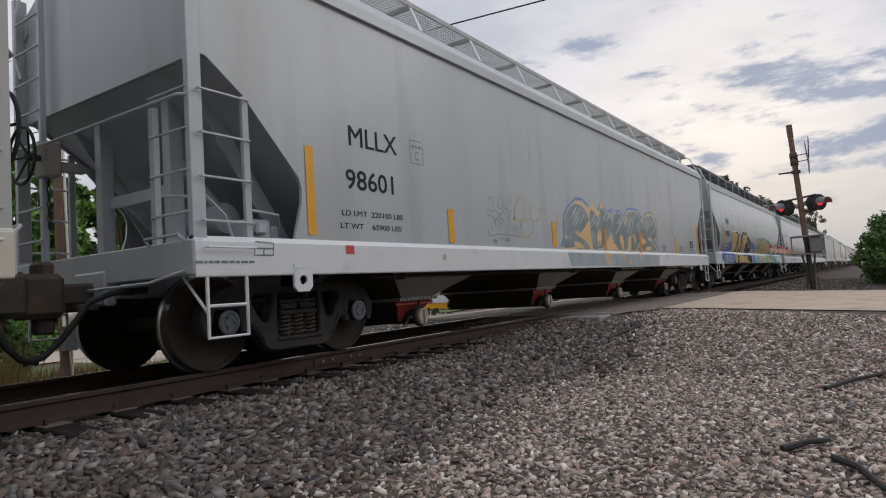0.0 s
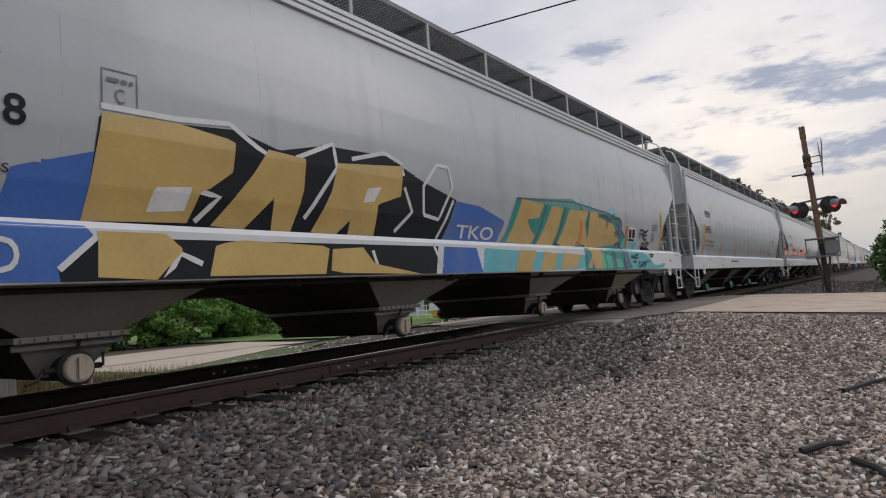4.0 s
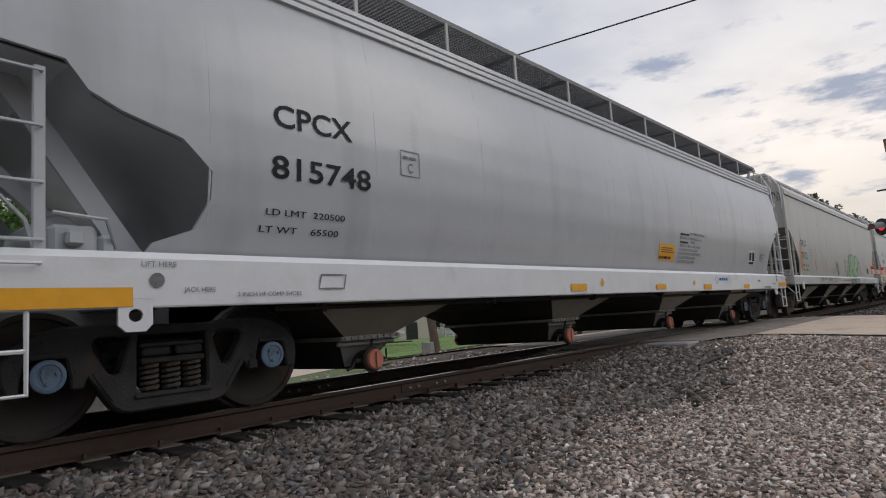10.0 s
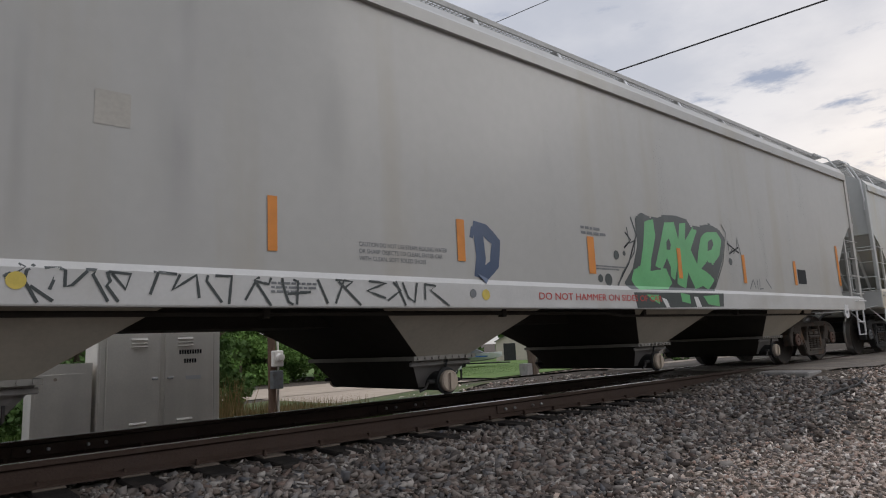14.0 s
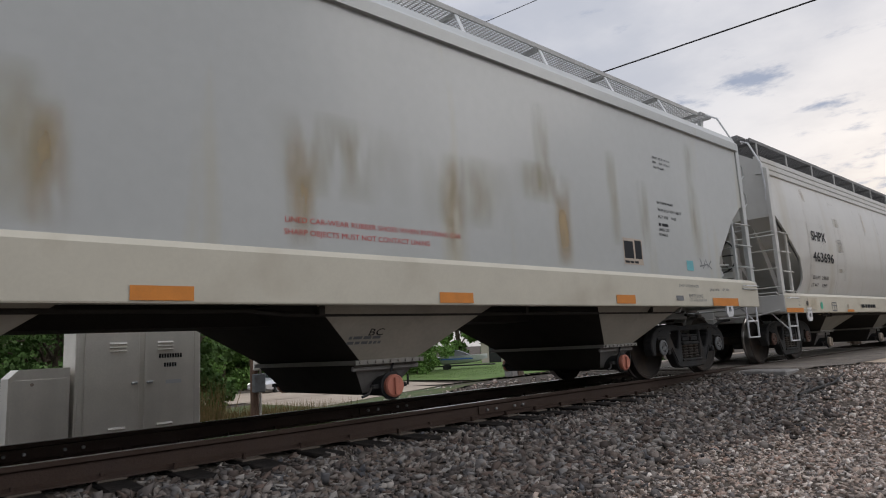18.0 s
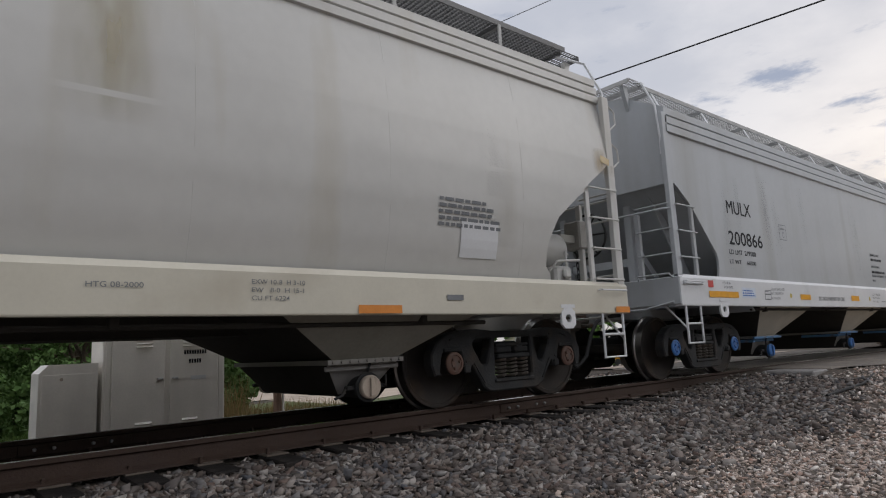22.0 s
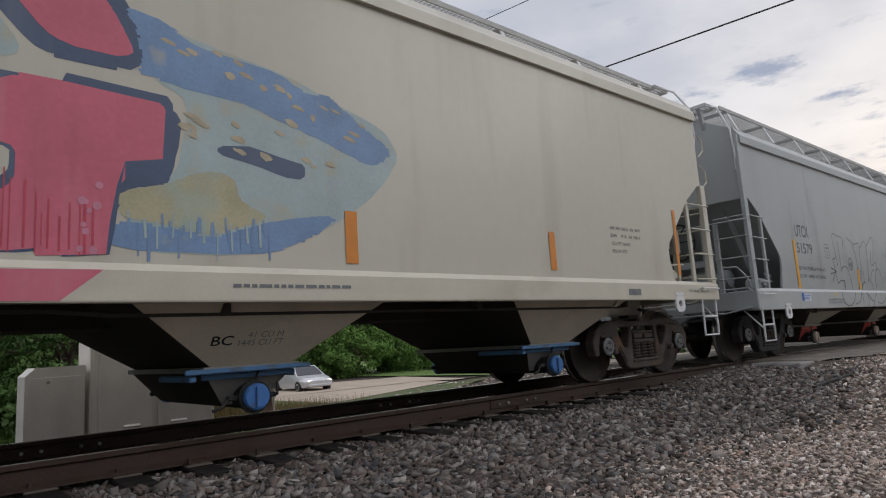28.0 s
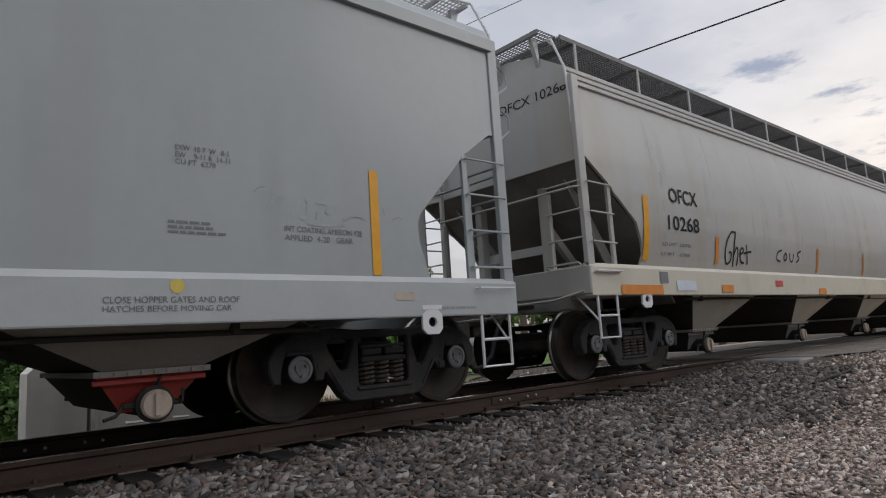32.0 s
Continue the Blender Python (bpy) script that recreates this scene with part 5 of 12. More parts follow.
# ---- paint, letters and marks on the cars ----
for key, c in {"g_orange": (0.70, 0.46, 0.20), "g_blue": (0.10, 0.21, 0.52), "g_slate": (0.13, 0.17, 0.19), "g_pale": (0.37, 0.41, 0.42), "g_tan": (0.45, 0.40, 0.25), "g_doodle": (0.25, 0.26, 0.275), "g_tagline": (0.31, 0.345, 0.355), "g_lime": (0.52, 0.56, 0.34), "g_patch": (0.39, 0.37, 0.33),
               "g_royal": (0.05, 0.14, 0.44), "g_cyan": (0.14, 0.47, 0.53), "g_gold": (0.56, 0.38, 0.13), "g_white": (0.68, 0.68, 0.67), "g_teal": (0.02, 0.27, 0.25), "g_purple": (0.16, 0.13, 0.24),
               "g_green": (0.13, 0.42, 0.17), "g_dark": (0.05, 0.06, 0.06), "g_navy": (0.05, 0.08, 0.15), "g_mint": (0.08, 0.50, 0.34), "g_rust": (0.44, 0.32, 0.13), "g_seam": (0.40, 0.39, 0.37), "g_sand": (0.42, 0.40, 0.26),
               "g_sticker": (0.62, 0.68, 0.76), "g_pink": (0.58, 0.09, 0.14), "g_sky": (0.08, 0.19, 0.42), "g_water": (0.30, 0.42, 0.44), "g_slateblack": (0.05, 0.06, 0.08), "g_ink": (0.06, 0.065, 0.07)}.items():
    M[key] = mat("paint_" + key[2:], c, 0.36, vary=0.16, scale=2.5, dirt=tuple(0.7 * v + 0.1 for v in c), dirt_amount=0.4, dirt_scale=2.0, streak=True, coat=0.3)

M["g_slate"] = mat("paint_slate", (0.165, 0.215, 0.225), 0.36, vary=0.25, scale=3.0, dirt=(0.36, 0.41, 0.42), dirt_amount=0.55, dirt_scale=2.2, coat=0.3)
M["g_brush"] = mat("paint_brush_mark", (0.40, 0.45, 0.46), 0.4, vary=0.25, scale=4.0, dirt=(0.20, 0.25, 0.26), dirt_amount=0.6, dirt_scale=6.0, coat=0.3)
M["g_water"] = mat("paint_water", (0.36, 0.45, 0.46), 0.5, vary=0.14, scale=2.0, dirt=(0.45, 0.39, 0.25), dirt_amount=0.45, dirt_scale=3.5)
M["g_sky"] = mat("paint_sky", (0.17, 0.275, 0.45), 0.5, vary=0.2, scale=3.0, dirt=(0.42, 0.40, 0.32), dirt_amount=0.25, dirt_scale=4.0)
M["g_pink"] = mat("paint_pink", (0.56, 0.125, 0.18), 0.45, vary=0.14, scale=1.6, dirt=(0.58, 0.24, 0.30), dirt_amount=0.62, dirt_scale=3.0, streak=True)
M["g_sand"] = mat("paint_sand", (0.42, 0.39, 0.25), 0.5, vary=0.2, scale=3.0, dirt=(0.30, 0.42, 0.40), dirt_amount=0.7, dirt_scale=2.5)
M["g_pale"] = mat("paint_pale", (0.30, 0.35, 0.37), 0.5, vary=0.2, scale=3.0, dirt=(0.44, 0.47, 0.48), dirt_amount=0.6, dirt_scale=2.0)


def stain_material(name, color, strength):
    """A thin wash that fades out towards the edges of its patch, broken up by run marks."""
    m = bpy.data.materials.new(name)
    m.use_nodes = True
    n, l = m.node_tree.nodes, m.node_tree.links
    b, out = n["Principled BSDF"], n["Material Output"]
    b.inputs["Base Color"].default_value, b.inputs["Roughness"].default_value = color + (1,), 0.6
    co, sep = n.new("ShaderNodeTexCoord"), n.new("ShaderNodeSeparateXYZ")
    l.new(co.outputs["Generated"], sep.inputs[0])

    def calc(kind, a, c, clamp=False):
        x = n.new("ShaderNodeMath")
        x.operation, x.use_clamp = kind, clamp
        for sock, value in zip(x.inputs, (a, c)):
            if isinstance(value, float):
                sock.default_value = value
            else:
                l.new(value, sock)
        return x.outputs[0]
    across = calc("MULTIPLY", calc("MULTIPLY", sep.outputs["X"], calc("SUBTRACT", 1.0, sep.outputs["X"])), 4.0)
    across = calc("POWER", across, 1.8)
    down = calc("MULTIPLY", calc("MULTIPLY", sep.outputs["Z"], calc("SUBTRACT", 1.0, sep.outputs["Z"])), 4.0)
    down = calc("POWER", down, 0.8)
    mp, t = n.new("ShaderNodeMapping"), n.new("ShaderNodeTexNoise")
    mp.inputs["Scale"].default_value = (4.5, 1, 1.1)
    t.inputs["Scale"].default_value, t.inputs["Detail"].default_value = 1.0, 5
    l.new(co.outputs["Object"], mp.inputs[0])
    l.new(mp.outputs[0], t.inputs["Vector"])
    run = n.new("ShaderNodeMapRange")
    run.inputs[1].default_value, run.inputs[2].default_value = 0.32, 0.66
    l.new(t.outputs["Fac"], run.inputs[0])
    f = calc("MULTIPLY", calc("MULTIPLY", across, down), calc("MULTIPLY", run.outputs[0], strength), True)
    clear, mixer = n.new("ShaderNodeBsdfTransparent"), n.new("ShaderNodeMixShader")
    l.new(f, mixer.inputs[0])
    l.new(clear.outputs[0], mixer.inputs[1])
    l.new(b.outputs[0], mixer.inputs[2])
    l.new(mixer.outputs[0], out.inputs[0])
    return m


M["stain_rust"] = stain_material("rust_run", (0.47, 0.33, 0.15), 0.72)
M["stain_ochre"] = stain_material("ochre_wash", (0.48, 0.42, 0.27), 0.5)
M["stain_grime"] = stain_material("grey_grime_run", (0.26, 0.255, 0.245), 0.09)


def plate_mark(side, u, z, w, h):
    """The boxed clearance plate letter."""
    side.stroke([[(u, z), (u + w, z), (u + w, z + h), (u, z + h), (u, z)]], 0.012, "greylet", "plate_mark", 0.005)
    side.text("C", u + 0.36 * w, z + 0.15 * h, 0.38 * h, 0.28 * w, "greylet", 0.0)
    side.bars(u + 0.12 * w, z + 0.68 * h, 0.76 * w, 1, 0.2 * h)


def end_mark(car, L, words, y, z, high, wide):
    """Letters on the leading end wall, read from in front."""
    cu = bpy.data.curves.new("lettering", "FONT")
    cu.body, cu.size = words, 1.0
    tmp = bpy.data.objects.new("lettering", cu)
    scene.collection.objects.link(tmp)
    me = bpy.data.meshes.new_from_object(tmp)
    bpy.data.objects.remove(tmp)
    bpy.data.curves.remove(cu)
    top, right = max(v.co.y for v in me.vertices), max(v.co.x for v in me.vertices)
    for v in me.vertices:
        v.co = (-L / 2 + 0.13 - 0.006, y - v.co.x / right * wide, z + v.co.y / top * high)
    me.materials.clear()
    me.materials.append(M["black"])
    part("lettering", me, None, car)


def end_bars(car, L, y, z, wide, rows, step):
    """Writing too small to read on the leading end wall."""
    s, rnd = Shape(), random.Random(int(L * 100))
    for r in range(rows):
        a = 0.0
        while a < wide * rnd.uniform(0.7, 1.0):
            w = step * rnd.uniform(0.6, 1.8)
            s.box(-L / 2 + 0.124, -L / 2 + 0.1295, y - a - w, y - a, z - r * step, z - r * step + step * 0.55)
            a += w + step * 0.35
    part("small_print", s, M["greylet"], car)


end_mark(car3, 18.07, "PSPX", -0.56, 3.52, 0.11, 0.38)
end_mark(car3, 18.07, "6951", -0.56, 3.36, 0.11, 0.36)
end_mark(car2, 18.5, "CHVX", -0.62, 3.52, 0.10, 0.38)
end_mark(car2, 18.5, "896858", -0.62, 3.37, 0.10, 0.42)
end_mark(car10, 18.83, "UTCX", -0.40, 3.42, 0.10, 0.36)
end_mark(car10, 18.83, "51579", -0.40, 3.27, 0.10, 0.38)
end_mark(car4, 19.36, "CPCX", -0.15, 3.48, 0.15, 0.62)
end_mark(car4, 19.36, "815748", -0.12, 3.26, 0.15, 0.72)
end_mark(car5, 18.8, "GPLX", -1.13, 3.74, 0.12, 0.36)
end_mark(car5, 18.8, "77132", -1.13, 3.58, 0.12, 0.36)
end_bars(car5, 18.8, -0.56, 2.86, 0.42, 5, 0.075)
end_bars(car4, 19.36, -0.30, 2.98, 0.45, 4, 0.06)
end_bars(car9, 18.1, -0.2, 2.98, 0.45, 5, 0.06)
s9.text("BC", 10.67, 0.72, 0.07, 0.17, "black", 0.01)
s9.text("41 CU M", 10.95, 0.77, 0.045, 0.30, "greylet")
s9.text("1445 CU FT", 10.89, 0.71, 0.045, 0.38, "greylet")
s8.text("BC", 11.30, 0.81, 0.04, 0.09, "greylet")
s8.text("1388 CUFT", 11.20, 0.74, 0.04, 0.27, "greylet")
s6.text("AC", 7.24, 0.78, 0.06, 0.16, "black")
s6.bars(7.00, 0.75, 0.40, 2, 0.045)
s6.text("BC", 11.31, 0.78, 0.06, 0.16, "black")
s6.bars(11.11, 0.75, 0.40, 2, 0.045)
end_mark(car7, 18.92, "SHPX", -0.10, 3.62, 0.14, 0.60)
end_mark(car7, 18.92, "463696", -0.05, 3.40, 0.15, 0.75)
end_mark(car9, 18.1, "WFRX", -0.1, 3.70, 0.15, 0.62)
end_mark(car9, 18.1, "883822", -0.1, 3.46, 0.15, 0.75)
end_mark(car11, 18.6, "OFCX 10268", -0.22, 3.66, 0.125, 1.20)
s1.text('MLLX', 1.94, 2.229, 0.217, 0.82, "black", 0.012)
s1.text('98601', 1.86, 1.760, 0.212, 0.80, "black", 0.012)
s1.text('LD LMT  220100 LBS', 1.78, 1.469, 0.059, 1.02, "black", 0.012)
s1.text('LT WT    65900 LBS', 1.75, 1.332, 0.059, 1.01, "black", 0.012)
plate_mark(s1, 3.02, 2.18, 0.26, 0.28)
s1.rect(1.29, 1.40, 1.25, 2.13, "yellow")
s1.rect(3.75, 3.88, 1.23, 1.67, "yellow")
s1.rect(6.94, 7.10, 1.24, 1.67, "yellow")
s1.rect(1.76, 1.89, 1.06, 1.15, "red_let", "painted_mark")
s1.disc(3.56, 1.04, 0.043, "cap_white")
s1.rect(14.98, 15.14, 1.20, 1.66, "yellow")
s1.rect(17.64, 17.79, 1.25, 2.11, "yellow")
s1.rect(9.44, 9.57, 1.22, 1.66, "orange")
s1.rect(11.79, 11.96, 1.19, 1.67, "orange")
s1.bars(13.69, 1.379, 0.37, 4, 0.046, "greylet")
s1.rect(16.63, 17.10, 1.27, 1.63, "sill_white", "placard")
s1.rect(16.65, 16.87, 1.36, 1.60, "g_slateblack", "placard_print")
s1.rect(16.89, 17.08, 1.37, 1.61, "g_slateblack", "placard_print")
s1.rect(16.65, 17.08, 1.29, 1.34, "g_slateblack", "placard_print")
s1.bars(16.55, 1.235, 0.62, 1, 0.040, "greylet")
s1.bars(15.40, 1.375, 0.49, 3, 0.060, "greylet")
s1.bars(0.01, 0.971, 0.66, 1, 0.036, "greylet")
s1.stroke([[(0.62, 1.16), (0.82, 1.15), (0.81, 1.04), (0.60, 1.04), (0.62, 1.16)], [(0.72, 1.16), (0.70, 1.04)], [(0.61, 1.10), (0.81, 1.10)]], 0.015, "greylet")
s1.fill([(7.44, 1.16), (13.22, 1.15), (13.17, 0.87), (7.59, 0.89)], "g_pale", lift=0.003)
s2.text('CHVX', 2.29, 2.386, 0.204, 0.71, "black", 0.012)
s2.text('896858', 2.28, 1.940, 0.201, 0.86, "black", 0.012)
s2.text('LD LMT 220200 LBS', 2.22, 1.627, 0.058, 0.83, "black", 0.012)
s2.text('LT WT    65800 LBS', 2.19, 1.477, 0.057, 0.81, "black", 0.012)
plate_mark(s2, 3.63, 2.17, 0.26, 0.28)
s2.rect(1.90, 2.01, 1.35, 2.26, "yellow")
s2.text('BOKE THSRD', 1.56, 0.979, 0.228, 1.51, "g_white", 0.012)
s2.text('TKO', 8.21, 1.380, 0.173, 0.94, "g_white", 0.012)
s2.rect(12.16, 12.27, 1.37, 1.83, "orange")
s2.stroke([[(15.52, 1.77), (15.55, 1.59)], [(15.52, 1.77), (15.72, 1.80)], [(15.53, 1.67), (15.66, 1.71)], [(15.72, 1.78), (15.72, 1.60)], [(15.72, 1.78), (15.86, 1.77), (15.74, 1.70), (15.84, 1.61)], [(15.97, 1.77), (15.81, 1.73), (15.83, 1.67), (15.77, 1.57), (15.92, 1.60)], [(15.82, 1.66), (15.93, 1.69)], [(16.10, 1.82), (15.94, 1.73), (15.96, 1.67), (15.89, 1.55), (16.03, 1.59)], [(15.95, 1.67), (16.03, 1.69)], [(15.39, 1.70), (15.40, 1.68)], [(15.44, 1.68), (15.45, 1.67)], [(15.38, 1.64), (15.39, 1.62)], [(15.83, 1.52), (15.72, 1.48), (15.75, 1.42), (15.69, 1.32), (15.81, 1.35)], [(15.73, 1.41), (15.81, 1.43)], [(15.87, 1.50), (15.83, 1.33)], [(16.03, 1.53), (15.91, 1.46), (15.92, 1.40), (15.86, 1.33), (15.99, 1.35)], [(16.08, 1.53), (16.02, 1.33)], [(16.08, 1.53), (16.25, 1.51), (16.08, 1.41), (16.26, 1.35)]], 0.04, "black")
s2.stroke([[(15.79, 1.22), (16.00, 1.24), (16.13, 1.22)], [(15.89, 1.17), (16.09, 1.20)], [(14.58, 1.12), (14.62, 1.21), (14.65, 1.16), (14.73, 1.22), (14.70, 1.13)], [(14.72, 1.13), (14.79, 1.21), (14.82, 1.13)], [(14.73, 1.15), (14.82, 1.17)], [(14.95, 1.23), (14.85, 1.18), (14.85, 1.13), (14.92, 1.14), (14.93, 1.17)], [(15.03, 1.23), (14.96, 1.21), (15.04, 1.18), (14.98, 1.13)], [(14.69, 1.06), (14.90, 1.07)], [(15.16, 1.07), (15.05, 1.04), (15.03, 0.96), (15.12, 0.95), (15.15, 1.01)], [(15.19, 1.07), (15.18, 0.98), (15.25, 0.96), (15.30, 1.07)], [(15.30, 0.95), (15.34, 1.07), (15.39, 1.01), (15.44, 1.08), (15.42, 0.96)], [(15.46, 0.94), (15.47, 1.07), (15.55, 1.07), (15.53, 1.01), (15.46, 1.01)]], 0.034, "black")
s2.disc(14.97, 1.08, 0.044, "lemon")
s2.rect(14.63, 14.74, 1.37, 1.82, "orange")
s2.rect(17.05, 17.13, 1.36, 2.27, "yellow")
s2.rect(14.77, 15.21, 1.50, 1.82, "sill_white", "placard")
s2.rect(14.80, 14.97, 1.58, 1.77, "black", "placard_print")
s2.rect(15.01, 15.18, 1.59, 1.78, "black", "placard_print")
s2.rect(14.79, 15.17, 1.52, 1.57, "black", "placard_print")
s2.bars(16.39, 1.915, 0.41, 3, 0.054, "greylet")
s2.bars(16.34, 1.707, 0.26, 5, 0.040, "greylet")
s2.disc(17.44, 1.10, 0.037, "black")
s2.rect(15.58, 15.81, 1.05, 1.10, "cap_grey", "plate")
s3.text('PSPX', 1.98, 2.450, 0.191, 0.75, "black", 0.012)
s3.text('6951', 1.93, 1.965, 0.222, 0.69, "black", 0.012)
s3.text('LD LMT  204500 LBS', 1.93, 1.682, 0.059, 1.14, "black", 0.012)
s3.text('LT WT    65500 LBS', 1.90, 1.563, 0.059, 1.09, "black", 0.012)
plate_mark(s3, 3.79, 2.16, 0.28, 0.26)
s3.rect(1.73, 1.86, 1.33, 2.22, "yellow")
s3.rect(4.11, 4.23, 1.33, 1.75, "yellow")
s3.rect(6.55, 6.69, 1.31, 1.73, "yellow")
s3.rect(9.15, 9.28, 1.33, 1.76, "yellow")
s3.disc(3.25, 1.52, 0.037, "lemon")
s3.rect(11.90, 12.07, 1.35, 1.81, "yellow")
s3.bars(5.09, 1.079, 1.27, 1, 0.073, "black")
s3.bars(1.79, 1.130, 0.47, 1, 0.041, "greylet")
s3.stroke([[(3.59, 1.10), (3.86, 1.11), (3.83, 0.98), (3.56, 0.98), (3.59, 1.10)]], 0.015, "greylet")
s3.text('EXW 10-8', 14.96, 2.572, 0.033, 0.31, "black", 0.012)
s3.text('EW   8-0', 14.96, 2.507, 0.033, 0.30, "black", 0.012)
s3.text('CU FT 5800', 14.96, 2.438, 0.033, 0.39, "black", 0.012)
s3.text('H 13 10', 15.50, 2.590, 0.036, 0.22, "black", 0.012)
s3.text('H 15-1', 15.50, 2.509, 0.036, 0.18, "black", 0.012)
s3.text('PAINT', 14.96, 2.124, 0.046, 0.19, "black", 0.012)
s3.bars(14.95, 2.028, 0.66, 1, 0.092, "black")
s3.text('04-21', 15.15, 2.015, 0.047, 0.21, "black", 0.012)
s3.text('LINING', 14.95, 1.945, 0.041, 0.20, "black", 0.012)
s3.bars(14.95, 1.853, 0.49, 1, 0.087, "black")
s3.text('04-21', 15.14, 1.836, 0.047, 0.21, "black", 0.012)
s3.rect(14.07, 14.18, 1.33, 1.76, "yellow")
s3.rect(16.45, 16.56, 1.34, 2.23, "yellow")
s3.disc(15.03, 1.52, 0.059, "lemon")
s3.bars(14.22, 1.510, 0.53, 3, 0.045, "greylet")
s3.bars(15.88, 1.129, 0.47, 1, 0.040, "greylet")
s3.rect(15.19, 15.40, 1.02, 1.09, "cap_grey", "plate")
s3.bars(13.56, 0.964, 0.06, 1, 0.051, "black")
s4.text('CPCX', 2.34, 2.392, 0.196, 0.87, "black", 0.012)
s4.text('815748', 2.31, 1.945, 0.193, 1.12, "black", 0.012)
s4.text('LD LMT  220500', 2.27, 1.628, 0.054, 0.85, "black", 0.012)
s4.text('LT WT    65500', 2.22, 1.484, 0.054, 0.84, "black", 0.012)
plate_mark(s4, 3.86, 2.16, 0.28, 0.26)
s4.text('EXW 10-8 H 3-10', 17.18, 1.743, 0.056, 0.46, "black", 0.006)
s4.text('EW   8-0 H 15-1', 17.17, 1.675, 0.054, 0.43, "black", 0.006)
s4.text('CU FT 6224', 17.17, 1.600, 0.056, 0.29, "black", 0.006)
s4.text('2 INCH HF COMP SHOES', 17.02, 0.903, 0.046, 0.60, "black", 0.004)
s4.rect(16.45, 16.67, 1.06, 1.11, "greylet")
s4.rect(0.20, 1.14, 0.89, 1.02, "yellow")
s4.rect(7.08, 7.52, 0.93, 1.03, "yellow")
s4.rect(10.05, 10.48, 0.93, 1.02, "yellow")
s4.rect(12.49, 12.92, 0.91, 1.01, "yellow")
s4.rect(15.22, 15.68, 0.92, 1.00, "yellow")
s4.rect(10.57, 11.31, 1.47, 1.77, "yellow", "placard")
s4.bars(10.64, 1.688, 0.63, 3, 0.038, "truck_rust")
s4.bars(10.59, 1.497, 0.68, 1, 0.087, "black")
s4.text('EXTERIOR PAINT', 12.09, 1.997, 0.052, 0.90, "black", 0)
s4.text('APPLIED AT PARAGOULD 06-2016', 11.56, 1.902, 0.049, 1.20, "black", 0)
s4.text('LINING', 12.11, 1.836, 0.052, 0.29, "black", 0)
s4.text('APPLIED AT PARAGOULD 06-2016', 11.54, 1.749, 0.049, 1.19, "black", 0)
s4.text('CAUTION DO NOT USE STEAM.', 11.53, 1.673, 0.048, 1.00, "black", 0)
s4.text('BOILING WATER OR SHARP OBJECTS', 11.52, 1.597, 0.048, 1.25, "black", 0)
s4.text('TO CLEAN. ENTER CAR WITH', 11.51, 1.521, 0.048, 0.94, "black", 0)
s4.text('CLEAN SOFT SOLED SHOES', 11.50, 1.446, 0.048, 0.91, "black", 0)
s4.bars(11.58, 1.976, 0.46, 1, 0.070, "black")
s4.bars(11.56, 1.822, 0.51, 1, 0.070, "black")
s4.fill([(7.97, 1.05), (8.04, 1.12), (8.11, 1.05), (8.04, 0.98)], "yellow", lift=0.006)
s4.fill([(11.87, 1.04), (11.96, 1.10), (12.02, 1.04), (11.94, 0.98)], "yellow", lift=0.006)
s4.bars(13.49, 1.090, 0.79, 1, 0.105, "blue_let")
s4.stroke([[(13.22, 1.10), (13.32, 1.19), (13.41, 1.10), (13.32, 1.02), (13.22, 1.10)]], 0.015, "blue_let")
s4.rect(16.21, 16.73, 1.50, 1.84, "sill_white", "placard")
s4.rect(16.25, 16.44, 1.58, 1.80, "black", "placard_print")
s4.rect(16.49, 16.70, 1.59, 1.81, "black", "placard_print")
s4.rect(16.24, 16.68, 1.51, 1.57, "black", "placard_print")
s4.text("JACK HERE", 1.50, 0.985, 0.036, 0.25, "greylet", 0.004)
s4.text("LIFT HERE", 1.20, 1.165, 0.036, 0.25, "greylet", 0.004)
s4.disc(1.31, 1.07, 0.052, "cap_grey")
s4.text("2 INCH HF COMP SHOES", 1.93, 0.945, 0.034, 0.60, "greylet", 0.004)
s4.stroke([[(2.75, 1.12), (3.03, 1.12), (3.00, 1.00), (2.72, 1.00), (2.75, 1.12)]], 0.015, "greylet")
s4.text('LIFT HERE', 18.20, 1.189, 0.042, 0.25, "black", 0.0)
s4.text('JACK HERE', 17.89, 0.992, 0.033, 0.27, "black", 0.0)
s4.rect(18.47, 19.34, 0.94, 1.04, "yellow")
s4.disc(18.32, 1.11, 0.056, "cap_grey")
s5.text('GPLX', 1.61, 2.222, 0.214, 0.85, "black", 0.012)
s5.text('77132', 1.61, 1.813, 0.215, 0.80, "black", 0.012)
s5.text('LD LMT  221500 LB', 1.50, 1.567, 0.062, 0.96, "black", 0.012)
s5.text('LT WT     64500 LB', 1.47, 1.420, 0.056, 0.97, "black", 0.012)
plate_mark(s5, 3.01, 1.96, 0.26, 0.26)
s5.rect(1.41, 1.57, 1.42, 2.32, "orange")
s5.rect(3.54, 3.65, 1.42, 1.85, "orange")
s5.rect(5.45, 5.53, 1.42, 1.85, "orange")
s5.rect(7.38, 7.48, 1.44, 1.85, "orange")
s5.rect(4.25, 4.47, 2.19, 2.43, "g_patch", "patch")
s5.rect(9.42, 9.55, 1.40, 1.84, "orange")
s5.rect(11.42, 11.52, 1.41, 1.83, "orange")
s5.rect(13.37, 13.47, 1.40, 1.85, "orange")
s5.rect(15.36, 15.47, 1.42, 1.85, "orange")
s5.rect(17.56, 17.67, 1.47, 2.27, "orange")
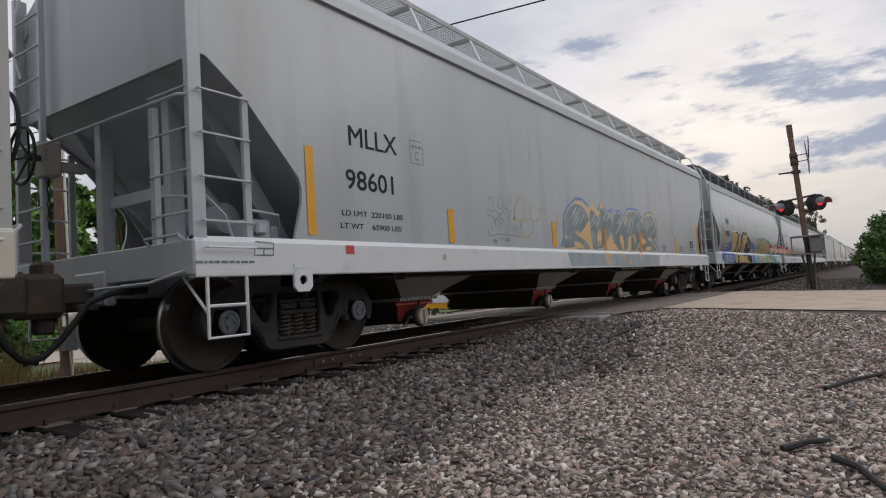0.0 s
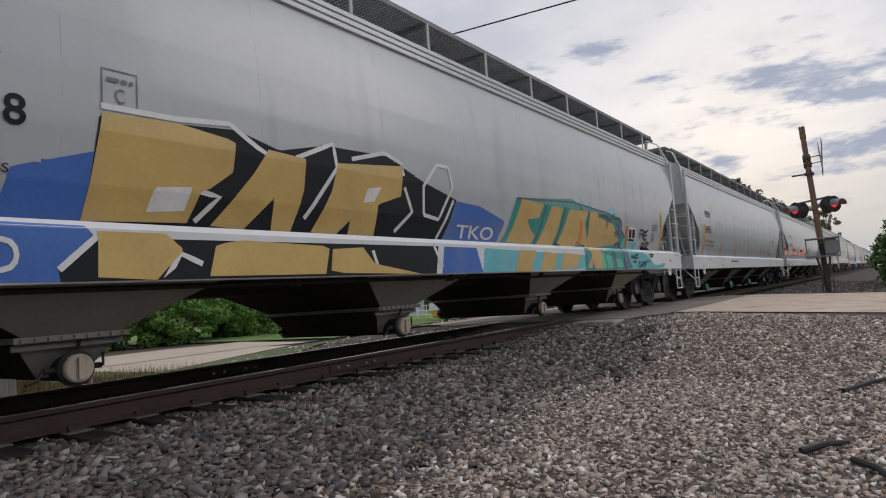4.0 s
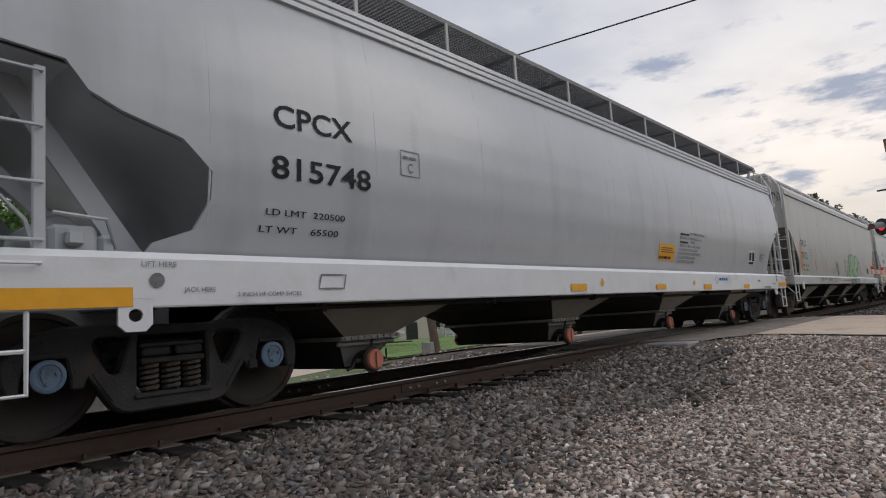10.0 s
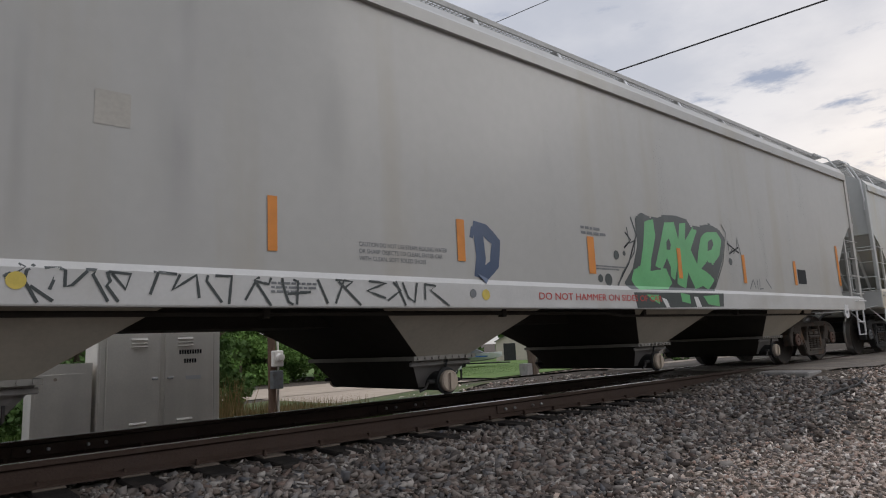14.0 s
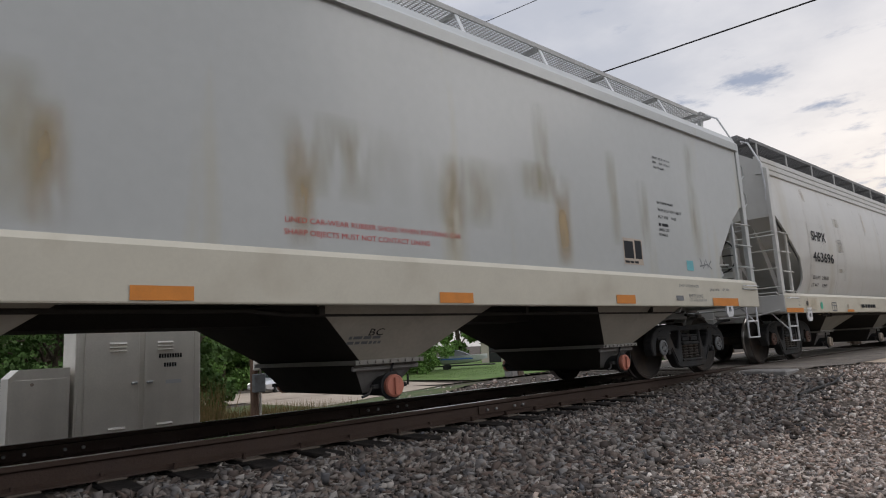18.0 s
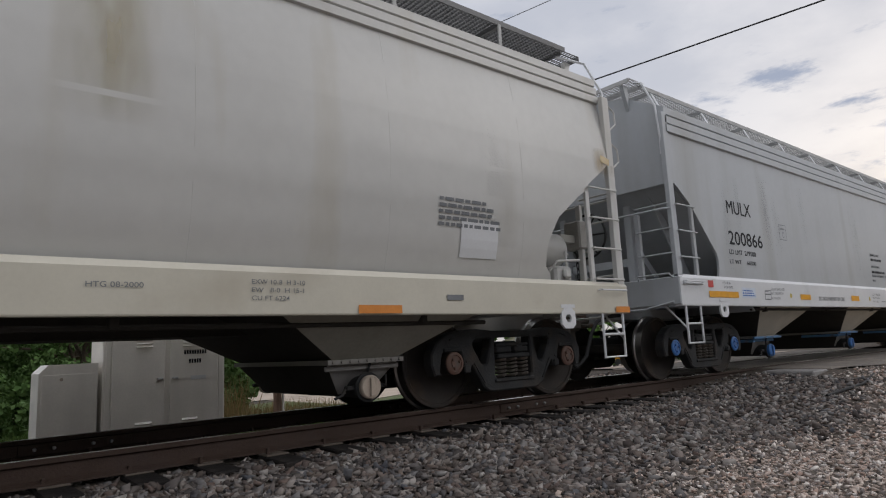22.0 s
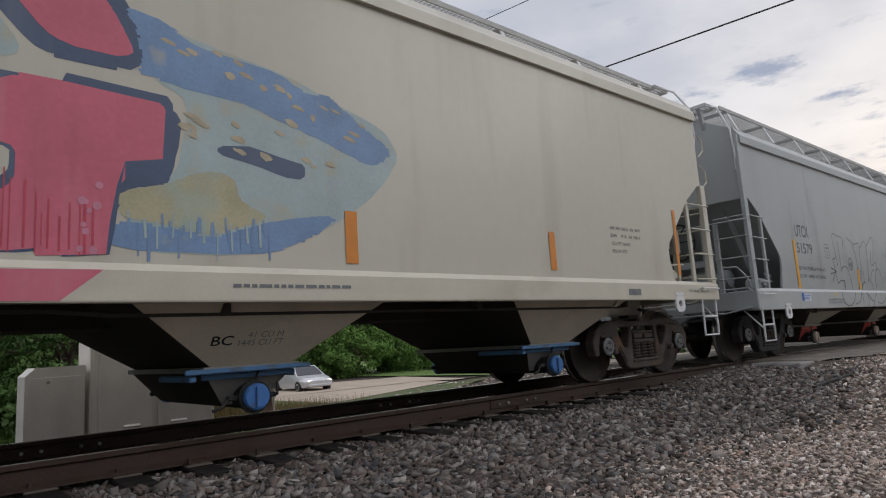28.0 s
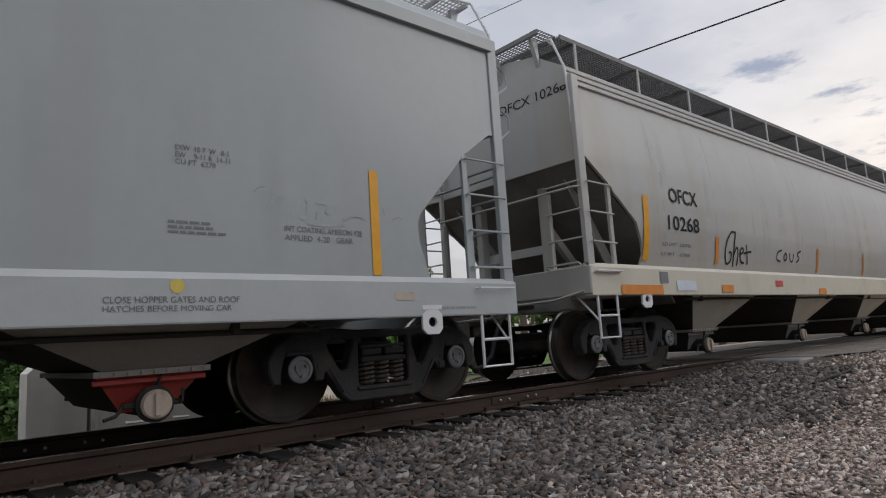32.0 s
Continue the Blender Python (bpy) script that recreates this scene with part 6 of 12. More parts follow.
s5.stroke([[(10.37, 2.16), (10.47, 1.94), (10.25, 1.57), (9.97, 1.28)], [(10.22, 1.95), (10.33, 1.86), (10.17, 1.75)], [(12.94, 2.00), (13.31, 1.87)], [(12.98, 1.84), (13.30, 1.96)]], 0.025, "black")
s5.disc(9.99, 1.65, 0.057, "g_dark")
s5.disc(10.16, 1.68, 0.032, "g_dark")
s5.disc(12.99, 1.72, 0.057, "g_dark")
s5.disc(9.79, 1.34, 0.074, "g_dark")
s5.disc(9.63, 1.35, 0.048, "g_dark")
s5.stroke([[(7.66, 1.81), (7.69, 1.49), (7.65, 1.29)], [(7.60, 1.79), (7.76, 1.77), (7.91, 1.66), (7.87, 1.43), (7.67, 1.28)]], 0.13, "g_navy")
s5.stroke([[(7.60, 1.79), (7.57, 1.68)]], 0.05, "g_navy")
s5.text('DO NOT HAMMER ON SIDES OF CAR', 8.47, 1.084, 0.074, 2.39, "red_let", 0.01)
s5.disc(7.69, 1.12, 0.053, "lemon")
s5.disc(7.52, 1.13, 0.042, "cap_grey")
for k, words in enumerate(("CAUTION DO NOT USE STEAM, BOILING WATER", "OR SHARP OBJECTS TO CLEAN, ENTER CAR", "WITH CLEAN, SOFT SOLED SHOES")):
    s5.text(words, 6.27, 1.512 - 0.061 * k, 0.038, (0.98, 0.92, 0.72)[k], "greylet")
s5.bars(9.32, 1.925, 0.49, 2, 0.060, "greylet")
s5.bars(9.56, 1.490, 0.59, 2, 0.033, "greylet")
s5.rect(15.52, 15.90, 1.45, 1.71, "black", "placard")
s5.stroke([[(13.56, 1.31), (13.70, 1.47), (13.77, 1.32)], [(13.84, 1.47), (13.84, 1.32)], [(13.94, 1.48), (13.91, 1.32), (14.05, 1.33)], [(14.17, 1.49), (14.35, 1.34)]], 0.02, "greylet")
s6.text('CEFX', 2.03, 2.536, 0.193, 0.61, "black", 0.012)
s6.text('54005', 2.02, 2.116, 0.209, 0.82, "black", 0.012)
s6.text('LD LMT 219700', 2.01, 1.832, 0.075, 0.73, "black", 0.012)
s6.text('LT  WT   66300', 2.00, 1.690, 0.066, 0.72, "black", 0.012)
plate_mark(s6, 3.62, 2.34, 0.20, 0.26)
s6.text('PULL HERE', 1.00, 1.298, 0.038, 0.27, "greylet", 0.0)
s6.text('LIFT HERE', 1.02, 1.255, 0.034, 0.24, "greylet", 0.0)
s6.text('JACK HERE', 1.37, 1.258, 0.036, 0.27, "greylet", 0.0)
s6.text('2 INCH HF COMP SHOES', 1.97, 1.302, 0.032, 0.59, "greylet", 0.0)
s6.stroke([[(1.70, 1.31), (1.91, 1.31), (1.91, 1.18), (1.71, 1.18), (1.70, 1.31)], [(1.81, 1.31), (1.81, 1.18)], [(1.71, 1.26), (1.91, 1.26)]], 0.02, "greylet")
s6.rect(0.95, 1.58, 1.07, 1.17, "orange")
s6.rect(3.72, 4.16, 1.07, 1.16, "orange")
s6.rect(6.57, 7.01, 1.06, 1.15, "orange")
s6.rect(9.16, 9.58, 1.05, 1.15, "orange")
s6.rect(11.87, 12.31, 1.05, 1.15, "orange")
s6.disc(2.19, 1.21, 0.069, "g_mint")
s6.text('LINED CAR-WEAR RUBBER SHOES WHEN ENTERING CAR', 10.31, 1.691, 0.046, 1.92, "red_let", 0.0)
s6.text('SHARP OBJECTS MUST NOT CONTACT LINING', 10.30, 1.590, 0.046, 1.52, "red_let", 0.0)
s6.stroke([[(7.53, 1.64), (7.77, 1.65), (7.76, 1.56), (7.52, 1.55), (7.53, 1.64)]], 0.01, "greylet")
s6.text('EXW  10-8   H  6-5', 16.12, 3.160, 0.034, 0.48, "black", 0.012)
s6.text('EW     8-8   H 15-1', 16.12, 3.089, 0.034, 0.47, "black", 0.012)
s6.text('CU FT 6241', 16.12, 3.017, 0.034, 0.30, "black", 0.012)
s6.text('EXTERIOR PAINT', 16.12, 2.491, 0.037, 0.45, "black", 0.012)
s6.text('W-H #12-11571-30CIT', 16.12, 2.384, 0.041, 0.68, "black", 0.012)
s6.text('PLT 192    9-05', 16.12, 2.283, 0.041, 0.50, "black", 0.012)
s6.bars(16.11, 2.169, 0.36, 1, 0.077, "black")
s6.text('LINED 2-07', 16.10, 2.098, 0.041, 0.29, "black", 0.012)
s6.text('BY NRCR', 16.10, 2.027, 0.036, 0.23, "black", 0.012)
s6.rect(15.14, 15.60, 1.58, 1.93, "cap_white", "placard")
s6.rect(15.16, 15.38, 1.66, 1.89, "black", "placard_print")
s6.rect(15.42, 15.58, 1.66, 1.91, "black", "placard_print")
s6.bars(15.16, 1.598, 0.41, 1, 0.053, "black")
s6.rect(16.79, 16.99, 1.56, 1.71, "g_cyan", "patch")
s6.stroke([[(17.21, 1.76), (17.30, 1.61), (17.40, 1.76), (17.45, 1.63), (17.57, 1.74)], [(17.19, 1.64), (17.45, 1.68), (17.58, 1.61)]], 0.02, "greylet")
s6.text('EMPTY LOAD', 16.68, 1.159, 0.046, 0.42, "greylet", 0.0)
s6.text('1/2" ADJ. BLOCK', 16.68, 1.104, 0.041, 0.53, "greylet", 0.0)
s6.text('2 INCH HF COMP SHOES', 16.41, 1.307, 0.036, 0.60, "greylet", 0.0)
s6.text('JACK HERE', 17.34, 1.267, 0.035, 0.32, "greylet", 0.0)
s6.text('LIFT HERE', 17.76, 1.270, 0.037, 0.24, "greylet", 0.0)
s6.rect(14.81, 15.24, 1.06, 1.17, "orange")
s6.rect(17.39, 18.27, 1.04, 1.16, "orange")
s6.rect(16.30, 16.51, 1.11, 1.18, "cap_grey", "plate")
s7.text('SHPX', 1.88, 2.402, 0.197, 0.85, "black", 0.02)
s7.text('463696', 1.86, 1.971, 0.198, 1.24, "black", 0.02)
s7.text('LD LMT   218500', 1.86, 1.605, 0.074, 0.91, "black", 0.012)
s7.text('LT WT      67500', 1.85, 1.457, 0.066, 0.90, "black", 0.012)
plate_mark(s7, 3.48, 2.24, 0.25, 0.27)
s7.disc(1.86, 1.06, 0.074, "g_mint")
s7.disc(3.51, 1.05, 0.048, "cap_white")
s7.rect(3.41, 3.86, 0.93, 0.98, "orange")
s7.rect(7.31, 7.75, 0.93, 0.99, "orange")
s7.rect(11.05, 11.45, 0.93, 0.99, "orange")
s7.bars(4.43, 1.021, 1.07, 1, 0.137, "black")
for k, (words, indent, wide) in enumerate((("NOTE-CAR HAS FOUR COMPARTMENTS", 0.0, 0.86), ("EQUIPPED WITH 5034 PNEUMATIC OUTLETS", 0.20, 1.02), ("CAUTION REMOVE BOTH CAPS BEFORE OPERATING OUTLETS", 0.0, 1.45))):
    s7.text(words, 8.66 + indent, 1.122 - 0.066 * k, 0.040, wide, "greylet", 0.004)
s7.stroke([[(2.47, 1.12), (2.74, 1.12), (2.74, 0.96), (2.47, 0.96), (2.47, 1.12)], [(2.60, 1.12), (2.60, 0.96)], [(2.47, 1.07), (2.74, 1.06)]], 0.025, "greylet")
s7.stroke([[(5.41, 0.98), (5.43, 0.87)], [(2.25, 0.94), (2.24, 0.88)], [(5.77, 3.32), (5.74, 3.15), (5.76, 2.88)]], 0.03, "g_rust")
s7.stroke([[(1.73, 3.01), (1.74, 2.22), (1.73, 1.41)], [(3.41, 2.79), (3.34, 2.07), (3.29, 1.32)]], 0.014, "g_seam")
s7.rect(0.01, 0.83, 0.93, 1.01, "orange")
s7.rect(16.32, 16.82, 1.48, 1.83, "sill_white", "placard")
s7.bars(16.03, 2.005, 0.82, 5, 0.060, "greylet")
s7.rect(18.63, 18.91, 0.93, 1.00, "orange")
s7.stroke([[(18.63, 2.81), (18.72, 2.80), (18.80, 2.78)]], 0.09, "g_rust")
s7.rect(15.08, 15.52, 0.93, 1.00, "orange")
s7.text('EXW 10-8  H 3-10', 14.17, 1.150, 0.034, 0.43, "greylet", 0.004)
s7.text('EW   8-0  H 15-1', 14.17, 1.090, 0.034, 0.42, "greylet", 0.004)
s7.text('CU FT 6224', 14.17, 1.030, 0.034, 0.30, "greylet", 0.004)
s7.text('HTG 08-2000', 13.09, 1.105, 0.036, 0.34, "greylet", 0.004)
s7.rect(16.04, 16.24, 1.05, 1.10, "cap_grey", "plate")
s7.text('VX', 0.63, 1.112, 0.036, 0.06, "greylet", 0)
s7.text('VENT', 0.63, 1.051, 0.032, 0.12, "greylet", 0)
s7.text('VALVE', 0.63, 0.987, 0.032, 0.14, "greylet", 0)
s7.text('2 INCH HF COMP SHOES', 0.86, 0.956, 0.029, 0.61, "greylet", 0)
s7.disc(1.08, 1.10, 0.053, "hose")
s8.text('MULX', 1.67, 2.451, 0.209, 0.80, "black", 0.012)
s8.text('200866', 1.63, 1.967, 0.213, 1.15, "black", 0.012)
s8.text('LD LMT  219500', 1.60, 1.812, 0.073, 0.88, "black", 0.012)
s8.text('LT WT     66500', 1.58, 1.666, 0.062, 0.87, "black", 0.012)
plate_mark(s8, 3.50, 2.17, 0.27, 0.26)
s8.rect(0.76, 0.91, 1.28, 1.38, "red_let", "placard")
s8.rect(0.76, 1.64, 1.14, 1.23, "yellow")
s8.text('LIFT AND', 1.19, 1.339, 0.034, 0.24, "greylet", 0.0)
s8.text('JACK HERE', 1.20, 1.277, 0.034, 0.29, "greylet", 0.0)
s8.rect(1.76, 2.22, 1.14, 1.30, "g_sticker", "sticker")
s8.bars(1.79, 1.243, 0.40, 3, 0.037, "blue_let")
s8.text('SECURE GATES AND', 2.79, 1.278, 0.040, 0.51, "greylet", 0.0)
s8.text('HATCHES BEFORE', 2.78, 1.210, 0.040, 0.46, "greylet", 0.0)
s8.text('MOVING CAR', 2.78, 1.131, 0.039, 0.33, "greylet", 0.0)
s8.disc(3.53, 1.20, 0.042, "lemon")
s8.rect(3.92, 4.36, 1.14, 1.23, "yellow")
s8.rect(6.38, 6.82, 1.14, 1.24, "yellow")
s8.text('DO NOT HAMMER ON CAR', 4.74, 1.131, 0.074, 1.27, "greylet", 0.01)
s8.stroke([[(2.55, 1.26), (2.77, 1.27), (2.75, 1.13), (2.54, 1.13), (2.55, 1.26)], [(2.54, 1.21), (2.76, 1.21)]], 0.02, "greylet")
s8.text('EXTERIOR PAINT', 8.03, 2.131, 0.052, 0.56, "black", 0.012)
s8.bars(8.03, 2.029, 0.68, 1, 0.085, "black")
s8.text('INTERIOR LINING', 8.01, 1.875, 0.047, 0.54, "black", 0.012)
s8.bars(8.00, 1.759, 1.07, 1, 0.092, "black")
s8.text('APPLIED TO INTERIOR OF  CAR', 7.98, 1.675, 0.050, 0.99, "black", 0.012)
s8.text('09-20', 7.97, 1.573, 0.045, 0.19, "black", 0.012)
s8.rect(9.21, 9.49, 1.53, 1.74, "g_sticker", "placard")
s8.disc(7.46, 1.19, 0.045, "lemon")
s8.text('SECURE GATES AND', 7.66, 1.264, 0.043, 0.50, "greylet", 0.0)
s8.text('HATCHES BEFORE', 7.66, 1.196, 0.038, 0.45, "greylet", 0.0)
s8.text('MOVING CAR', 7.66, 1.120, 0.038, 0.32, "greylet", 0.0)
s8.rect(9.15, 9.60, 1.13, 1.23, "yellow")
s8.bars(8.20, 1.130, 0.37, 1, 0.032, "greylet")
s8.bars(10.65, 1.255, 0.50, 3, 0.056, "greylet")
s8.rect(11.90, 12.34, 1.14, 1.23, "yellow")
s8.text('DO NOT HAMMER ON CAR', 12.55, 1.123, 0.070, 1.28, "greylet", 0.01)
s8.rect(14.39, 14.81, 1.15, 1.24, "yellow")
s8.text('50% EMPTY LOAD', 14.24, 2.178, 0.049, 0.59, "black", 0.012)
s8.text('EL-60i (ADJ. SCREW 6 TURNS) NO ADJ. BLOCK SEE NYS-114', 14.23, 2.071, 0.053, 1.96, "black", 0.012)
s8.text('ELX AND ENX 1/4" ADJ. BLOCK', 14.22, 1.973, 0.048, 0.99, "black", 0.012)
s8.text('CONDITIONALLY APPROVED CONTROL VALVE', 14.74, 1.692, 0.034, 1.19, "greylet", 0.005)
s8.text('IF DEFECTIVE, SEE AAR FM. RULE 4', 14.79, 1.608, 0.038, 0.97, "greylet", 0.005)
s8.bars(16.55, 2.116, 0.67, 3, 0.068, "greylet")
s8.disc(15.23, 1.22, 0.048, "lemon")
s8.bars(15.42, 1.278, 0.50, 3, 0.063, "greylet")
s8.rect(16.46, 16.78, 1.15, 1.22, "black", "plate")
s8.rect(16.85, 17.08, 1.15, 1.22, "cap_grey", "plate")
s8.rect(17.11, 17.98, 1.15, 1.24, "yellow")
s8.rect(17.84, 17.98, 1.29, 1.39, "red_let", "placard")
s8.text('LIFT AND', 17.25, 1.347, 0.033, 0.24, "greylet", 0.0)
s8.text('JACK HERE', 17.25, 1.286, 0.033, 0.29, "greylet", 0.0)
s9.text('WFRX', 1.70, 2.295, 0.227, 0.82, "greylet", 0.012)
s9.text('883822', 1.67, 1.864, 0.204, 1.02, "greylet", 0.012)
s9.rect(1.20, 1.31, 1.39, 2.04, "orange")
s9.fill([(6.08, 2.67), (6.31, 2.69), (6.27, 2.49), (6.11, 2.04)], "g_navy", lift=0.0045)
s9.fill([(7.06, 2.65), (7.45, 2.65), (7.61, 2.65), (7.73, 2.64), (7.78, 2.63), (7.79, 2.60), (7.77, 2.58), (7.68, 2.56), (7.57, 2.55), (7.26, 2.52), (7.15, 2.49), (7.09, 2.44), (7.08, 2.38), (7.13, 2.23), (7.15, 2.16), (7.18, 2.05), (7.20, 1.95), (7.26, 1.72), (7.28, 1.63), (7.29, 1.54), (7.30, 1.49), (7.31, 1.40), (7.31, 1.37), (7.30, 1.34), (7.29, 1.33), (7.24, 1.33), (7.21, 1.37), (7.15, 1.53), (7.09, 1.72), (6.92, 2.26), (6.89, 2.45), (6.94, 2.60)], "g_navy", lift=0.0045)
s9.fill([(7.89, 1.48), (7.84, 1.73), (7.82, 1.83), (7.80, 1.96), (7.80, 2.05), (7.80, 2.26), (7.80, 2.35), (7.81, 2.47), (7.83, 2.56), (7.88, 2.79), (7.90, 2.88), (7.93, 2.98), (7.95, 3.04), (8.02, 3.17), (8.05, 3.22), (8.11, 3.28), (8.17, 3.32), (8.33, 3.41), (8.41, 3.45), (8.52, 3.49), (8.63, 3.52), (8.91, 3.57), (9.03, 3.58), (9.18, 3.59), (9.29, 3.57), (9.54, 3.52), (9.64, 3.48), (9.75, 3.41), (9.82, 3.34), (9.94, 3.15), (9.99, 3.07), (10.03, 2.97), (10.05, 2.89), (10.07, 2.74), (10.05, 2.68), (9.98, 2.63), (9.89, 2.62), (9.63, 2.61), (9.53, 2.62), (9.42, 2.66), (9.35, 2.72), (9.21, 2.87), (9.15, 2.92), (9.08, 2.95), (9.03, 2.94), (8.91, 2.88), (8.86, 2.85), (8.81, 2.79), (8.79, 2.73), (8.73, 2.58), (8.71, 2.51), (8.71, 2.41), (8.72, 2.32), (8.76, 2.12), (8.78, 2.04), (8.82, 1.95), (8.86, 1.89), (8.97, 1.78), (9.01, 1.74), (9.07, 1.72), (9.12, 1.72), (9.23, 1.76), (9.27, 1.79), (9.30, 1.82), (9.31, 1.86), (9.31, 1.95), (9.31, 1.97), (9.27, 1.98), (9.23, 1.96), (9.11, 1.89), (9.07, 1.89), (9.04, 1.94), (9.03, 2.03), (9.04, 2.29), (9.09, 2.38), (9.22, 2.46), (9.40, 2.47), (9.93, 2.46), (10.13, 2.45), (10.29, 2.39), (10.33, 2.32), (10.31, 2.13), (10.29, 2.06), (10.28, 1.99), (10.27, 1.95), (10.24, 1.87), (10.23, 1.84), (10.19, 1.82), (10.16, 1.82), (10.07, 1.82), (10.03, 1.80), (9.98, 1.74), (9.93, 1.67), (9.83, 1.47), (9.72, 1.39), (9.44, 1.33), (9.13, 1.31), (8.39, 1.30), (8.15, 1.32), (7.96, 1.39)], "g_navy", lift=0.0045)
s9.fill([(6.17, 2.24), (6.26, 2.51), (6.28, 2.61), (6.28, 2.70), (6.25, 2.72), (6.15, 2.73), (6.11, 2.75), (6.09, 2.79), (6.08, 2.85), (6.07, 3.00), (6.08, 3.06), (6.12, 3.12), (6.17, 3.15), (6.32, 3.20), (6.39, 3.23), (6.51, 3.26), (6.61, 3.29), (6.87, 3.35), (6.99, 3.37), (7.15, 3.41), (7.27, 3.43), (7.55, 3.50), (7.66, 3.49), (7.75, 3.41), (7.77, 3.28), (7.76, 2.93), (7.72, 2.80), (7.60, 2.70), (7.46, 2.68), (7.09, 2.68), (6.97, 2.66), (6.90, 2.58), (6.91, 2.48), (7.02, 2.19), (7.06, 2.07), (7.11, 1.91), (7.15, 1.79), (7.23, 1.53), (7.21, 1.43), (7.08, 1.35), (6.90, 1.32), (6.44, 1.31), (6.28, 1.33), (6.17, 1.41), (6.13, 1.52), (6.12, 1.83), (6.12, 1.96), (6.14, 2.12)], "g_pink", lift=0.007)
s9.fill([(8.08, 1.48), (8.03, 1.71), (8.01, 1.82), (7.99, 1.95), (7.99, 2.06), (7.99, 2.31), (7.99, 2.42), (8.01, 2.55), (8.04, 2.65), (8.11, 2.87), (8.14, 2.97), (8.20, 3.07), (8.24, 3.14), (8.36, 3.27), (8.42, 3.33), (8.51, 3.38), (8.61, 3.41), (8.86, 3.47), (8.97, 3.49), (9.10, 3.49), (9.21, 3.47), (9.44, 3.41), (9.53, 3.37), (9.64, 3.31), (9.70, 3.25), (9.83, 3.10), (9.88, 3.03), (9.92, 2.96), (9.95, 2.90), (10.00, 2.80), (10.00, 2.76), (9.95, 2.72), (9.88, 2.71), (9.68, 2.71), (9.59, 2.72), (9.50, 2.76), (9.44, 2.81), (9.31, 2.96), (9.25, 3.01), (9.17, 3.04), (9.10, 3.03), (8.94, 3.00), (8.88, 2.97), (8.81, 2.90), (8.77, 2.82), (8.69, 2.61), (8.67, 2.52), (8.65, 2.40), (8.66, 2.30), (8.70, 2.08), (8.72, 1.99), (8.76, 1.90), (8.81, 1.84), (8.93, 1.72), (8.98, 1.69), (9.05, 1.66), (9.10, 1.66), (9.24, 1.69), (9.28, 1.71), (9.32, 1.75), (9.34, 1.80), (9.34, 1.91), (9.34, 1.95), (9.32, 1.98), (9.30, 2.00), (9.22, 2.01), (9.20, 2.03), (9.18, 2.08), (9.18, 2.15), (9.19, 2.33), (9.22, 2.39), (9.34, 2.45), (9.48, 2.46), (9.91, 2.46), (10.08, 2.44), (10.21, 2.39), (10.24, 2.32), (10.22, 2.15), (10.21, 2.08), (10.18, 2.02), (10.14, 1.99), (10.05, 1.96), (10.01, 1.92), (9.95, 1.84), (9.90, 1.75), (9.79, 1.50), (9.69, 1.42), (9.45, 1.35), (9.18, 1.32), (8.53, 1.31), (8.32, 1.33), (8.14, 1.39)], "g_pink", lift=0.007)
s9.fill([(6.45, 1.25), (6.93, 1.26), (7.13, 1.26), (7.30, 1.25), (7.35, 1.23), (7.38, 1.19), (7.39, 1.16), (7.39, 1.14), (7.39, 1.11), (7.37, 1.07), (7.32, 1.05), (7.15, 1.03), (6.95, 1.03), (6.46, 1.03), (6.30, 1.04), (6.18, 1.06), (6.15, 1.10), (6.14, 1.19), (6.17, 1.22), (6.29, 1.24)], "g_pink", lift=0.005)
s9.fill([(8.12, 1.22), (9.83, 1.23), (9.59, 1.03), (8.39, 1.03)], "g_pink", lift=0.005)
s9.fill([(8.07, 1.24), (8.20, 1.23), (8.50, 1.03), (8.29, 1.03)], "g_sky", lift=0.006)
s9.fill([(7.24, 2.49), (7.54, 2.52), (7.66, 2.51), (7.76, 2.44), (7.79, 2.35), (7.79, 2.09), (7.79, 1.98), (7.81, 1.85), (7.83, 1.75), (7.89, 1.54), (7.89, 1.46), (7.83, 1.40), (7.74, 1.38), (7.48, 1.38), (7.39, 1.38), (7.32, 1.40), (7.30, 1.43), (7.29, 1.50), (7.29, 1.55), (7.27, 1.63), (7.25, 1.72), (7.20, 1.95), (7.18, 2.05), (7.15, 2.15), (7.13, 2.22), (7.07, 2.37), (7.07, 2.42), (7.13, 2.47)], "g_water", lift=0.0035)
s9.fill([(8.91, 2.85), (9.02, 2.91), (9.08, 2.92), (9.14, 2.90), (9.19, 2.85), (9.31, 2.70), (9.34, 2.64), (9.33, 2.59), (9.30, 2.56), (9.17, 2.52), (9.13, 2.48), (9.09, 2.39), (9.07, 2.29), (9.04, 2.03), (9.02, 1.94), (8.99, 1.89), (8.95, 1.89), (8.86, 1.94), (8.82, 1.97), (8.78, 2.04), (8.77, 2.11), (8.74, 2.29), (8.73, 2.37), (8.74, 2.47), (8.75, 2.54), (8.79, 2.69), (8.82, 2.76), (8.86, 2.82)], "g_water", lift=0.0038)
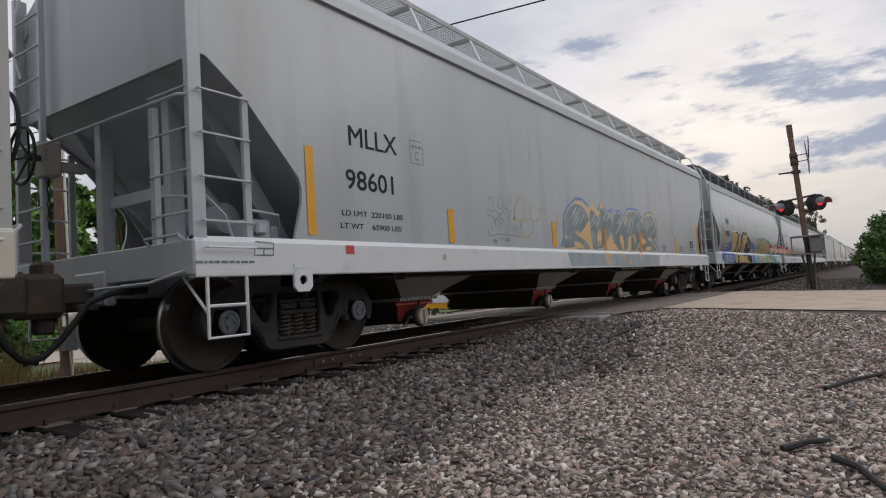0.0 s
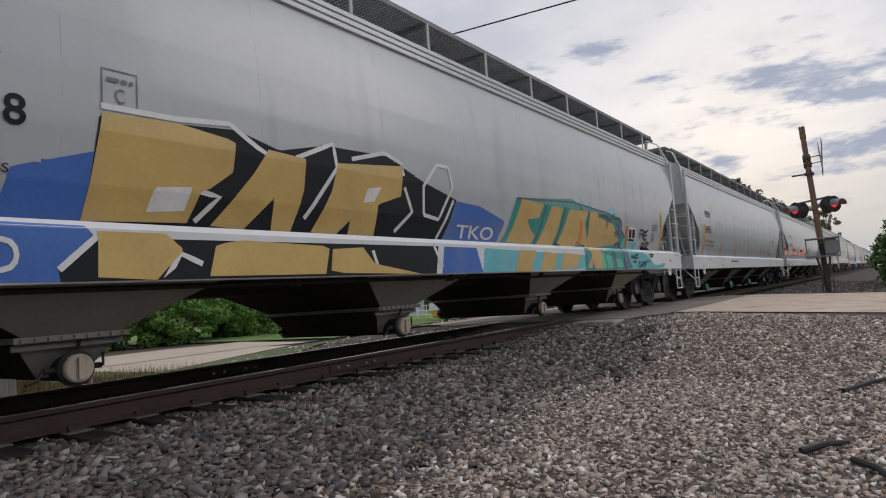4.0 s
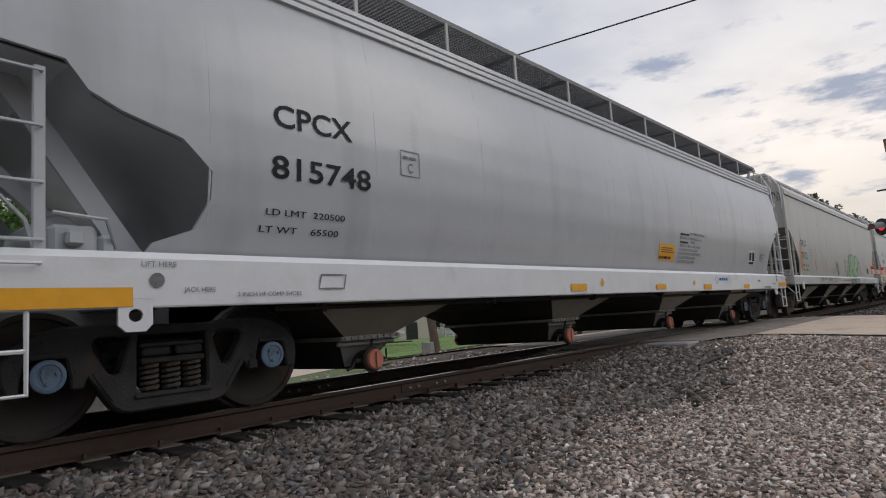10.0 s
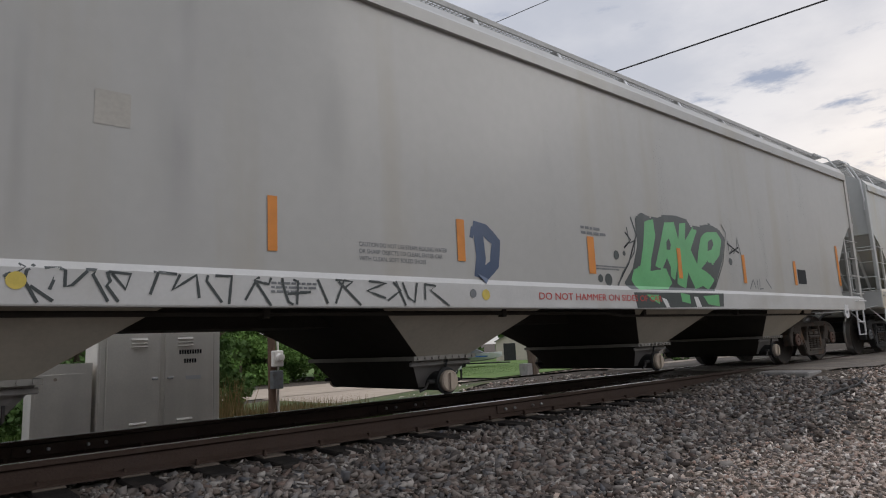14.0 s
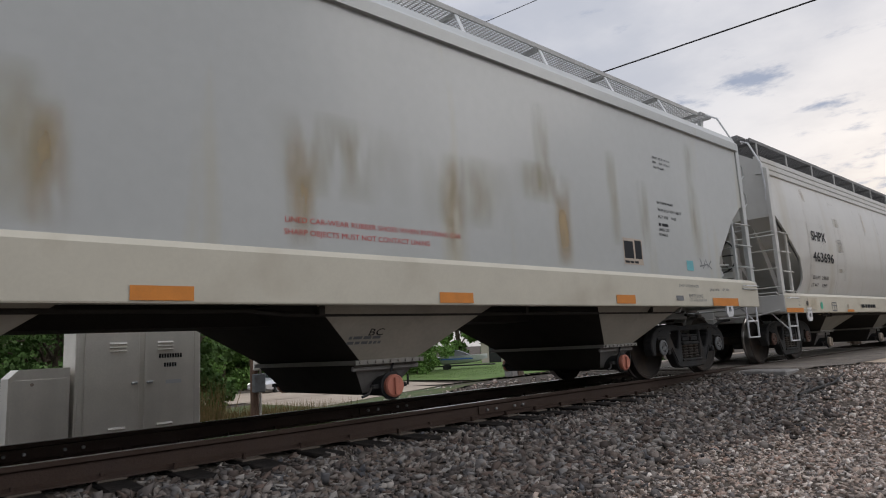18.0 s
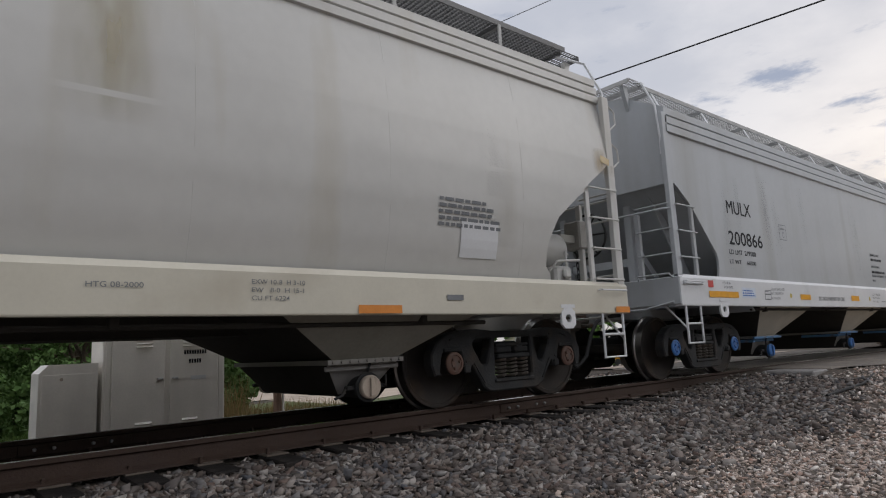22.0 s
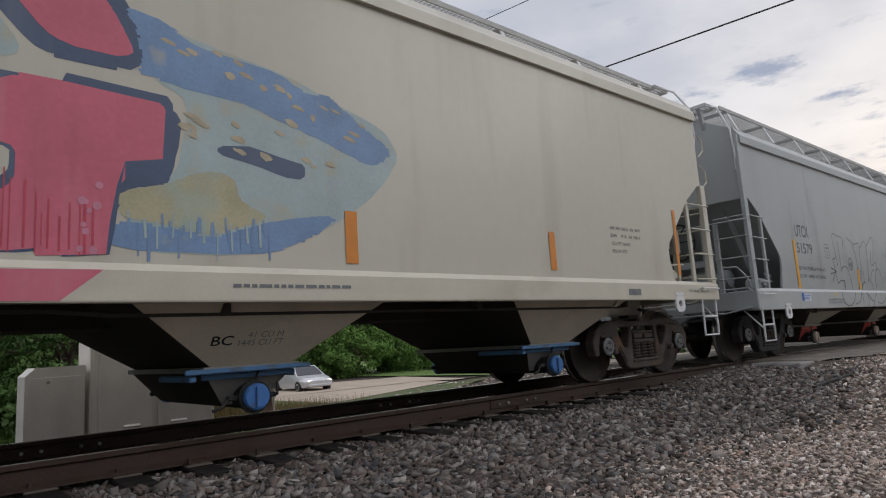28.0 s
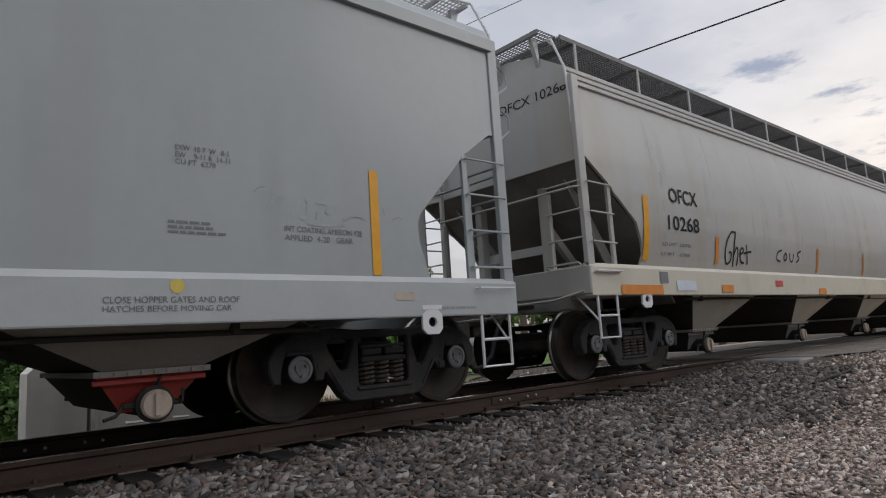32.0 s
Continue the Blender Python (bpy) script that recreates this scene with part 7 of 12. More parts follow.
s9.fill([(10.22, 3.02), (10.42, 2.98), (10.51, 2.97), (10.64, 2.95), (10.74, 2.93), (11.00, 2.90), (11.11, 2.88), (11.23, 2.86), (11.30, 2.84), (11.46, 2.78), (11.53, 2.75), (11.64, 2.72), (11.72, 2.70), (11.94, 2.64), (12.02, 2.61), (12.11, 2.57), (12.16, 2.53), (12.24, 2.42), (12.26, 2.37), (12.25, 2.29), (12.21, 2.23), (12.09, 2.07), (12.03, 2.01), (11.94, 1.92), (11.86, 1.86), (11.66, 1.72), (11.57, 1.67), (11.45, 1.60), (11.34, 1.55), (11.09, 1.44), (10.97, 1.40), (10.78, 1.37), (10.60, 1.36), (10.18, 1.36), (10.04, 1.38), (9.95, 1.42), (9.94, 1.48), (10.00, 1.65), (10.03, 1.72), (10.08, 1.78), (10.12, 1.81), (10.22, 1.87), (10.26, 1.91), (10.30, 1.99), (10.32, 2.08), (10.36, 2.32), (10.37, 2.41), (10.35, 2.49), (10.31, 2.53), (10.20, 2.57), (10.16, 2.60), (10.12, 2.66), (10.11, 2.73), (10.09, 2.91), (10.10, 2.98), (10.15, 3.02)], "g_water", lift=0.0035)
s9.stroke([[(7.75, 3.73), (7.76, 2.56)], [(6.08, 2.67), (6.31, 2.69), (6.11, 2.04)]], 0.06, "black")
s9.rect(6.44, 6.58, 1.33, 1.81, "orange")
s9.rect(9.05, 9.18, 1.32, 1.82, "orange")
s9.rect(11.67, 11.79, 1.34, 1.79, "orange")
s9.rect(14.32, 14.42, 1.36, 1.79, "orange")
s9.rect(17.05, 17.12, 1.36, 2.29, "orange")
s9.stroke([[(7.29, 1.51), (7.93, 1.52), (8.08, 1.51)], [(7.29, 1.45), (8.03, 1.47)]], 0.03, "cap_white")
s9.text('EX W 10-3  H  8-9', 15.52, 1.906, 0.043, 0.66, "greylet", 0.008)
s9.text('EW   9-5  H 14-1', 15.52, 1.810, 0.043, 0.65, "greylet", 0.008)
s9.text('CU FT 6245', 15.53, 1.711, 0.042, 0.40, "greylet", 0.008)
s9.text('CU M 177', 15.53, 1.613, 0.042, 0.32, "greylet", 0.008)
s9.text('1/4 Adj. Block', 17.20, 1.123, 0.043, 0.58, "greylet", 0.0)
s9.bars(10.68, 1.125, 1.15, 1, 0.047, "greylet")
s9.rect(15.73, 16.00, 1.08, 1.16, "cap_grey", "plate")
s9.disc(6.50, 1.14, 0.056, "g_lime")
s10.text('UTCX', 2.03, 2.200, 0.222, 0.65, "g_slateblack", 0.015)
s10.text('51579', 2.02, 1.888, 0.192, 0.75, "g_slateblack", 0.015)
s10.text('LD LMT 219600 LB 99 600 KG', 2.01, 1.567, 0.065, 1.28, "greylet", 0.01)
s10.text('LT  WT   66400 LB 30 100 KG', 2.00, 1.421, 0.064, 1.27, "greylet", 0.01)
plate_mark(s10, 3.43, 1.85, 0.24, 0.27)
s10.rect(1.85, 1.95, 1.22, 2.12, "yellow")
s10.rect(8.54, 8.63, 1.24, 1.66, "yellow")
s10.rect(10.35, 10.45, 1.24, 1.67, "yellow")
s10.rect(5.19, 5.29, 1.23, 1.67, "yellow")
s10.rect(13.72, 13.81, 1.23, 1.67, "yellow")
s10.rect(17.07, 17.16, 1.22, 2.15, "yellow")
s10.rect(1.82, 1.93, 0.99, 1.13, "blue_let", "sticker")
s10.rect(1.93, 2.25, 0.99, 1.12, "g_sticker", "sticker")
s10.bars(1.95, 1.082, 0.29, 3, 0.033, "blue_let")
s10.text('CLOSE HOPPER GATES AND ROOF', 3.13, 0.992, 0.036, 0.90, "greylet", 0.005)
s10.text('HATCHES BEFORE MOVING CAR', 3.12, 0.934, 0.036, 0.89, "greylet", 0.005)
s10.disc(3.56, 1.11, 0.043, "lemon")
s10.bars(7.25, 0.978, 0.88, 2, 0.045, "greylet")
s10.bars(1.00, 0.900, 0.26, 1, 0.039, "greylet")
s10.stroke([[(3.95, 2.28), (3.95, 2.33), (4.0, 2.37), (4.1, 2.38), (4.25, 2.34), (4.57, 2.32), (4.56, 2.25), (4.51, 2.13)], [(3.95, 2.21), (3.97, 2.1), (4.01, 1.92), (4.05, 1.7)], [(4.23, 2.23), (4.23, 1.94), (4.22, 1.71), (4.22, 1.59)], [(4.22, 1.61), (4.3, 1.68), (4.44, 1.71), (4.55, 1.71), (4.63, 1.64), (4.69, 1.5), (4.73, 1.31), (4.75, 1.21)], [(4.81, 2.33), (4.96, 2.31), (5.11, 2.23), (5.23, 2.06), (5.27, 1.85), (5.27, 1.64), (5.22, 1.42), (5.15, 1.22)], [(3.77, 1.82), (3.84, 1.84), (3.96, 1.86)], [(3.81, 1.82), (3.83, 1.67), (3.86, 1.52), (3.91, 1.36)], [(3.62, 1.66), (3.74, 1.62), (3.92, 1.59)], [(3.57, 1.53), (3.74, 1.55), (3.92, 1.59)], [(3.63, 1.36), (3.67, 1.42), (3.76, 1.51), (3.92, 1.59)], [(3.9, 1.35), (3.94, 1.34), (4.02, 1.38), (4.11, 1.41), (4.24, 1.4), (4.32, 1.4)], [(4.31, 1.4), (4.3, 1.21)], [(4.24, 1.39), (4.28, 1.34), (4.3, 1.21)], [(5.19, 2.29), (5.19, 2.21), (5.38, 2.24), (5.53, 2.27), (5.58, 2.22), (5.55, 2.09), (5.49, 1.81), (5.49, 1.7), (5.5, 1.55)], [(5.58, 2.15), (5.73, 2.22), (5.88, 2.31), (5.98, 2.33), (6.03, 2.27), (6.05, 2.15), (5.99, 1.8), (5.91, 1.56), (5.9, 1.46)], [(6.06, 2.21), (6.24, 2.3), (6.42, 2.42), (6.55, 2.46), (6.61, 2.37), (6.61, 2.25), (6.48, 2.02), (6.38, 1.86)], [(6.33, 2.13), (6.26, 1.94), (6.2, 1.77), (6.35, 1.79), (6.53, 1.87), (6.61, 1.84), (6.58, 1.75), (6.49, 1.66)], [(5.41, 1.65), (5.41, 1.48), (5.41, 1.33), (5.37, 1.23)], [(5.59, 1.65), (5.58, 1.49), (5.53, 1.37), (5.44, 1.34), (5.41, 1.37)], [(5.38, 1.23), (5.43, 1.33), (5.52, 1.38), (5.6, 1.4), (5.68, 1.35)], [(5.83, 1.38), (5.88, 1.45), (5.96, 1.46), (6.05, 1.41), (6.11, 1.29), (6.11, 1.23)], [(6.05, 1.47), (6.12, 1.58), (6.23, 1.66), (6.35, 1.7)], [(6.36, 1.25), (6.37, 1.41), (6.45, 1.59), (6.55, 1.71), (6.64, 1.73), (6.77, 1.68), (6.87, 1.52), (6.9, 1.26)], [(6.38, 1.47), (6.38, 1.35), (6.36, 1.25)]], 0.019, "g_ink", bends=2)
s10.stroke([[(4.51, 2.13), (4.46, 1.97), (4.44, 1.72)], [(4.52, 2.14), (4.6, 2.25), (4.75, 2.32), (4.87, 2.35)]], 0.010, "g_doodle", bends=2)
s10.stroke([[(3.93, 1.16), (3.93, 1.08), (3.96, 0.99), (4.08, 0.91), (4.27, 0.87), (4.46, 0.91), (4.59, 0.97), (4.68, 1.06), (4.73, 1.16)], [(5.15, 1.17), (5.1, 1.1), (5.0, 0.99), (4.82, 0.93), (4.66, 0.91)], [(5.17, 1.17), (5.18, 1.01), (5.17, 0.87)], [(5.45, 1.17), (5.52, 1.11), (5.55, 1.01), (5.5, 0.89), (5.41, 0.85)], [(5.5, 1.14), (5.63, 1.09), (5.73, 1.01), (5.8, 0.97)], [(6.16, 1.17), (6.1, 1.12), (5.95, 1.0), (5.87, 0.95), (5.85, 0.86)], [(6.9, 1.17), (6.83, 1.09), (6.64, 0.97), (6.42, 0.92), (6.26, 0.92), (6.16, 0.96)]], 0.019, "g_ink", bends=2)
s10.stroke([[(4.97, 1.78), (4.94, 1.71), (4.89, 1.66), (4.82, 1.64), (4.75, 1.65), (4.71, 1.69), (4.70, 1.76), (4.72, 1.83), (4.78, 1.88), (4.84, 1.90), (4.91, 1.89), (4.96, 1.84), (4.97, 1.78)], [(4.74, 1.82), (4.78, 1.67), (4.84, 1.82), (4.89, 1.68), (4.95, 1.85)]], 0.018, "g_ink")
s10.stroke([[(7.26, 2.25), (7.26, 2.09), (7.31, 1.99), (7.42, 2.16), (7.44, 2.03), (7.50, 2.05), (7.58, 2.21), (7.51, 2.27)], [(7.55, 2.03), (7.66, 2.29), (7.66, 2.04)], [(7.59, 2.11), (7.71, 2.13)], [(7.88, 2.25), (7.74, 2.20), (7.71, 2.14), (7.83, 2.11), (7.83, 2.03), (7.74, 1.98), (7.68, 2.02)], [(7.97, 2.31), (7.91, 2.20), (7.93, 1.99)], [(7.87, 2.25), (7.97, 2.31), (8.05, 2.26), (8.00, 2.16), (7.90, 2.14)], [(8.26, 2.31), (8.16, 2.25), (8.12, 2.14), (8.14, 2.06), (8.29, 2.11)], [(8.40, 2.32), (8.35, 2.19), (8.30, 2.08)], [(8.38, 2.31), (8.50, 2.30), (8.45, 2.22), (8.36, 2.19), (8.49, 2.09)], [(8.70, 2.34), (8.57, 2.31), (8.50, 2.11), (8.72, 2.16)], [(8.53, 2.21), (8.66, 2.25)], [(8.77, 2.32), (8.73, 2.21), (8.76, 2.14), (8.86, 2.25), (8.88, 2.16), (8.97, 2.18), (9.05, 2.28), (9.05, 2.38), (8.99, 2.37)]], 0.018, "g_ink")
s10.text('LOCK HATCH COVERS', 9.23, 1.520, 0.048, 0.57, "greylet", 0.005)
s10.text('BEFORE MOVING CAR', 9.22, 1.464, 0.043, 0.56, "greylet", 0.005)
s10.bars(10.92, 1.529, 0.46, 4, 0.040, "greylet")
s10.bars(7.68, 1.554, 0.32, 2, 0.038, "greylet")
s10.text('CLOSE HOPPER GATES AND ROOF', 11.06, 0.986, 0.037, 0.91, "greylet", 0.005)
s10.text('HATCHES BEFORE MOVING CAR', 11.05, 0.929, 0.037, 0.86, "greylet", 0.005)
s10.text('NOTE THIS CAR HAS', 9.31, 1.108, 0.031, 0.43, "greylet", 0.0)
s10.text('4 COMPARTMENTS', 9.31, 1.062, 0.027, 0.37, "greylet", 0.0)
s10.disc(11.48, 1.11, 0.044, "lemon")
s10.text('CLOSE HOPPER GATES AND ROOF', 14.96, 0.995, 0.043, 0.90, "greylet", 0.005)
s10.text('HATCHES BEFORE MOVING CAR', 14.96, 0.938, 0.039, 0.84, "greylet", 0.005)
s10.disc(15.42, 1.11, 0.050, "lemon")
s10.text('EXW  10-7  W   8-3', 15.42, 2.09, 0.04, 0.39, "greylet", 0.008)
s10.text('EW    9-11 R  14-11', 15.42, 2.035, 0.04, 0.40, "greylet", 0.008)
s10.text('CU FT  6270', 15.42, 1.985, 0.04, 0.29, "greylet", 0.008)
s10.bars(15.37, 1.556, 0.42, 3, 0.036, "greylet")
s10.text('INT COATING AMERON 428', 16.25, 1.552, 0.046, 0.72, "greylet", 0.01)
s10.text('APPLIED  4-20   GEAR', 16.25, 1.482, 0.046, 0.63, "greylet", 0.01)
s10.text('2 INCH HF COMP SHOES', 17.74, 0.911, 0.026, 0.49, "greylet", 0.0)
s10.rect(17.27, 17.48, 1.00, 1.07, "cap_white", "plate")
s10.stroke([[(16.01, 1.80), (16.06, 1.87), (16.14, 1.88), (16.08, 1.70)], [(16.12, 1.72), (16.18, 1.84), (16.26, 1.83), (16.22, 1.70)], [(16.32, 1.68), (16.40, 1.83), (16.47, 1.83), (16.46, 1.69), (16.40, 1.66)], [(16.54, 1.80), (16.66, 1.82), (16.62, 1.70), (16.74, 1.79)], [(16.78, 1.68), (16.92, 1.74), (17.02, 1.70)], [(16.45, 1.63), (16.62, 1.62), (16.80, 1.64)]], 0.024, "g_tagline", bends=2)
s10.stroke([[(17.20, 1.82), (17.22, 1.76)], [(17.30, 1.72), (17.38, 1.76), (17.41, 1.73)], [(16.53, 1.66), (16.54, 1.73)], [(16.0, 1.84), (16.04, 1.88), (16.09, 1.89)]], 0.011, "g_doodle", bends=1)
s11.text('OFCX', 2.01, 2.350, 0.209, 0.80, "black", 0.012)
s11.text('10268', 1.94, 1.958, 0.204, 0.87, "black", 0.012)
s11.text('LD LMT  220700', 1.80, 1.729, 0.048, 0.77, "greylet", 0.005)
s11.text('LT WT    65900', 1.77, 1.594, 0.047, 0.77, "greylet", 0.005)
s11.rect(1.32, 1.45, 1.51, 2.38, "yellow")
s11.rect(3.31, 3.42, 1.52, 1.93, "orange")
s11.rect(7.46, 7.55, 1.48, 1.93, "orange")
s11.rect(10.21, 10.29, 1.48, 1.96, "orange")
s11.stroke([[(3.99, 2.02), (3.86, 2.06), (3.70, 1.92), (3.62, 1.70), (3.68, 1.52), (3.82, 1.56), (3.86, 1.72), (3.76, 1.72)], [(3.98, 2.06), (3.90, 1.60), (3.94, 1.50)], [(3.92, 1.66), (4.02, 1.82), (4.08, 1.78), (4.06, 1.52)], [(4.14, 1.70), (4.28, 1.74), (4.24, 1.82), (4.14, 1.76), (4.16, 1.58), (4.30, 1.56)], [(4.38, 1.86), (4.42, 1.54)], [(4.28, 1.72), (4.56, 1.76)]], 0.034, "black", bends=2)
s11.stroke([[(5.80, 1.84), (5.60, 1.80), (5.56, 1.66), (5.74, 1.64)], [(5.96, 1.80), (5.86, 1.72), (5.94, 1.64), (6.04, 1.72), (5.96, 1.80)], [(6.14, 1.80), (6.16, 1.66), (6.28, 1.64), (6.32, 1.80)], [(6.66, 1.86), (6.46, 1.80), (6.62, 1.72), (6.44, 1.64)]], 0.03, "black", bends=2)
s11.rect(0.60, 1.56, 1.05, 1.17, "orange")
s11.rect(3.23, 3.60, 1.08, 1.19, "orange")
s11.rect(7.15, 7.51, 1.05, 1.16, "orange")
s11.rect(1.52, 1.72, 1.20, 1.35, "greylet", "plate")
s11.rect(1.93, 2.46, 1.10, 1.24, "g_sticker", "sticker")
s11.rect(5.20, 5.49, 1.18, 1.28, "red_let", "sticker")
s1.fill([(7.36, 1.26), (7.41, 1.31), (7.44, 1.34), (7.46, 1.37), (7.48, 1.39), (7.51, 1.44), (7.52, 1.46), (7.52, 1.49), (7.51, 1.52), (7.49, 1.58), (7.48, 1.61), (7.48, 1.65), (7.49, 1.68), (7.51, 1.74), (7.53, 1.77), (7.56, 1.81), (7.60, 1.85), (7.70, 1.93), (7.75, 1.97), (7.81, 2.01), (7.86, 2.03), (7.99, 2.08), (8.04, 2.09), (8.12, 2.11), (8.17, 2.11), (8.30, 2.12), (8.36, 2.11), (8.43, 2.10), (8.48, 2.08), (8.60, 2.02), (8.64, 2.01), (8.69, 2.00), (8.73, 2.01), (8.79, 2.05), (8.82, 2.07), (8.85, 2.09), (8.88, 2.10), (8.93, 2.13), (8.96, 2.14), (9.00, 2.12), (9.03, 2.08), (9.11, 1.98), (9.15, 1.95), (9.20, 1.94), (9.24, 1.97), (9.33, 2.07), (9.37, 2.11), (9.41, 2.15), (9.43, 2.16), (9.48, 2.17), (9.49, 2.15), (9.49, 2.04), (9.48, 1.89), (9.44, 1.50), (9.34, 1.35), (9.03, 1.24), (8.68, 1.21), (7.83, 1.21), (7.57, 1.21), (7.37, 1.21), (7.32, 1.22), (7.32, 1.22), (7.32, 1.23), (7.34, 1.24)], "g_orange", lift=0.004)
s1.fill([(7.51, 1.72), (7.54, 1.77), (7.56, 1.79), (7.59, 1.82), (7.63, 1.85), (7.71, 1.92), (7.75, 1.95), (7.81, 1.98), (7.86, 2.00), (7.98, 2.04), (8.04, 2.05), (8.11, 2.06), (8.16, 2.06), (8.28, 2.06), (8.33, 2.05), (8.40, 2.04), (8.44, 2.02), (8.54, 1.96), (8.58, 1.94), (8.62, 1.91), (8.65, 1.88), (8.69, 1.83), (8.70, 1.81), (8.68, 1.78), (8.65, 1.75), (8.55, 1.69), (8.50, 1.66), (8.45, 1.63), (8.41, 1.61), (8.31, 1.55), (8.27, 1.54), (8.21, 1.53), (8.17, 1.53), (8.06, 1.56), (8.02, 1.56), (7.99, 1.56), (7.97, 1.55), (7.95, 1.53), (7.95, 1.52), (7.97, 1.51), (8.01, 1.49), (8.11, 1.46), (8.16, 1.45), (8.22, 1.43), (8.28, 1.42), (8.41, 1.38), (8.46, 1.36), (8.52, 1.33), (8.56, 1.31), (8.62, 1.26), (8.64, 1.24), (8.61, 1.22), (8.57, 1.22), (8.43, 1.22), (8.36, 1.22), (8.28, 1.22), (8.20, 1.22), (8.03, 1.22), (7.97, 1.23), (7.92, 1.25), (7.91, 1.27), (7.90, 1.33), (7.89, 1.35), (7.85, 1.38), (7.80, 1.39), (7.67, 1.41), (7.62, 1.42), (7.57, 1.44), (7.55, 1.46), (7.51, 1.50), (7.50, 1.52), (7.49, 1.55), (7.49, 1.58), (7.49, 1.64), (7.49, 1.66), (7.50, 1.69)], "g_slate", lift=0.0062)
s1.fill([(7.36, 1.26), (7.41, 1.31), (7.44, 1.33), (7.47, 1.36), (7.50, 1.37), (7.55, 1.40), (7.58, 1.40), (7.63, 1.41), (7.68, 1.40), (7.80, 1.39), (7.85, 1.38), (7.88, 1.35), (7.89, 1.33), (7.89, 1.27), (7.87, 1.25), (7.80, 1.23), (7.71, 1.23), (7.48, 1.22), (7.40, 1.23), (7.36, 1.24)], "g_slate", lift=0.0062)
s1.fill([(8.77, 1.95), (8.81, 1.98), (8.82, 1.99), (8.85, 2.00), (8.87, 2.00), (8.92, 2.00), (8.94, 1.99), (8.98, 1.97), (9.02, 1.95), (9.10, 1.89), (9.15, 1.87), (9.20, 1.87), (9.25, 1.90), (9.37, 1.99), (9.42, 2.01), (9.45, 1.99), (9.46, 1.94), (9.46, 1.79), (9.45, 1.72), (9.42, 1.63), (9.39, 1.56), (9.29, 1.41), (9.24, 1.35), (9.20, 1.30), (9.16, 1.28), (9.09, 1.25), (9.06, 1.23), (9.01, 1.23), (8.97, 1.22), (8.87, 1.22), (8.83, 1.23), (8.79, 1.26), (8.78, 1.29), (8.75, 1.37), (8.75, 1.41), (8.74, 1.47), (8.74, 1.53), (8.74, 1.65), (8.74, 1.70), (8.74, 1.76), (8.74, 1.80), (8.75, 1.88), (8.75, 1.91), (8.76, 1.94)], "g_slate", lift=0.0062)
s1.fill([(7.91, 1.36), (8.28, 1.32), (8.33, 1.22), (7.90, 1.23)], "g_orange", lift=0.0082)
s1.fill([(8.40, 1.60), (8.59, 1.72), (8.65, 1.76), (8.71, 1.76), (8.73, 1.73), (8.73, 1.60), (8.73, 1.55), (8.72, 1.48), (8.71, 1.44), (8.69, 1.34), (8.68, 1.30), (8.65, 1.29), (8.63, 1.30), (8.56, 1.35), (8.53, 1.37), (8.48, 1.40), (8.44, 1.43), (8.34, 1.48), (8.32, 1.51), (8.34, 1.56)], "g_orange", lift=0.0082)
s1.fill([(9.15, 1.66), (9.21, 1.46), (9.10, 1.26), (9.07, 1.45)], "g_orange", lift=0.0082)
s1.stroke([[(7.26, 1.24), (7.44, 1.39), (7.43, 1.59), (7.48, 1.80), (7.68, 1.97), (7.88, 2.06), (8.08, 2.16), (8.41, 2.17), (8.72, 2.06)]], 0.045, "g_blue")
s1.stroke([[(5.58, 1.61), (5.64, 1.81), (5.74, 1.95), (5.88, 2.03), (5.99, 1.95), (6.00, 1.77), (5.95, 1.66), (5.74, 1.63), (5.58, 1.65)], [(5.84, 1.62), (6.16, 1.68), (6.28, 1.61), (6.18, 1.46), (6.06, 1.39), (5.86, 1.37), (5.81, 1.46), (5.85, 1.59)], [(6.08, 1.94), (6.20, 1.90), (6.16, 1.71)], [(6.31, 1.64), (6.58, 1.73), (6.49, 1.86), (6.73, 1.89)], [(7.00, 1.28), (7.18, 1.64), (7.23, 1.80), (7.31, 1.84)]], 0.035, "g_tan")
s1.stroke([[(5.27, 1.86), (5.25, 1.81), (5.22, 1.77), (5.18, 1.76), (5.14, 1.76), (5.11, 1.79), (5.10, 1.83), (5.11, 1.88), (5.14, 1.92), (5.18, 1.94), (5.22, 1.94), (5.25, 1.91), (5.27, 1.86)], [(4.81, 1.84), (4.87, 1.92), (4.94, 1.92), (4.96, 1.83)], [(5.43, 1.90), (5.48, 1.99), (5.53, 1.98), (5.54, 1.88)], [(4.88, 1.57), (4.90, 1.51), (4.88, 1.45)], [(4.95, 1.56), (4.98, 1.60), (5.02, 1.46)], [(5.06, 1.58), (5.10, 1.60), (5.09, 1.46)], [(5.36, 1.54), (5.41, 1.45), (5.46, 1.55), (5.48, 1.43), (5.56, 1.56), (5.54, 1.39), (5.63, 1.54), (5.73, 1.40), (5.79, 1.59)], [(4.77, 1.71), (4.85, 1.74), (4.94, 1.71), (5.02, 1.75), (5.10, 1.67), (5.21, 1.70), (5.30, 1.77), (5.39, 1.79), (5.46, 1.72), (5.54, 1.78)], [(4.77, 1.63), (4.88, 1.66), (5.00, 1.59), (5.08, 1.65), (5.25, 1.60)], [(4.77, 1.35), (5.06, 1.39), (5.38, 1.38), (5.78, 1.37)], [(5.13, 1.52), (5.17, 1.59), (5.20, 1.48)], [(5.35, 1.73), (5.39, 1.64), (5.46, 1.72), (5.41, 1.59)], [(5.08, 1.32), (5.23, 1.32), (5.25, 1.28)]], 0.014, "g_doodle")
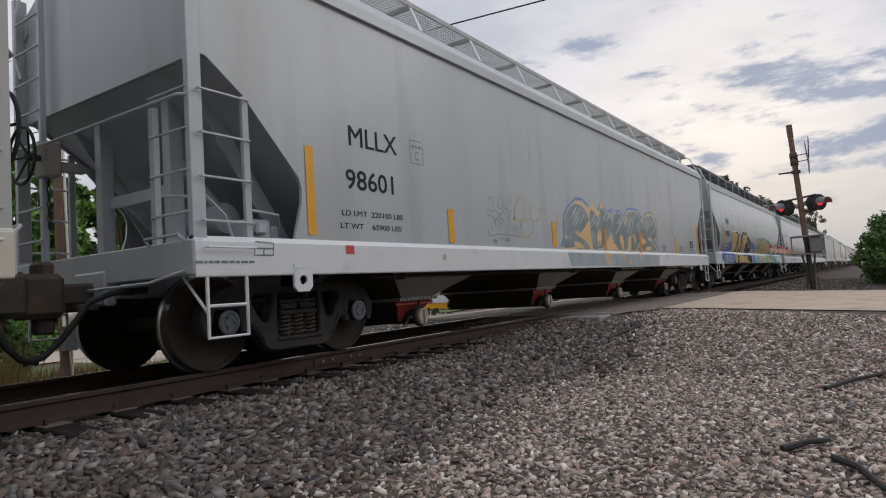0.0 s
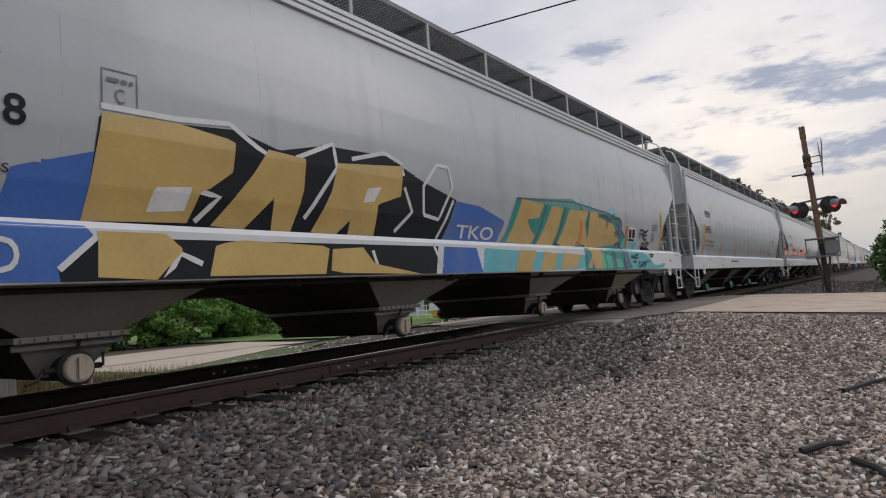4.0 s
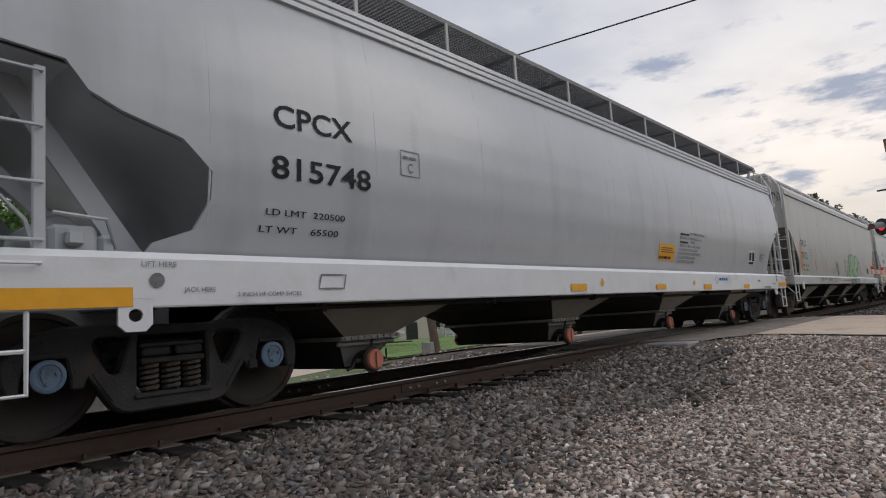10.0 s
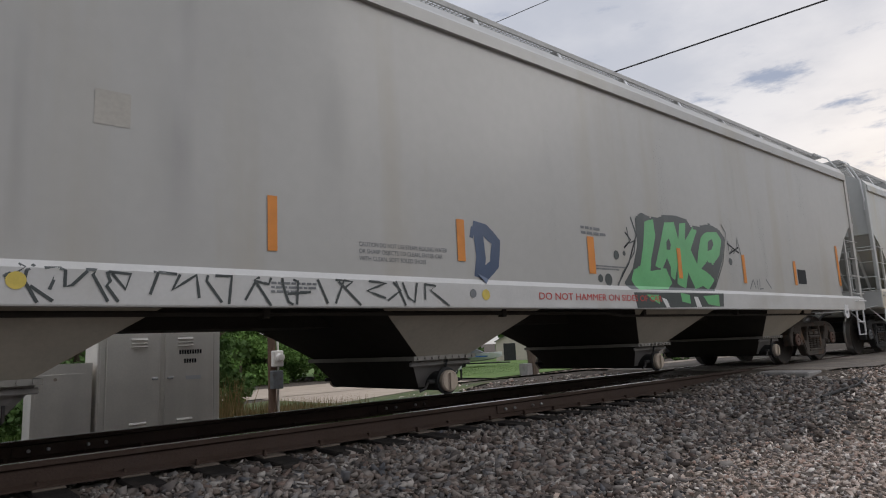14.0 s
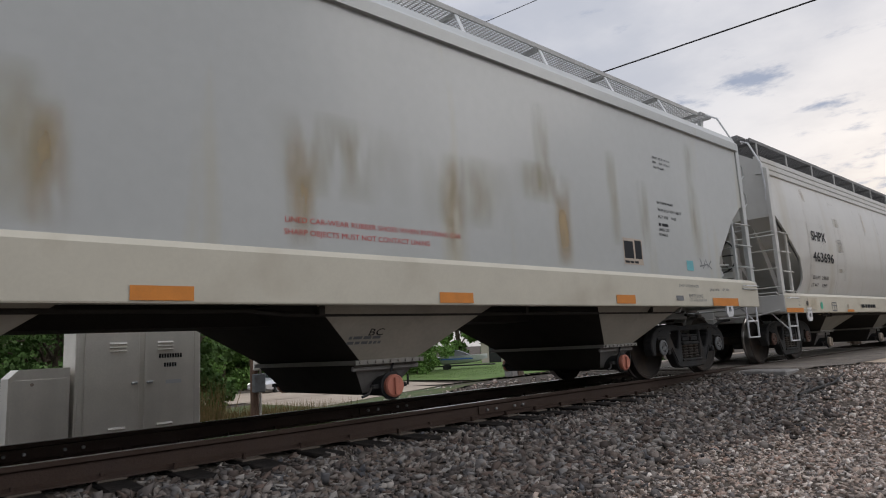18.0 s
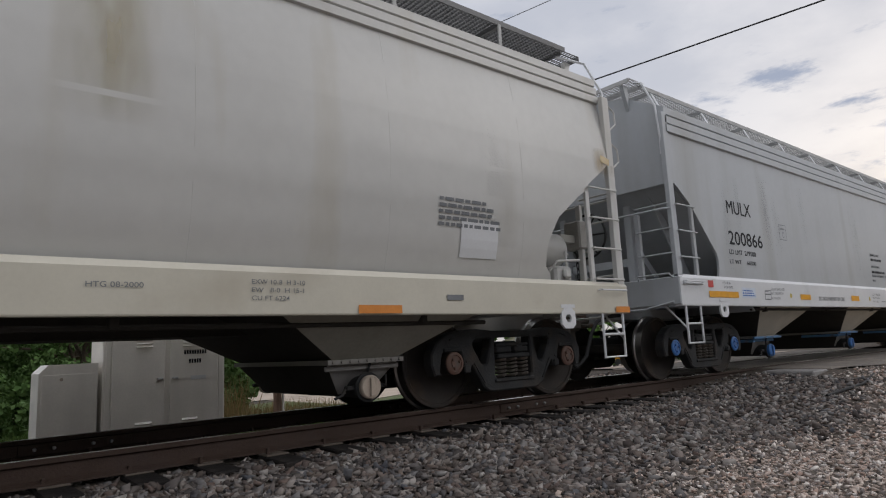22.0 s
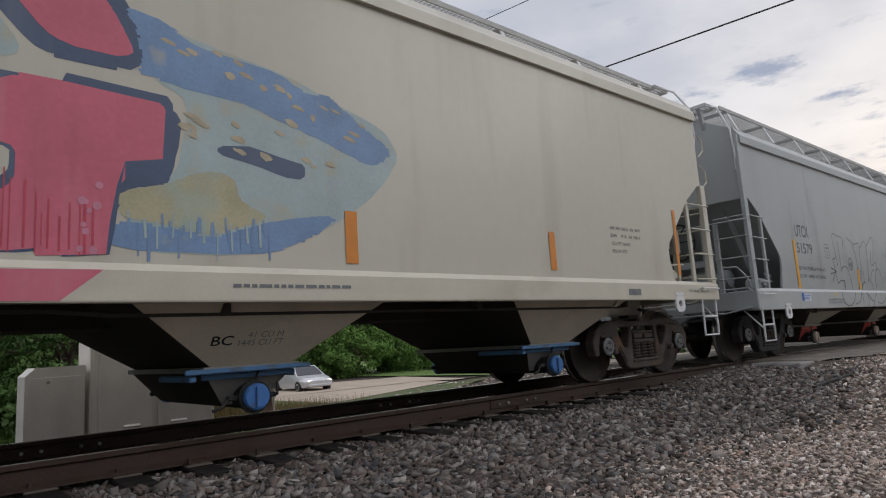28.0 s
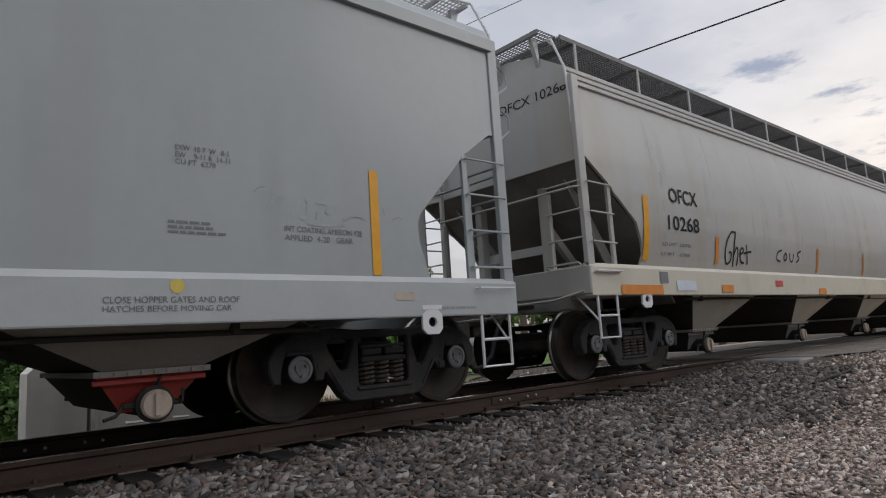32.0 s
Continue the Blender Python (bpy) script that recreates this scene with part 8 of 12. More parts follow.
s1.fill([(4.87, 1.29), (4.96, 1.32), (5.03, 1.30), (5.01, 1.25), (4.94, 1.25)], "g_doodle", lift=0.005)
s1.fill([(5.29, 1.34), (5.36, 1.34), (5.48, 1.28), (5.31, 1.27)], "g_doodle", lift=0.005)
s1.fill([(4.77, 1.45), (4.81, 1.40), (4.77, 1.37)], "g_doodle", lift=0.005)
s5.stroke([[(3.81, 1.16), (3.89, 1.24), (3.91, 1.23), (3.82, 1.14)], [(3.96, 1.24), (3.92, 1.20), (3.91, 1.14), (3.98, 1.01)], [(3.94, 1.11), (4.06, 1.02)], [(4.01, 1.22), (4.09, 1.23), (4.04, 1.09)], [(4.09, 1.22), (4.12, 1.21), (4.12, 1.11), (4.16, 1.12), (4.24, 1.21)], [(4.23, 1.22), (4.29, 1.22), (4.27, 1.19), (4.36, 1.02)], [(4.35, 1.21), (4.37, 1.15), (4.35, 1.12), (4.42, 1.02)], [(4.36, 1.21), (4.49, 1.20), (4.46, 1.10), (4.38, 1.20)], [(4.63, 1.22), (4.66, 1.22), (4.61, 1.07)], [(4.66, 1.22), (4.78, 1.21)], [(4.80, 1.21), (4.75, 1.10), (4.91, 1.21), (4.93, 1.05)], [(4.99, 1.21), (4.98, 1.17), (5.09, 1.02)], [(5.04, 1.21), (5.16, 1.21), (5.14, 1.01)], [(5.37, 1.21), (5.33, 1.19), (5.46, 1.00)], [(5.26, 1.04), (5.34, 1.18), (5.44, 1.16), (5.46, 1.21)], [(5.55, 1.21), (5.56, 1.14), (5.60, 1.03), (5.64, 1.01)], [(5.64, 1.20), (5.68, 1.19), (5.67, 1.01)], [(5.59, 1.09), (5.79, 1.11)], [(5.85, 1.21), (5.87, 1.17), (5.94, 1.02)], [(6.01, 1.21), (6.09, 1.21), (6.01, 1.02)], [(6.04, 1.20), (6.25, 1.01)], [(6.09, 1.21), (6.17, 1.20), (6.10, 1.15)], [(6.33, 1.21), (6.51, 1.20), (6.31, 1.13), (6.50, 1.07)], [(6.58, 1.21), (6.66, 1.14), (6.52, 1.05)], [(6.61, 1.22), (6.71, 1.01)], [(6.68, 1.21), (6.74, 1.08), (6.81, 1.04), (6.84, 1.21)], [(6.93, 1.21), (6.93, 1.06)], [(6.93, 1.20), (7.06, 1.19), (6.99, 1.15), (7.21, 1.01)]], 0.02, "g_dark")
s5.disc(3.87, 1.14, 0.053, "lemon")
s5.bars(5.46, 1.163, 0.38, 3, 0.032, "greylet")
s1.fill([(9.09, 2.06), (9.16, 2.04), (9.19, 2.03), (9.21, 2.02), (9.23, 2.02), (9.25, 2.02), (9.26, 2.03), (9.28, 2.05), (9.30, 2.07), (9.35, 2.14), (9.37, 2.16), (9.39, 2.18), (9.41, 2.19), (9.44, 2.21), (9.45, 2.21), (9.47, 2.20), (9.48, 2.19), (9.52, 2.15), (9.54, 2.14), (9.57, 2.11), (9.60, 2.10), (9.68, 2.05), (9.72, 2.03), (9.77, 2.02), (9.82, 2.02), (9.93, 2.02), (9.97, 2.02), (10.00, 2.01), (10.01, 1.98), (10.02, 1.92), (10.02, 1.90), (10.03, 1.89), (10.04, 1.90), (10.06, 1.92), (10.08, 1.93), (10.11, 1.95), (10.15, 1.97), (10.24, 2.02), (10.28, 2.04), (10.33, 2.06), (10.37, 2.06), (10.47, 2.07), (10.50, 2.06), (10.55, 2.06), (10.58, 2.04), (10.64, 2.01), (10.67, 1.99), (10.71, 1.97), (10.74, 1.95), (10.80, 1.91), (10.82, 1.89), (10.84, 1.89), (10.86, 1.89), (10.88, 1.93), (10.90, 1.94), (10.92, 1.97), (10.95, 2.00), (11.01, 2.06), (11.04, 2.09), (11.09, 2.11), (11.14, 2.12), (11.26, 2.13), (11.32, 2.13), (11.41, 2.14), (11.48, 2.14), (11.66, 2.13), (11.73, 2.13), (11.82, 2.11), (11.88, 2.08), (12.00, 2.01), (12.05, 1.99), (12.11, 1.98), (12.14, 1.98), (12.21, 2.00), (12.25, 2.02), (12.31, 2.04), (12.37, 2.06), (12.52, 2.12), (12.59, 2.14), (12.67, 2.16), (12.73, 2.17), (12.86, 2.17), (12.92, 2.17), (12.99, 2.15), (13.05, 2.12), (13.17, 2.03), (13.22, 1.99), (13.26, 1.94), (13.29, 1.89), (13.34, 1.79), (13.36, 1.75), (13.37, 1.70), (13.36, 1.68), (13.34, 1.63), (13.32, 1.61), (13.27, 1.59), (13.21, 1.57), (13.05, 1.53), (12.99, 1.52), (12.96, 1.50), (12.96, 1.48), (13.00, 1.45), (13.02, 1.43), (13.07, 1.40), (13.12, 1.37), (13.24, 1.28), (13.03, 1.25), (12.26, 1.23), (11.43, 1.22), (9.82, 1.22), (9.40, 1.25), (9.11, 1.35), (9.04, 1.47), (9.04, 1.82), (9.05, 1.95), (9.07, 2.04)], "g_orange", lift=0.0045)
s1.fill([(9.10, 1.91), (9.17, 1.88), (9.19, 1.87), (9.22, 1.86), (9.23, 1.86), (9.26, 1.88), (9.27, 1.89), (9.28, 1.91), (9.30, 1.93), (9.33, 1.99), (9.34, 2.02), (9.36, 2.04), (9.37, 2.05), (9.40, 2.07), (9.41, 2.08), (9.43, 2.08), (9.45, 2.08), (9.49, 2.06), (9.51, 2.06), (9.55, 2.04), (9.59, 2.03), (9.69, 1.99), (9.73, 1.98), (9.79, 1.96), (9.82, 1.96), (9.91, 1.94), (9.94, 1.93), (9.97, 1.91), (9.98, 1.89), (9.99, 1.83), (9.99, 1.80), (9.98, 1.76), (9.97, 1.73), (9.94, 1.64), (9.92, 1.60), (9.88, 1.56), (9.84, 1.53), (9.74, 1.46), (9.69, 1.43), (9.62, 1.39), (9.56, 1.36), (9.42, 1.30), (9.36, 1.28), (9.29, 1.26), (9.23, 1.25), (9.12, 1.24), (9.08, 1.25), (9.05, 1.33), (9.04, 1.43), (9.04, 1.72), (9.05, 1.83), (9.07, 1.90)], "g_slate", lift=0.0068)
s1.fill([(10.05, 1.84), (10.09, 1.89), (10.11, 1.91), (10.14, 1.94), (10.17, 1.96), (10.25, 2.00), (10.29, 2.02), (10.33, 2.04), (10.37, 2.04), (10.46, 2.04), (10.50, 2.03), (10.55, 2.02), (10.58, 2.01), (10.64, 1.98), (10.67, 1.96), (10.71, 1.92), (10.74, 1.89), (10.82, 1.81), (10.85, 1.78), (10.88, 1.75), (10.91, 1.74), (10.95, 1.73), (10.97, 1.72), (10.98, 1.69), (10.98, 1.66), (10.98, 1.58), (10.98, 1.54), (10.98, 1.49), (10.97, 1.44), (10.96, 1.32), (10.93, 1.27), (10.83, 1.24), (10.72, 1.23), (10.44, 1.23), (10.34, 1.23), (10.25, 1.24), (10.22, 1.26), (10.18, 1.31), (10.16, 1.32), (10.13, 1.34), (10.10, 1.35), (10.03, 1.36), (10.00, 1.37), (9.98, 1.39), (9.97, 1.41), (9.97, 1.46), (9.96, 1.48), (9.96, 1.51), (9.95, 1.53), (9.94, 1.57), (9.93, 1.59), (9.94, 1.62), (9.95, 1.66), (9.99, 1.74), (10.01, 1.78), (10.03, 1.82)], "g_slate", lift=0.0068)
s1.fill([(10.93, 1.84), (10.97, 1.94), (10.99, 1.98), (11.02, 2.02), (11.04, 2.04), (11.10, 2.07), (11.12, 2.08), (11.17, 2.09), (11.21, 2.10), (11.32, 2.12), (11.37, 2.12), (11.45, 2.13), (11.51, 2.13), (11.67, 2.12), (11.74, 2.12), (11.81, 2.10), (11.86, 2.08), (11.96, 2.02), (12.00, 1.99), (12.04, 1.96), (12.06, 1.94), (12.09, 1.88), (12.10, 1.86), (12.11, 1.82), (12.11, 1.78), (12.10, 1.68), (12.08, 1.64), (12.03, 1.58), (11.97, 1.53), (11.80, 1.43), (11.73, 1.39), (11.65, 1.35), (11.60, 1.32), (11.48, 1.27), (11.43, 1.25), (11.36, 1.23), (11.30, 1.23), (11.18, 1.23), (11.13, 1.24), (11.09, 1.26), (11.08, 1.30), (11.07, 1.39), (11.06, 1.43), (11.04, 1.47), (11.01, 1.50), (10.95, 1.55), (10.93, 1.57), (10.91, 1.61), (10.90, 1.64), (10.90, 1.71), (10.90, 1.74), (10.91, 1.79)], "g_slate", lift=0.0068)
s1.fill([(12.19, 1.93), (12.25, 1.98), (12.28, 2.00), (12.34, 2.03), (12.39, 2.05), (12.53, 2.08), (12.59, 2.10), (12.67, 2.11), (12.72, 2.11), (12.86, 2.12), (12.91, 2.11), (12.98, 2.09), (13.02, 2.07), (13.11, 1.99), (13.15, 1.96), (13.19, 1.92), (13.22, 1.88), (13.27, 1.79), (13.29, 1.76), (13.29, 1.72), (13.29, 1.69), (13.27, 1.65), (13.25, 1.63), (13.21, 1.61), (13.16, 1.59), (13.03, 1.56), (12.98, 1.54), (12.95, 1.52), (12.94, 1.49), (12.95, 1.43), (12.96, 1.40), (12.99, 1.36), (13.02, 1.34), (13.12, 1.28), (13.08, 1.25), (12.88, 1.24), (12.61, 1.23), (11.92, 1.23), (11.72, 1.23), (11.62, 1.27), (11.65, 1.31), (11.90, 1.44), (12.00, 1.49), (12.08, 1.57), (12.10, 1.64), (12.13, 1.78), (12.14, 1.84), (12.16, 1.90)], "g_slate", lift=0.0068)
s1.fill([(9.26, 1.62), (9.29, 1.57), (9.30, 1.55), (9.30, 1.52), (9.31, 1.50), (9.30, 1.46), (9.30, 1.44), (9.29, 1.41), (9.28, 1.38), (9.25, 1.31), (9.24, 1.29), (9.23, 1.29), (9.22, 1.30), (9.20, 1.36), (9.20, 1.39), (9.20, 1.42), (9.20, 1.45), (9.20, 1.51), (9.21, 1.54), (9.21, 1.57), (9.22, 1.59), (9.23, 1.63), (9.24, 1.64), (9.25, 1.64)], "g_orange", lift=0.0085)
s1.fill([(9.41, 1.30), (9.53, 1.37), (9.58, 1.40), (9.65, 1.43), (9.70, 1.46), (9.83, 1.53), (9.87, 1.55), (9.91, 1.55), (9.93, 1.52), (9.95, 1.44), (9.95, 1.41), (9.93, 1.38), (9.90, 1.36), (9.81, 1.34), (9.77, 1.32), (9.72, 1.31), (9.68, 1.30), (9.58, 1.28), (9.54, 1.28), (9.50, 1.27), (9.47, 1.26), (9.41, 1.25), (9.39, 1.24), (9.37, 1.24), (9.35, 1.24), (9.34, 1.25), (9.34, 1.26), (9.36, 1.28)], "g_orange", lift=0.0085)
s1.fill([(10.53, 1.57), (10.58, 1.55), (10.60, 1.54), (10.62, 1.52), (10.63, 1.50), (10.66, 1.44), (10.67, 1.42), (10.67, 1.38), (10.67, 1.36), (10.66, 1.29), (10.66, 1.27), (10.64, 1.25), (10.63, 1.24), (10.58, 1.24), (10.56, 1.24), (10.54, 1.26), (10.52, 1.28), (10.47, 1.34), (10.45, 1.37), (10.44, 1.40), (10.43, 1.42), (10.43, 1.47), (10.43, 1.49), (10.44, 1.52), (10.45, 1.53), (10.48, 1.56), (10.49, 1.57), (10.51, 1.57)], "g_orange", lift=0.0085)
s1.fill([(11.09, 1.54), (11.24, 1.57), (11.30, 1.58), (11.36, 1.59), (11.40, 1.59), (11.46, 1.59), (11.49, 1.58), (11.51, 1.56), (11.52, 1.55), (11.53, 1.49), (11.53, 1.47), (11.52, 1.44), (11.50, 1.41), (11.46, 1.35), (11.44, 1.34), (11.42, 1.35), (11.42, 1.38), (11.41, 1.48), (11.40, 1.52), (11.38, 1.55), (11.35, 1.56), (11.27, 1.56), (11.24, 1.55), (11.21, 1.53), (11.20, 1.51), (11.19, 1.45), (11.18, 1.42), (11.17, 1.38), (11.16, 1.35), (11.13, 1.28), (11.12, 1.26), (11.09, 1.24), (11.07, 1.24), (11.01, 1.24), (10.99, 1.25), (10.98, 1.28), (10.97, 1.32), (10.98, 1.43), (11.00, 1.48), (11.04, 1.52)], "g_orange", lift=0.0085)
s1.fill([(12.31, 1.32), (12.46, 1.34), (12.52, 1.35), (12.59, 1.35), (12.64, 1.35), (12.74, 1.34), (12.77, 1.33), (12.77, 1.32), (12.74, 1.30), (12.63, 1.26), (12.58, 1.25), (12.51, 1.24), (12.44, 1.24), (12.29, 1.23), (12.23, 1.24), (12.19, 1.24), (12.19, 1.25), (12.20, 1.28), (12.22, 1.30), (12.26, 1.31)], "g_orange", lift=0.0085)
s1.fill([(12.47, 1.54), (12.65, 1.58), (12.90, 1.48), (12.64, 1.47)], "g_orange", lift=0.0085)
s1.fill([(12.18, 1.52), (12.30, 1.47), (12.33, 1.45), (12.32, 1.43), (12.27, 1.42), (12.11, 1.40), (12.04, 1.39), (11.94, 1.37), (11.86, 1.35), (11.68, 1.29), (11.62, 1.27), (11.59, 1.26), (11.60, 1.27), (11.65, 1.30), (11.68, 1.32), (11.74, 1.35), (11.80, 1.39), (11.97, 1.48), (12.04, 1.51), (12.12, 1.53)], "g_orange", lift=0.0085)
s1.stroke([[(9.18, 2.04), (9.24, 2.02), (9.30, 2.04), (9.38, 2.18)], [(9.54, 2.10), (9.65, 2.05), (9.79, 2.02), (10.06, 2.09), (10.05, 1.93)], [(10.28, 2.07), (10.53, 2.09), (10.73, 2.00), (10.85, 1.89)], [(10.88, 1.97), (11.02, 2.15), (11.36, 2.20), (11.79, 2.19), (12.12, 2.00)], [(12.97, 1.51), (13.20, 1.37), (13.38, 1.23)]], 0.05, "g_blue")
s1.stroke([[(12.18, 1.97), (12.36, 2.11), (12.67, 2.20), (13.03, 2.19), (13.33, 1.98), (13.37, 1.62)], [(9.20, 1.26), (9.30, 1.39), (9.31, 1.54)], [(11.41, 1.56), (11.42, 1.33)], [(12.63, 1.36), (12.88, 1.29), (12.96, 1.41), (13.33, 1.60)]], 0.018, "g_dark")
s1.fill([(9.38, 1.18), (9.52, 1.17), (9.58, 1.17), (9.64, 1.15), (9.67, 1.14), (9.73, 1.10), (9.75, 1.08), (9.74, 1.08), (9.72, 1.08), (9.64, 1.09), (9.61, 1.10), (9.58, 1.10), (9.56, 1.10), (9.53, 1.09), (9.52, 1.08), (9.52, 1.05), (9.53, 1.02), (9.57, 0.95), (9.58, 0.92), (9.58, 0.90), (9.56, 0.89), (9.51, 0.89), (9.49, 0.90), (9.46, 0.92), (9.44, 0.94), (9.40, 1.01), (9.38, 1.04), (9.36, 1.08), (9.34, 1.10), (9.31, 1.15), (9.30, 1.17), (9.33, 1.18)], "g_orange", lift=0.006)
s1.fill([(10.36, 1.17), (10.42, 1.17), (10.45, 1.16), (10.48, 1.14), (10.50, 1.11), (10.55, 1.04), (10.56, 1.01), (10.58, 0.98), (10.58, 0.96), (10.58, 0.92), (10.58, 0.91), (10.57, 0.91), (10.56, 0.92), (10.53, 0.96), (10.51, 0.98), (10.48, 1.01), (10.45, 1.04), (10.37, 1.12), (10.35, 1.15), (10.34, 1.17)], "g_orange", lift=0.006)
s1.fill([(11.02, 1.17), (11.06, 1.16), (11.07, 1.16), (11.07, 1.14), (11.05, 1.12), (11.00, 1.07), (10.98, 1.05), (10.97, 1.02), (10.97, 1.00), (10.99, 0.94), (10.98, 0.92), (10.97, 0.90), (10.94, 0.89), (10.86, 0.89), (10.83, 0.89), (10.82, 0.91), (10.83, 0.93), (10.89, 0.98), (10.91, 1.01), (10.93, 1.04), (10.94, 1.06), (10.97, 1.12), (10.98, 1.14), (11.00, 1.16)], "g_orange", lift=0.006)
s1.fill([(11.56, 1.17), (11.66, 1.17), (11.70, 1.17), (11.73, 1.14), (11.74, 1.12), (11.74, 1.04), (11.75, 1.01), (11.76, 0.98), (11.77, 0.96), (11.79, 0.92), (11.80, 0.91), (11.80, 0.91), (11.78, 0.93), (11.73, 0.98), (11.71, 1.01), (11.67, 1.04), (11.64, 1.07), (11.55, 1.13), (11.53, 1.15), (11.53, 1.17)], "g_orange", lift=0.006)
s1.fill([(10.86, 0.91), (10.94, 0.93), (11.00, 0.88), (10.84, 0.88)], "g_blue", lift=0.007)
s2.fill([(1.59, 1.38), (1.76, 1.44), (1.80, 1.73), (2.03, 1.61), (2.17, 1.57), (2.16, 1.45), (3.01, 1.46), (3.06, 1.67), (3.59, 1.84), (3.53, 1.34), (1.27, 1.35)], "g_royal", lift=0.004)
s2.fill([(8.09, 1.85), (8.71, 1.83), (9.44, 1.66), (9.28, 1.33), (7.92, 1.34)], "g_royal", lift=0.004)
s2.fill([(1.00, 1.13), (1.23, 1.32), (3.47, 1.30), (3.58, 1.17), (3.30, 0.99), (3.31, 0.91), (0.96, 0.92), (1.09, 1.03)], "g_royal", lift=0.003)
s2.fill([(7.74, 1.24), (8.48, 1.24), (8.61, 0.91), (7.66, 0.91)], "g_royal", lift=0.003)
s2.fill([(3.61, 2.11), (4.19, 2.14), (4.78, 2.19), (5.24, 2.08), (5.88, 2.23), (6.78, 2.24), (7.43, 2.02), (8.16, 1.86), (7.92, 1.35), (3.53, 1.35)], "black", lift=0.005)
s2.fill([(3.30, 0.99), (3.52, 1.23), (7.61, 1.24), (7.54, 0.91), (3.31, 0.91)], "black", lift=0.005)
s2.fill([(3.63, 2.13), (4.20, 2.15), (4.76, 2.09), (4.74, 1.82), (4.52, 1.66), (4.44, 1.63), (4.34, 1.36), (3.52, 1.35)], "g_gold", lift=0.008)
s2.fill([(5.11, 2.07), (5.56, 2.06), (5.55, 1.75), (5.43, 1.34), (5.20, 1.34), (5.19, 1.64), (4.89, 1.34), (4.55, 1.35), (4.96, 1.84)], "g_gold", lift=0.008)
s2.fill([(5.99, 2.06), (7.05, 2.16), (7.02, 1.81), (6.63, 1.69), (6.62, 1.33), (6.21, 1.33), (6.22, 1.50), (6.02, 1.33), (5.69, 1.35), (5.92, 1.77)], "g_gold", lift=0.008)
s2.fill([(4.04, 1.63), (4.36, 1.66), (4.30, 1.45), (3.99, 1.44)], "g_white", lift=0.0095)
s2.fill([(6.45, 1.85), (6.67, 1.88), (6.56, 1.71), (6.39, 1.69)], "g_white", lift=0.0095)
s2.fill([(3.56, 1.26), (4.06, 1.26), (4.21, 1.14), (3.98, 0.91), (3.55, 0.92)], "g_gold", lift=0.008)
s2.fill([(4.50, 1.19), (4.77, 1.23), (5.78, 1.20), (5.71, 0.93), (4.43, 0.93)], "g_gold", lift=0.008)
s2.fill([(5.82, 1.19), (6.26, 1.20), (6.43, 1.03), (7.24, 0.91), (5.78, 0.94)], "g_gold", lift=0.008)
s2.stroke([[(3.62, 2.17), (4.20, 2.18), (4.70, 2.23), (4.99, 2.07), (5.11, 2.02), (4.95, 1.77)], [(5.44, 2.04), (5.93, 2.25), (5.98, 2.01), (5.58, 1.48)], [(6.20, 2.13), (6.73, 2.27), (7.02, 2.19), (7.06, 2.05)], [(7.47, 1.63), (7.44, 1.97), (7.72, 2.26), (7.97, 2.26), (8.06, 2.02), (7.78, 1.59), (7.47, 1.63)], [(7.08, 1.92), (7.24, 1.65), (6.96, 1.41)], [(4.44, 1.63), (4.62, 1.60), (4.41, 1.39)], [(8.09, 1.85), (7.79, 1.35)]], 0.045, "g_white")
s2.stroke([[(3.30, 0.99), (3.55, 1.22)], [(4.05, 0.91), (4.18, 1.11), (4.37, 1.03)], [(4.89, 1.23), (5.07, 1.15)], [(7.52, 1.24), (7.73, 0.91)], [(6.41, 1.17), (6.48, 1.00)]], 0.045, "g_white")
s2.fill([(9.47, 1.45), (9.77, 2.02), (11.80, 2.18), (12.31, 2.07), (13.64, 2.03), (14.60, 1.60), (14.08, 1.33), (9.36, 1.34)], "g_teal", lift=0.0045)
s2.fill([(9.93, 2.02), (10.70, 2.01), (10.53, 1.77), (10.12, 1.72), (10.26, 1.57), (10.45, 1.48), (10.34, 1.34), (9.56, 1.36)], "g_gold", lift=0.008)
s2.fill([(10.97, 1.99), (11.43, 1.99), (11.10, 1.31), (10.53, 1.33)], "g_gold", lift=0.008)
s2.fill([(11.70, 2.00), (12.55, 2.01), (12.02, 1.31), (11.26, 1.31)], "g_gold", lift=0.008)
s2.fill([(12.77, 1.95), (13.84, 1.83), (14.26, 1.44), (12.48, 1.32)], "g_gold", lift=0.008)
s2.stroke([[(9.77, 2.02), (11.88, 2.12), (13.64, 2.02), (14.55, 1.61)], [(10.77, 1.98), (10.46, 1.35)], [(11.54, 2.03), (11.20, 1.33)], [(12.63, 1.98), (12.25, 1.32)]], 0.035, "g_dark")
s2.fill([(8.70, 1.24), (13.21, 1.16), (13.14, 0.93), (8.61, 0.91)], "g_cyan", lift=0.003, step=0.03, rough=0.012)
s2.fill([(9.68, 1.23), (10.20, 1.23), (10.01, 0.91), (9.50, 0.91)], "g_gold", lift=0.006)
s2.fill([(10.49, 1.22), (10.98, 1.21), (10.79, 0.92), (10.30, 0.91)], "g_gold", lift=0.006)
s2.fill([(11.22, 1.21), (11.92, 1.19), (11.69, 0.94), (11.03, 0.93)], "g_gold", lift=0.006)
s2.fill([(12.44, 1.18), (13.09, 1.17), (12.77, 0.95), (12.23, 0.95)], "g_gold", lift=0.006)
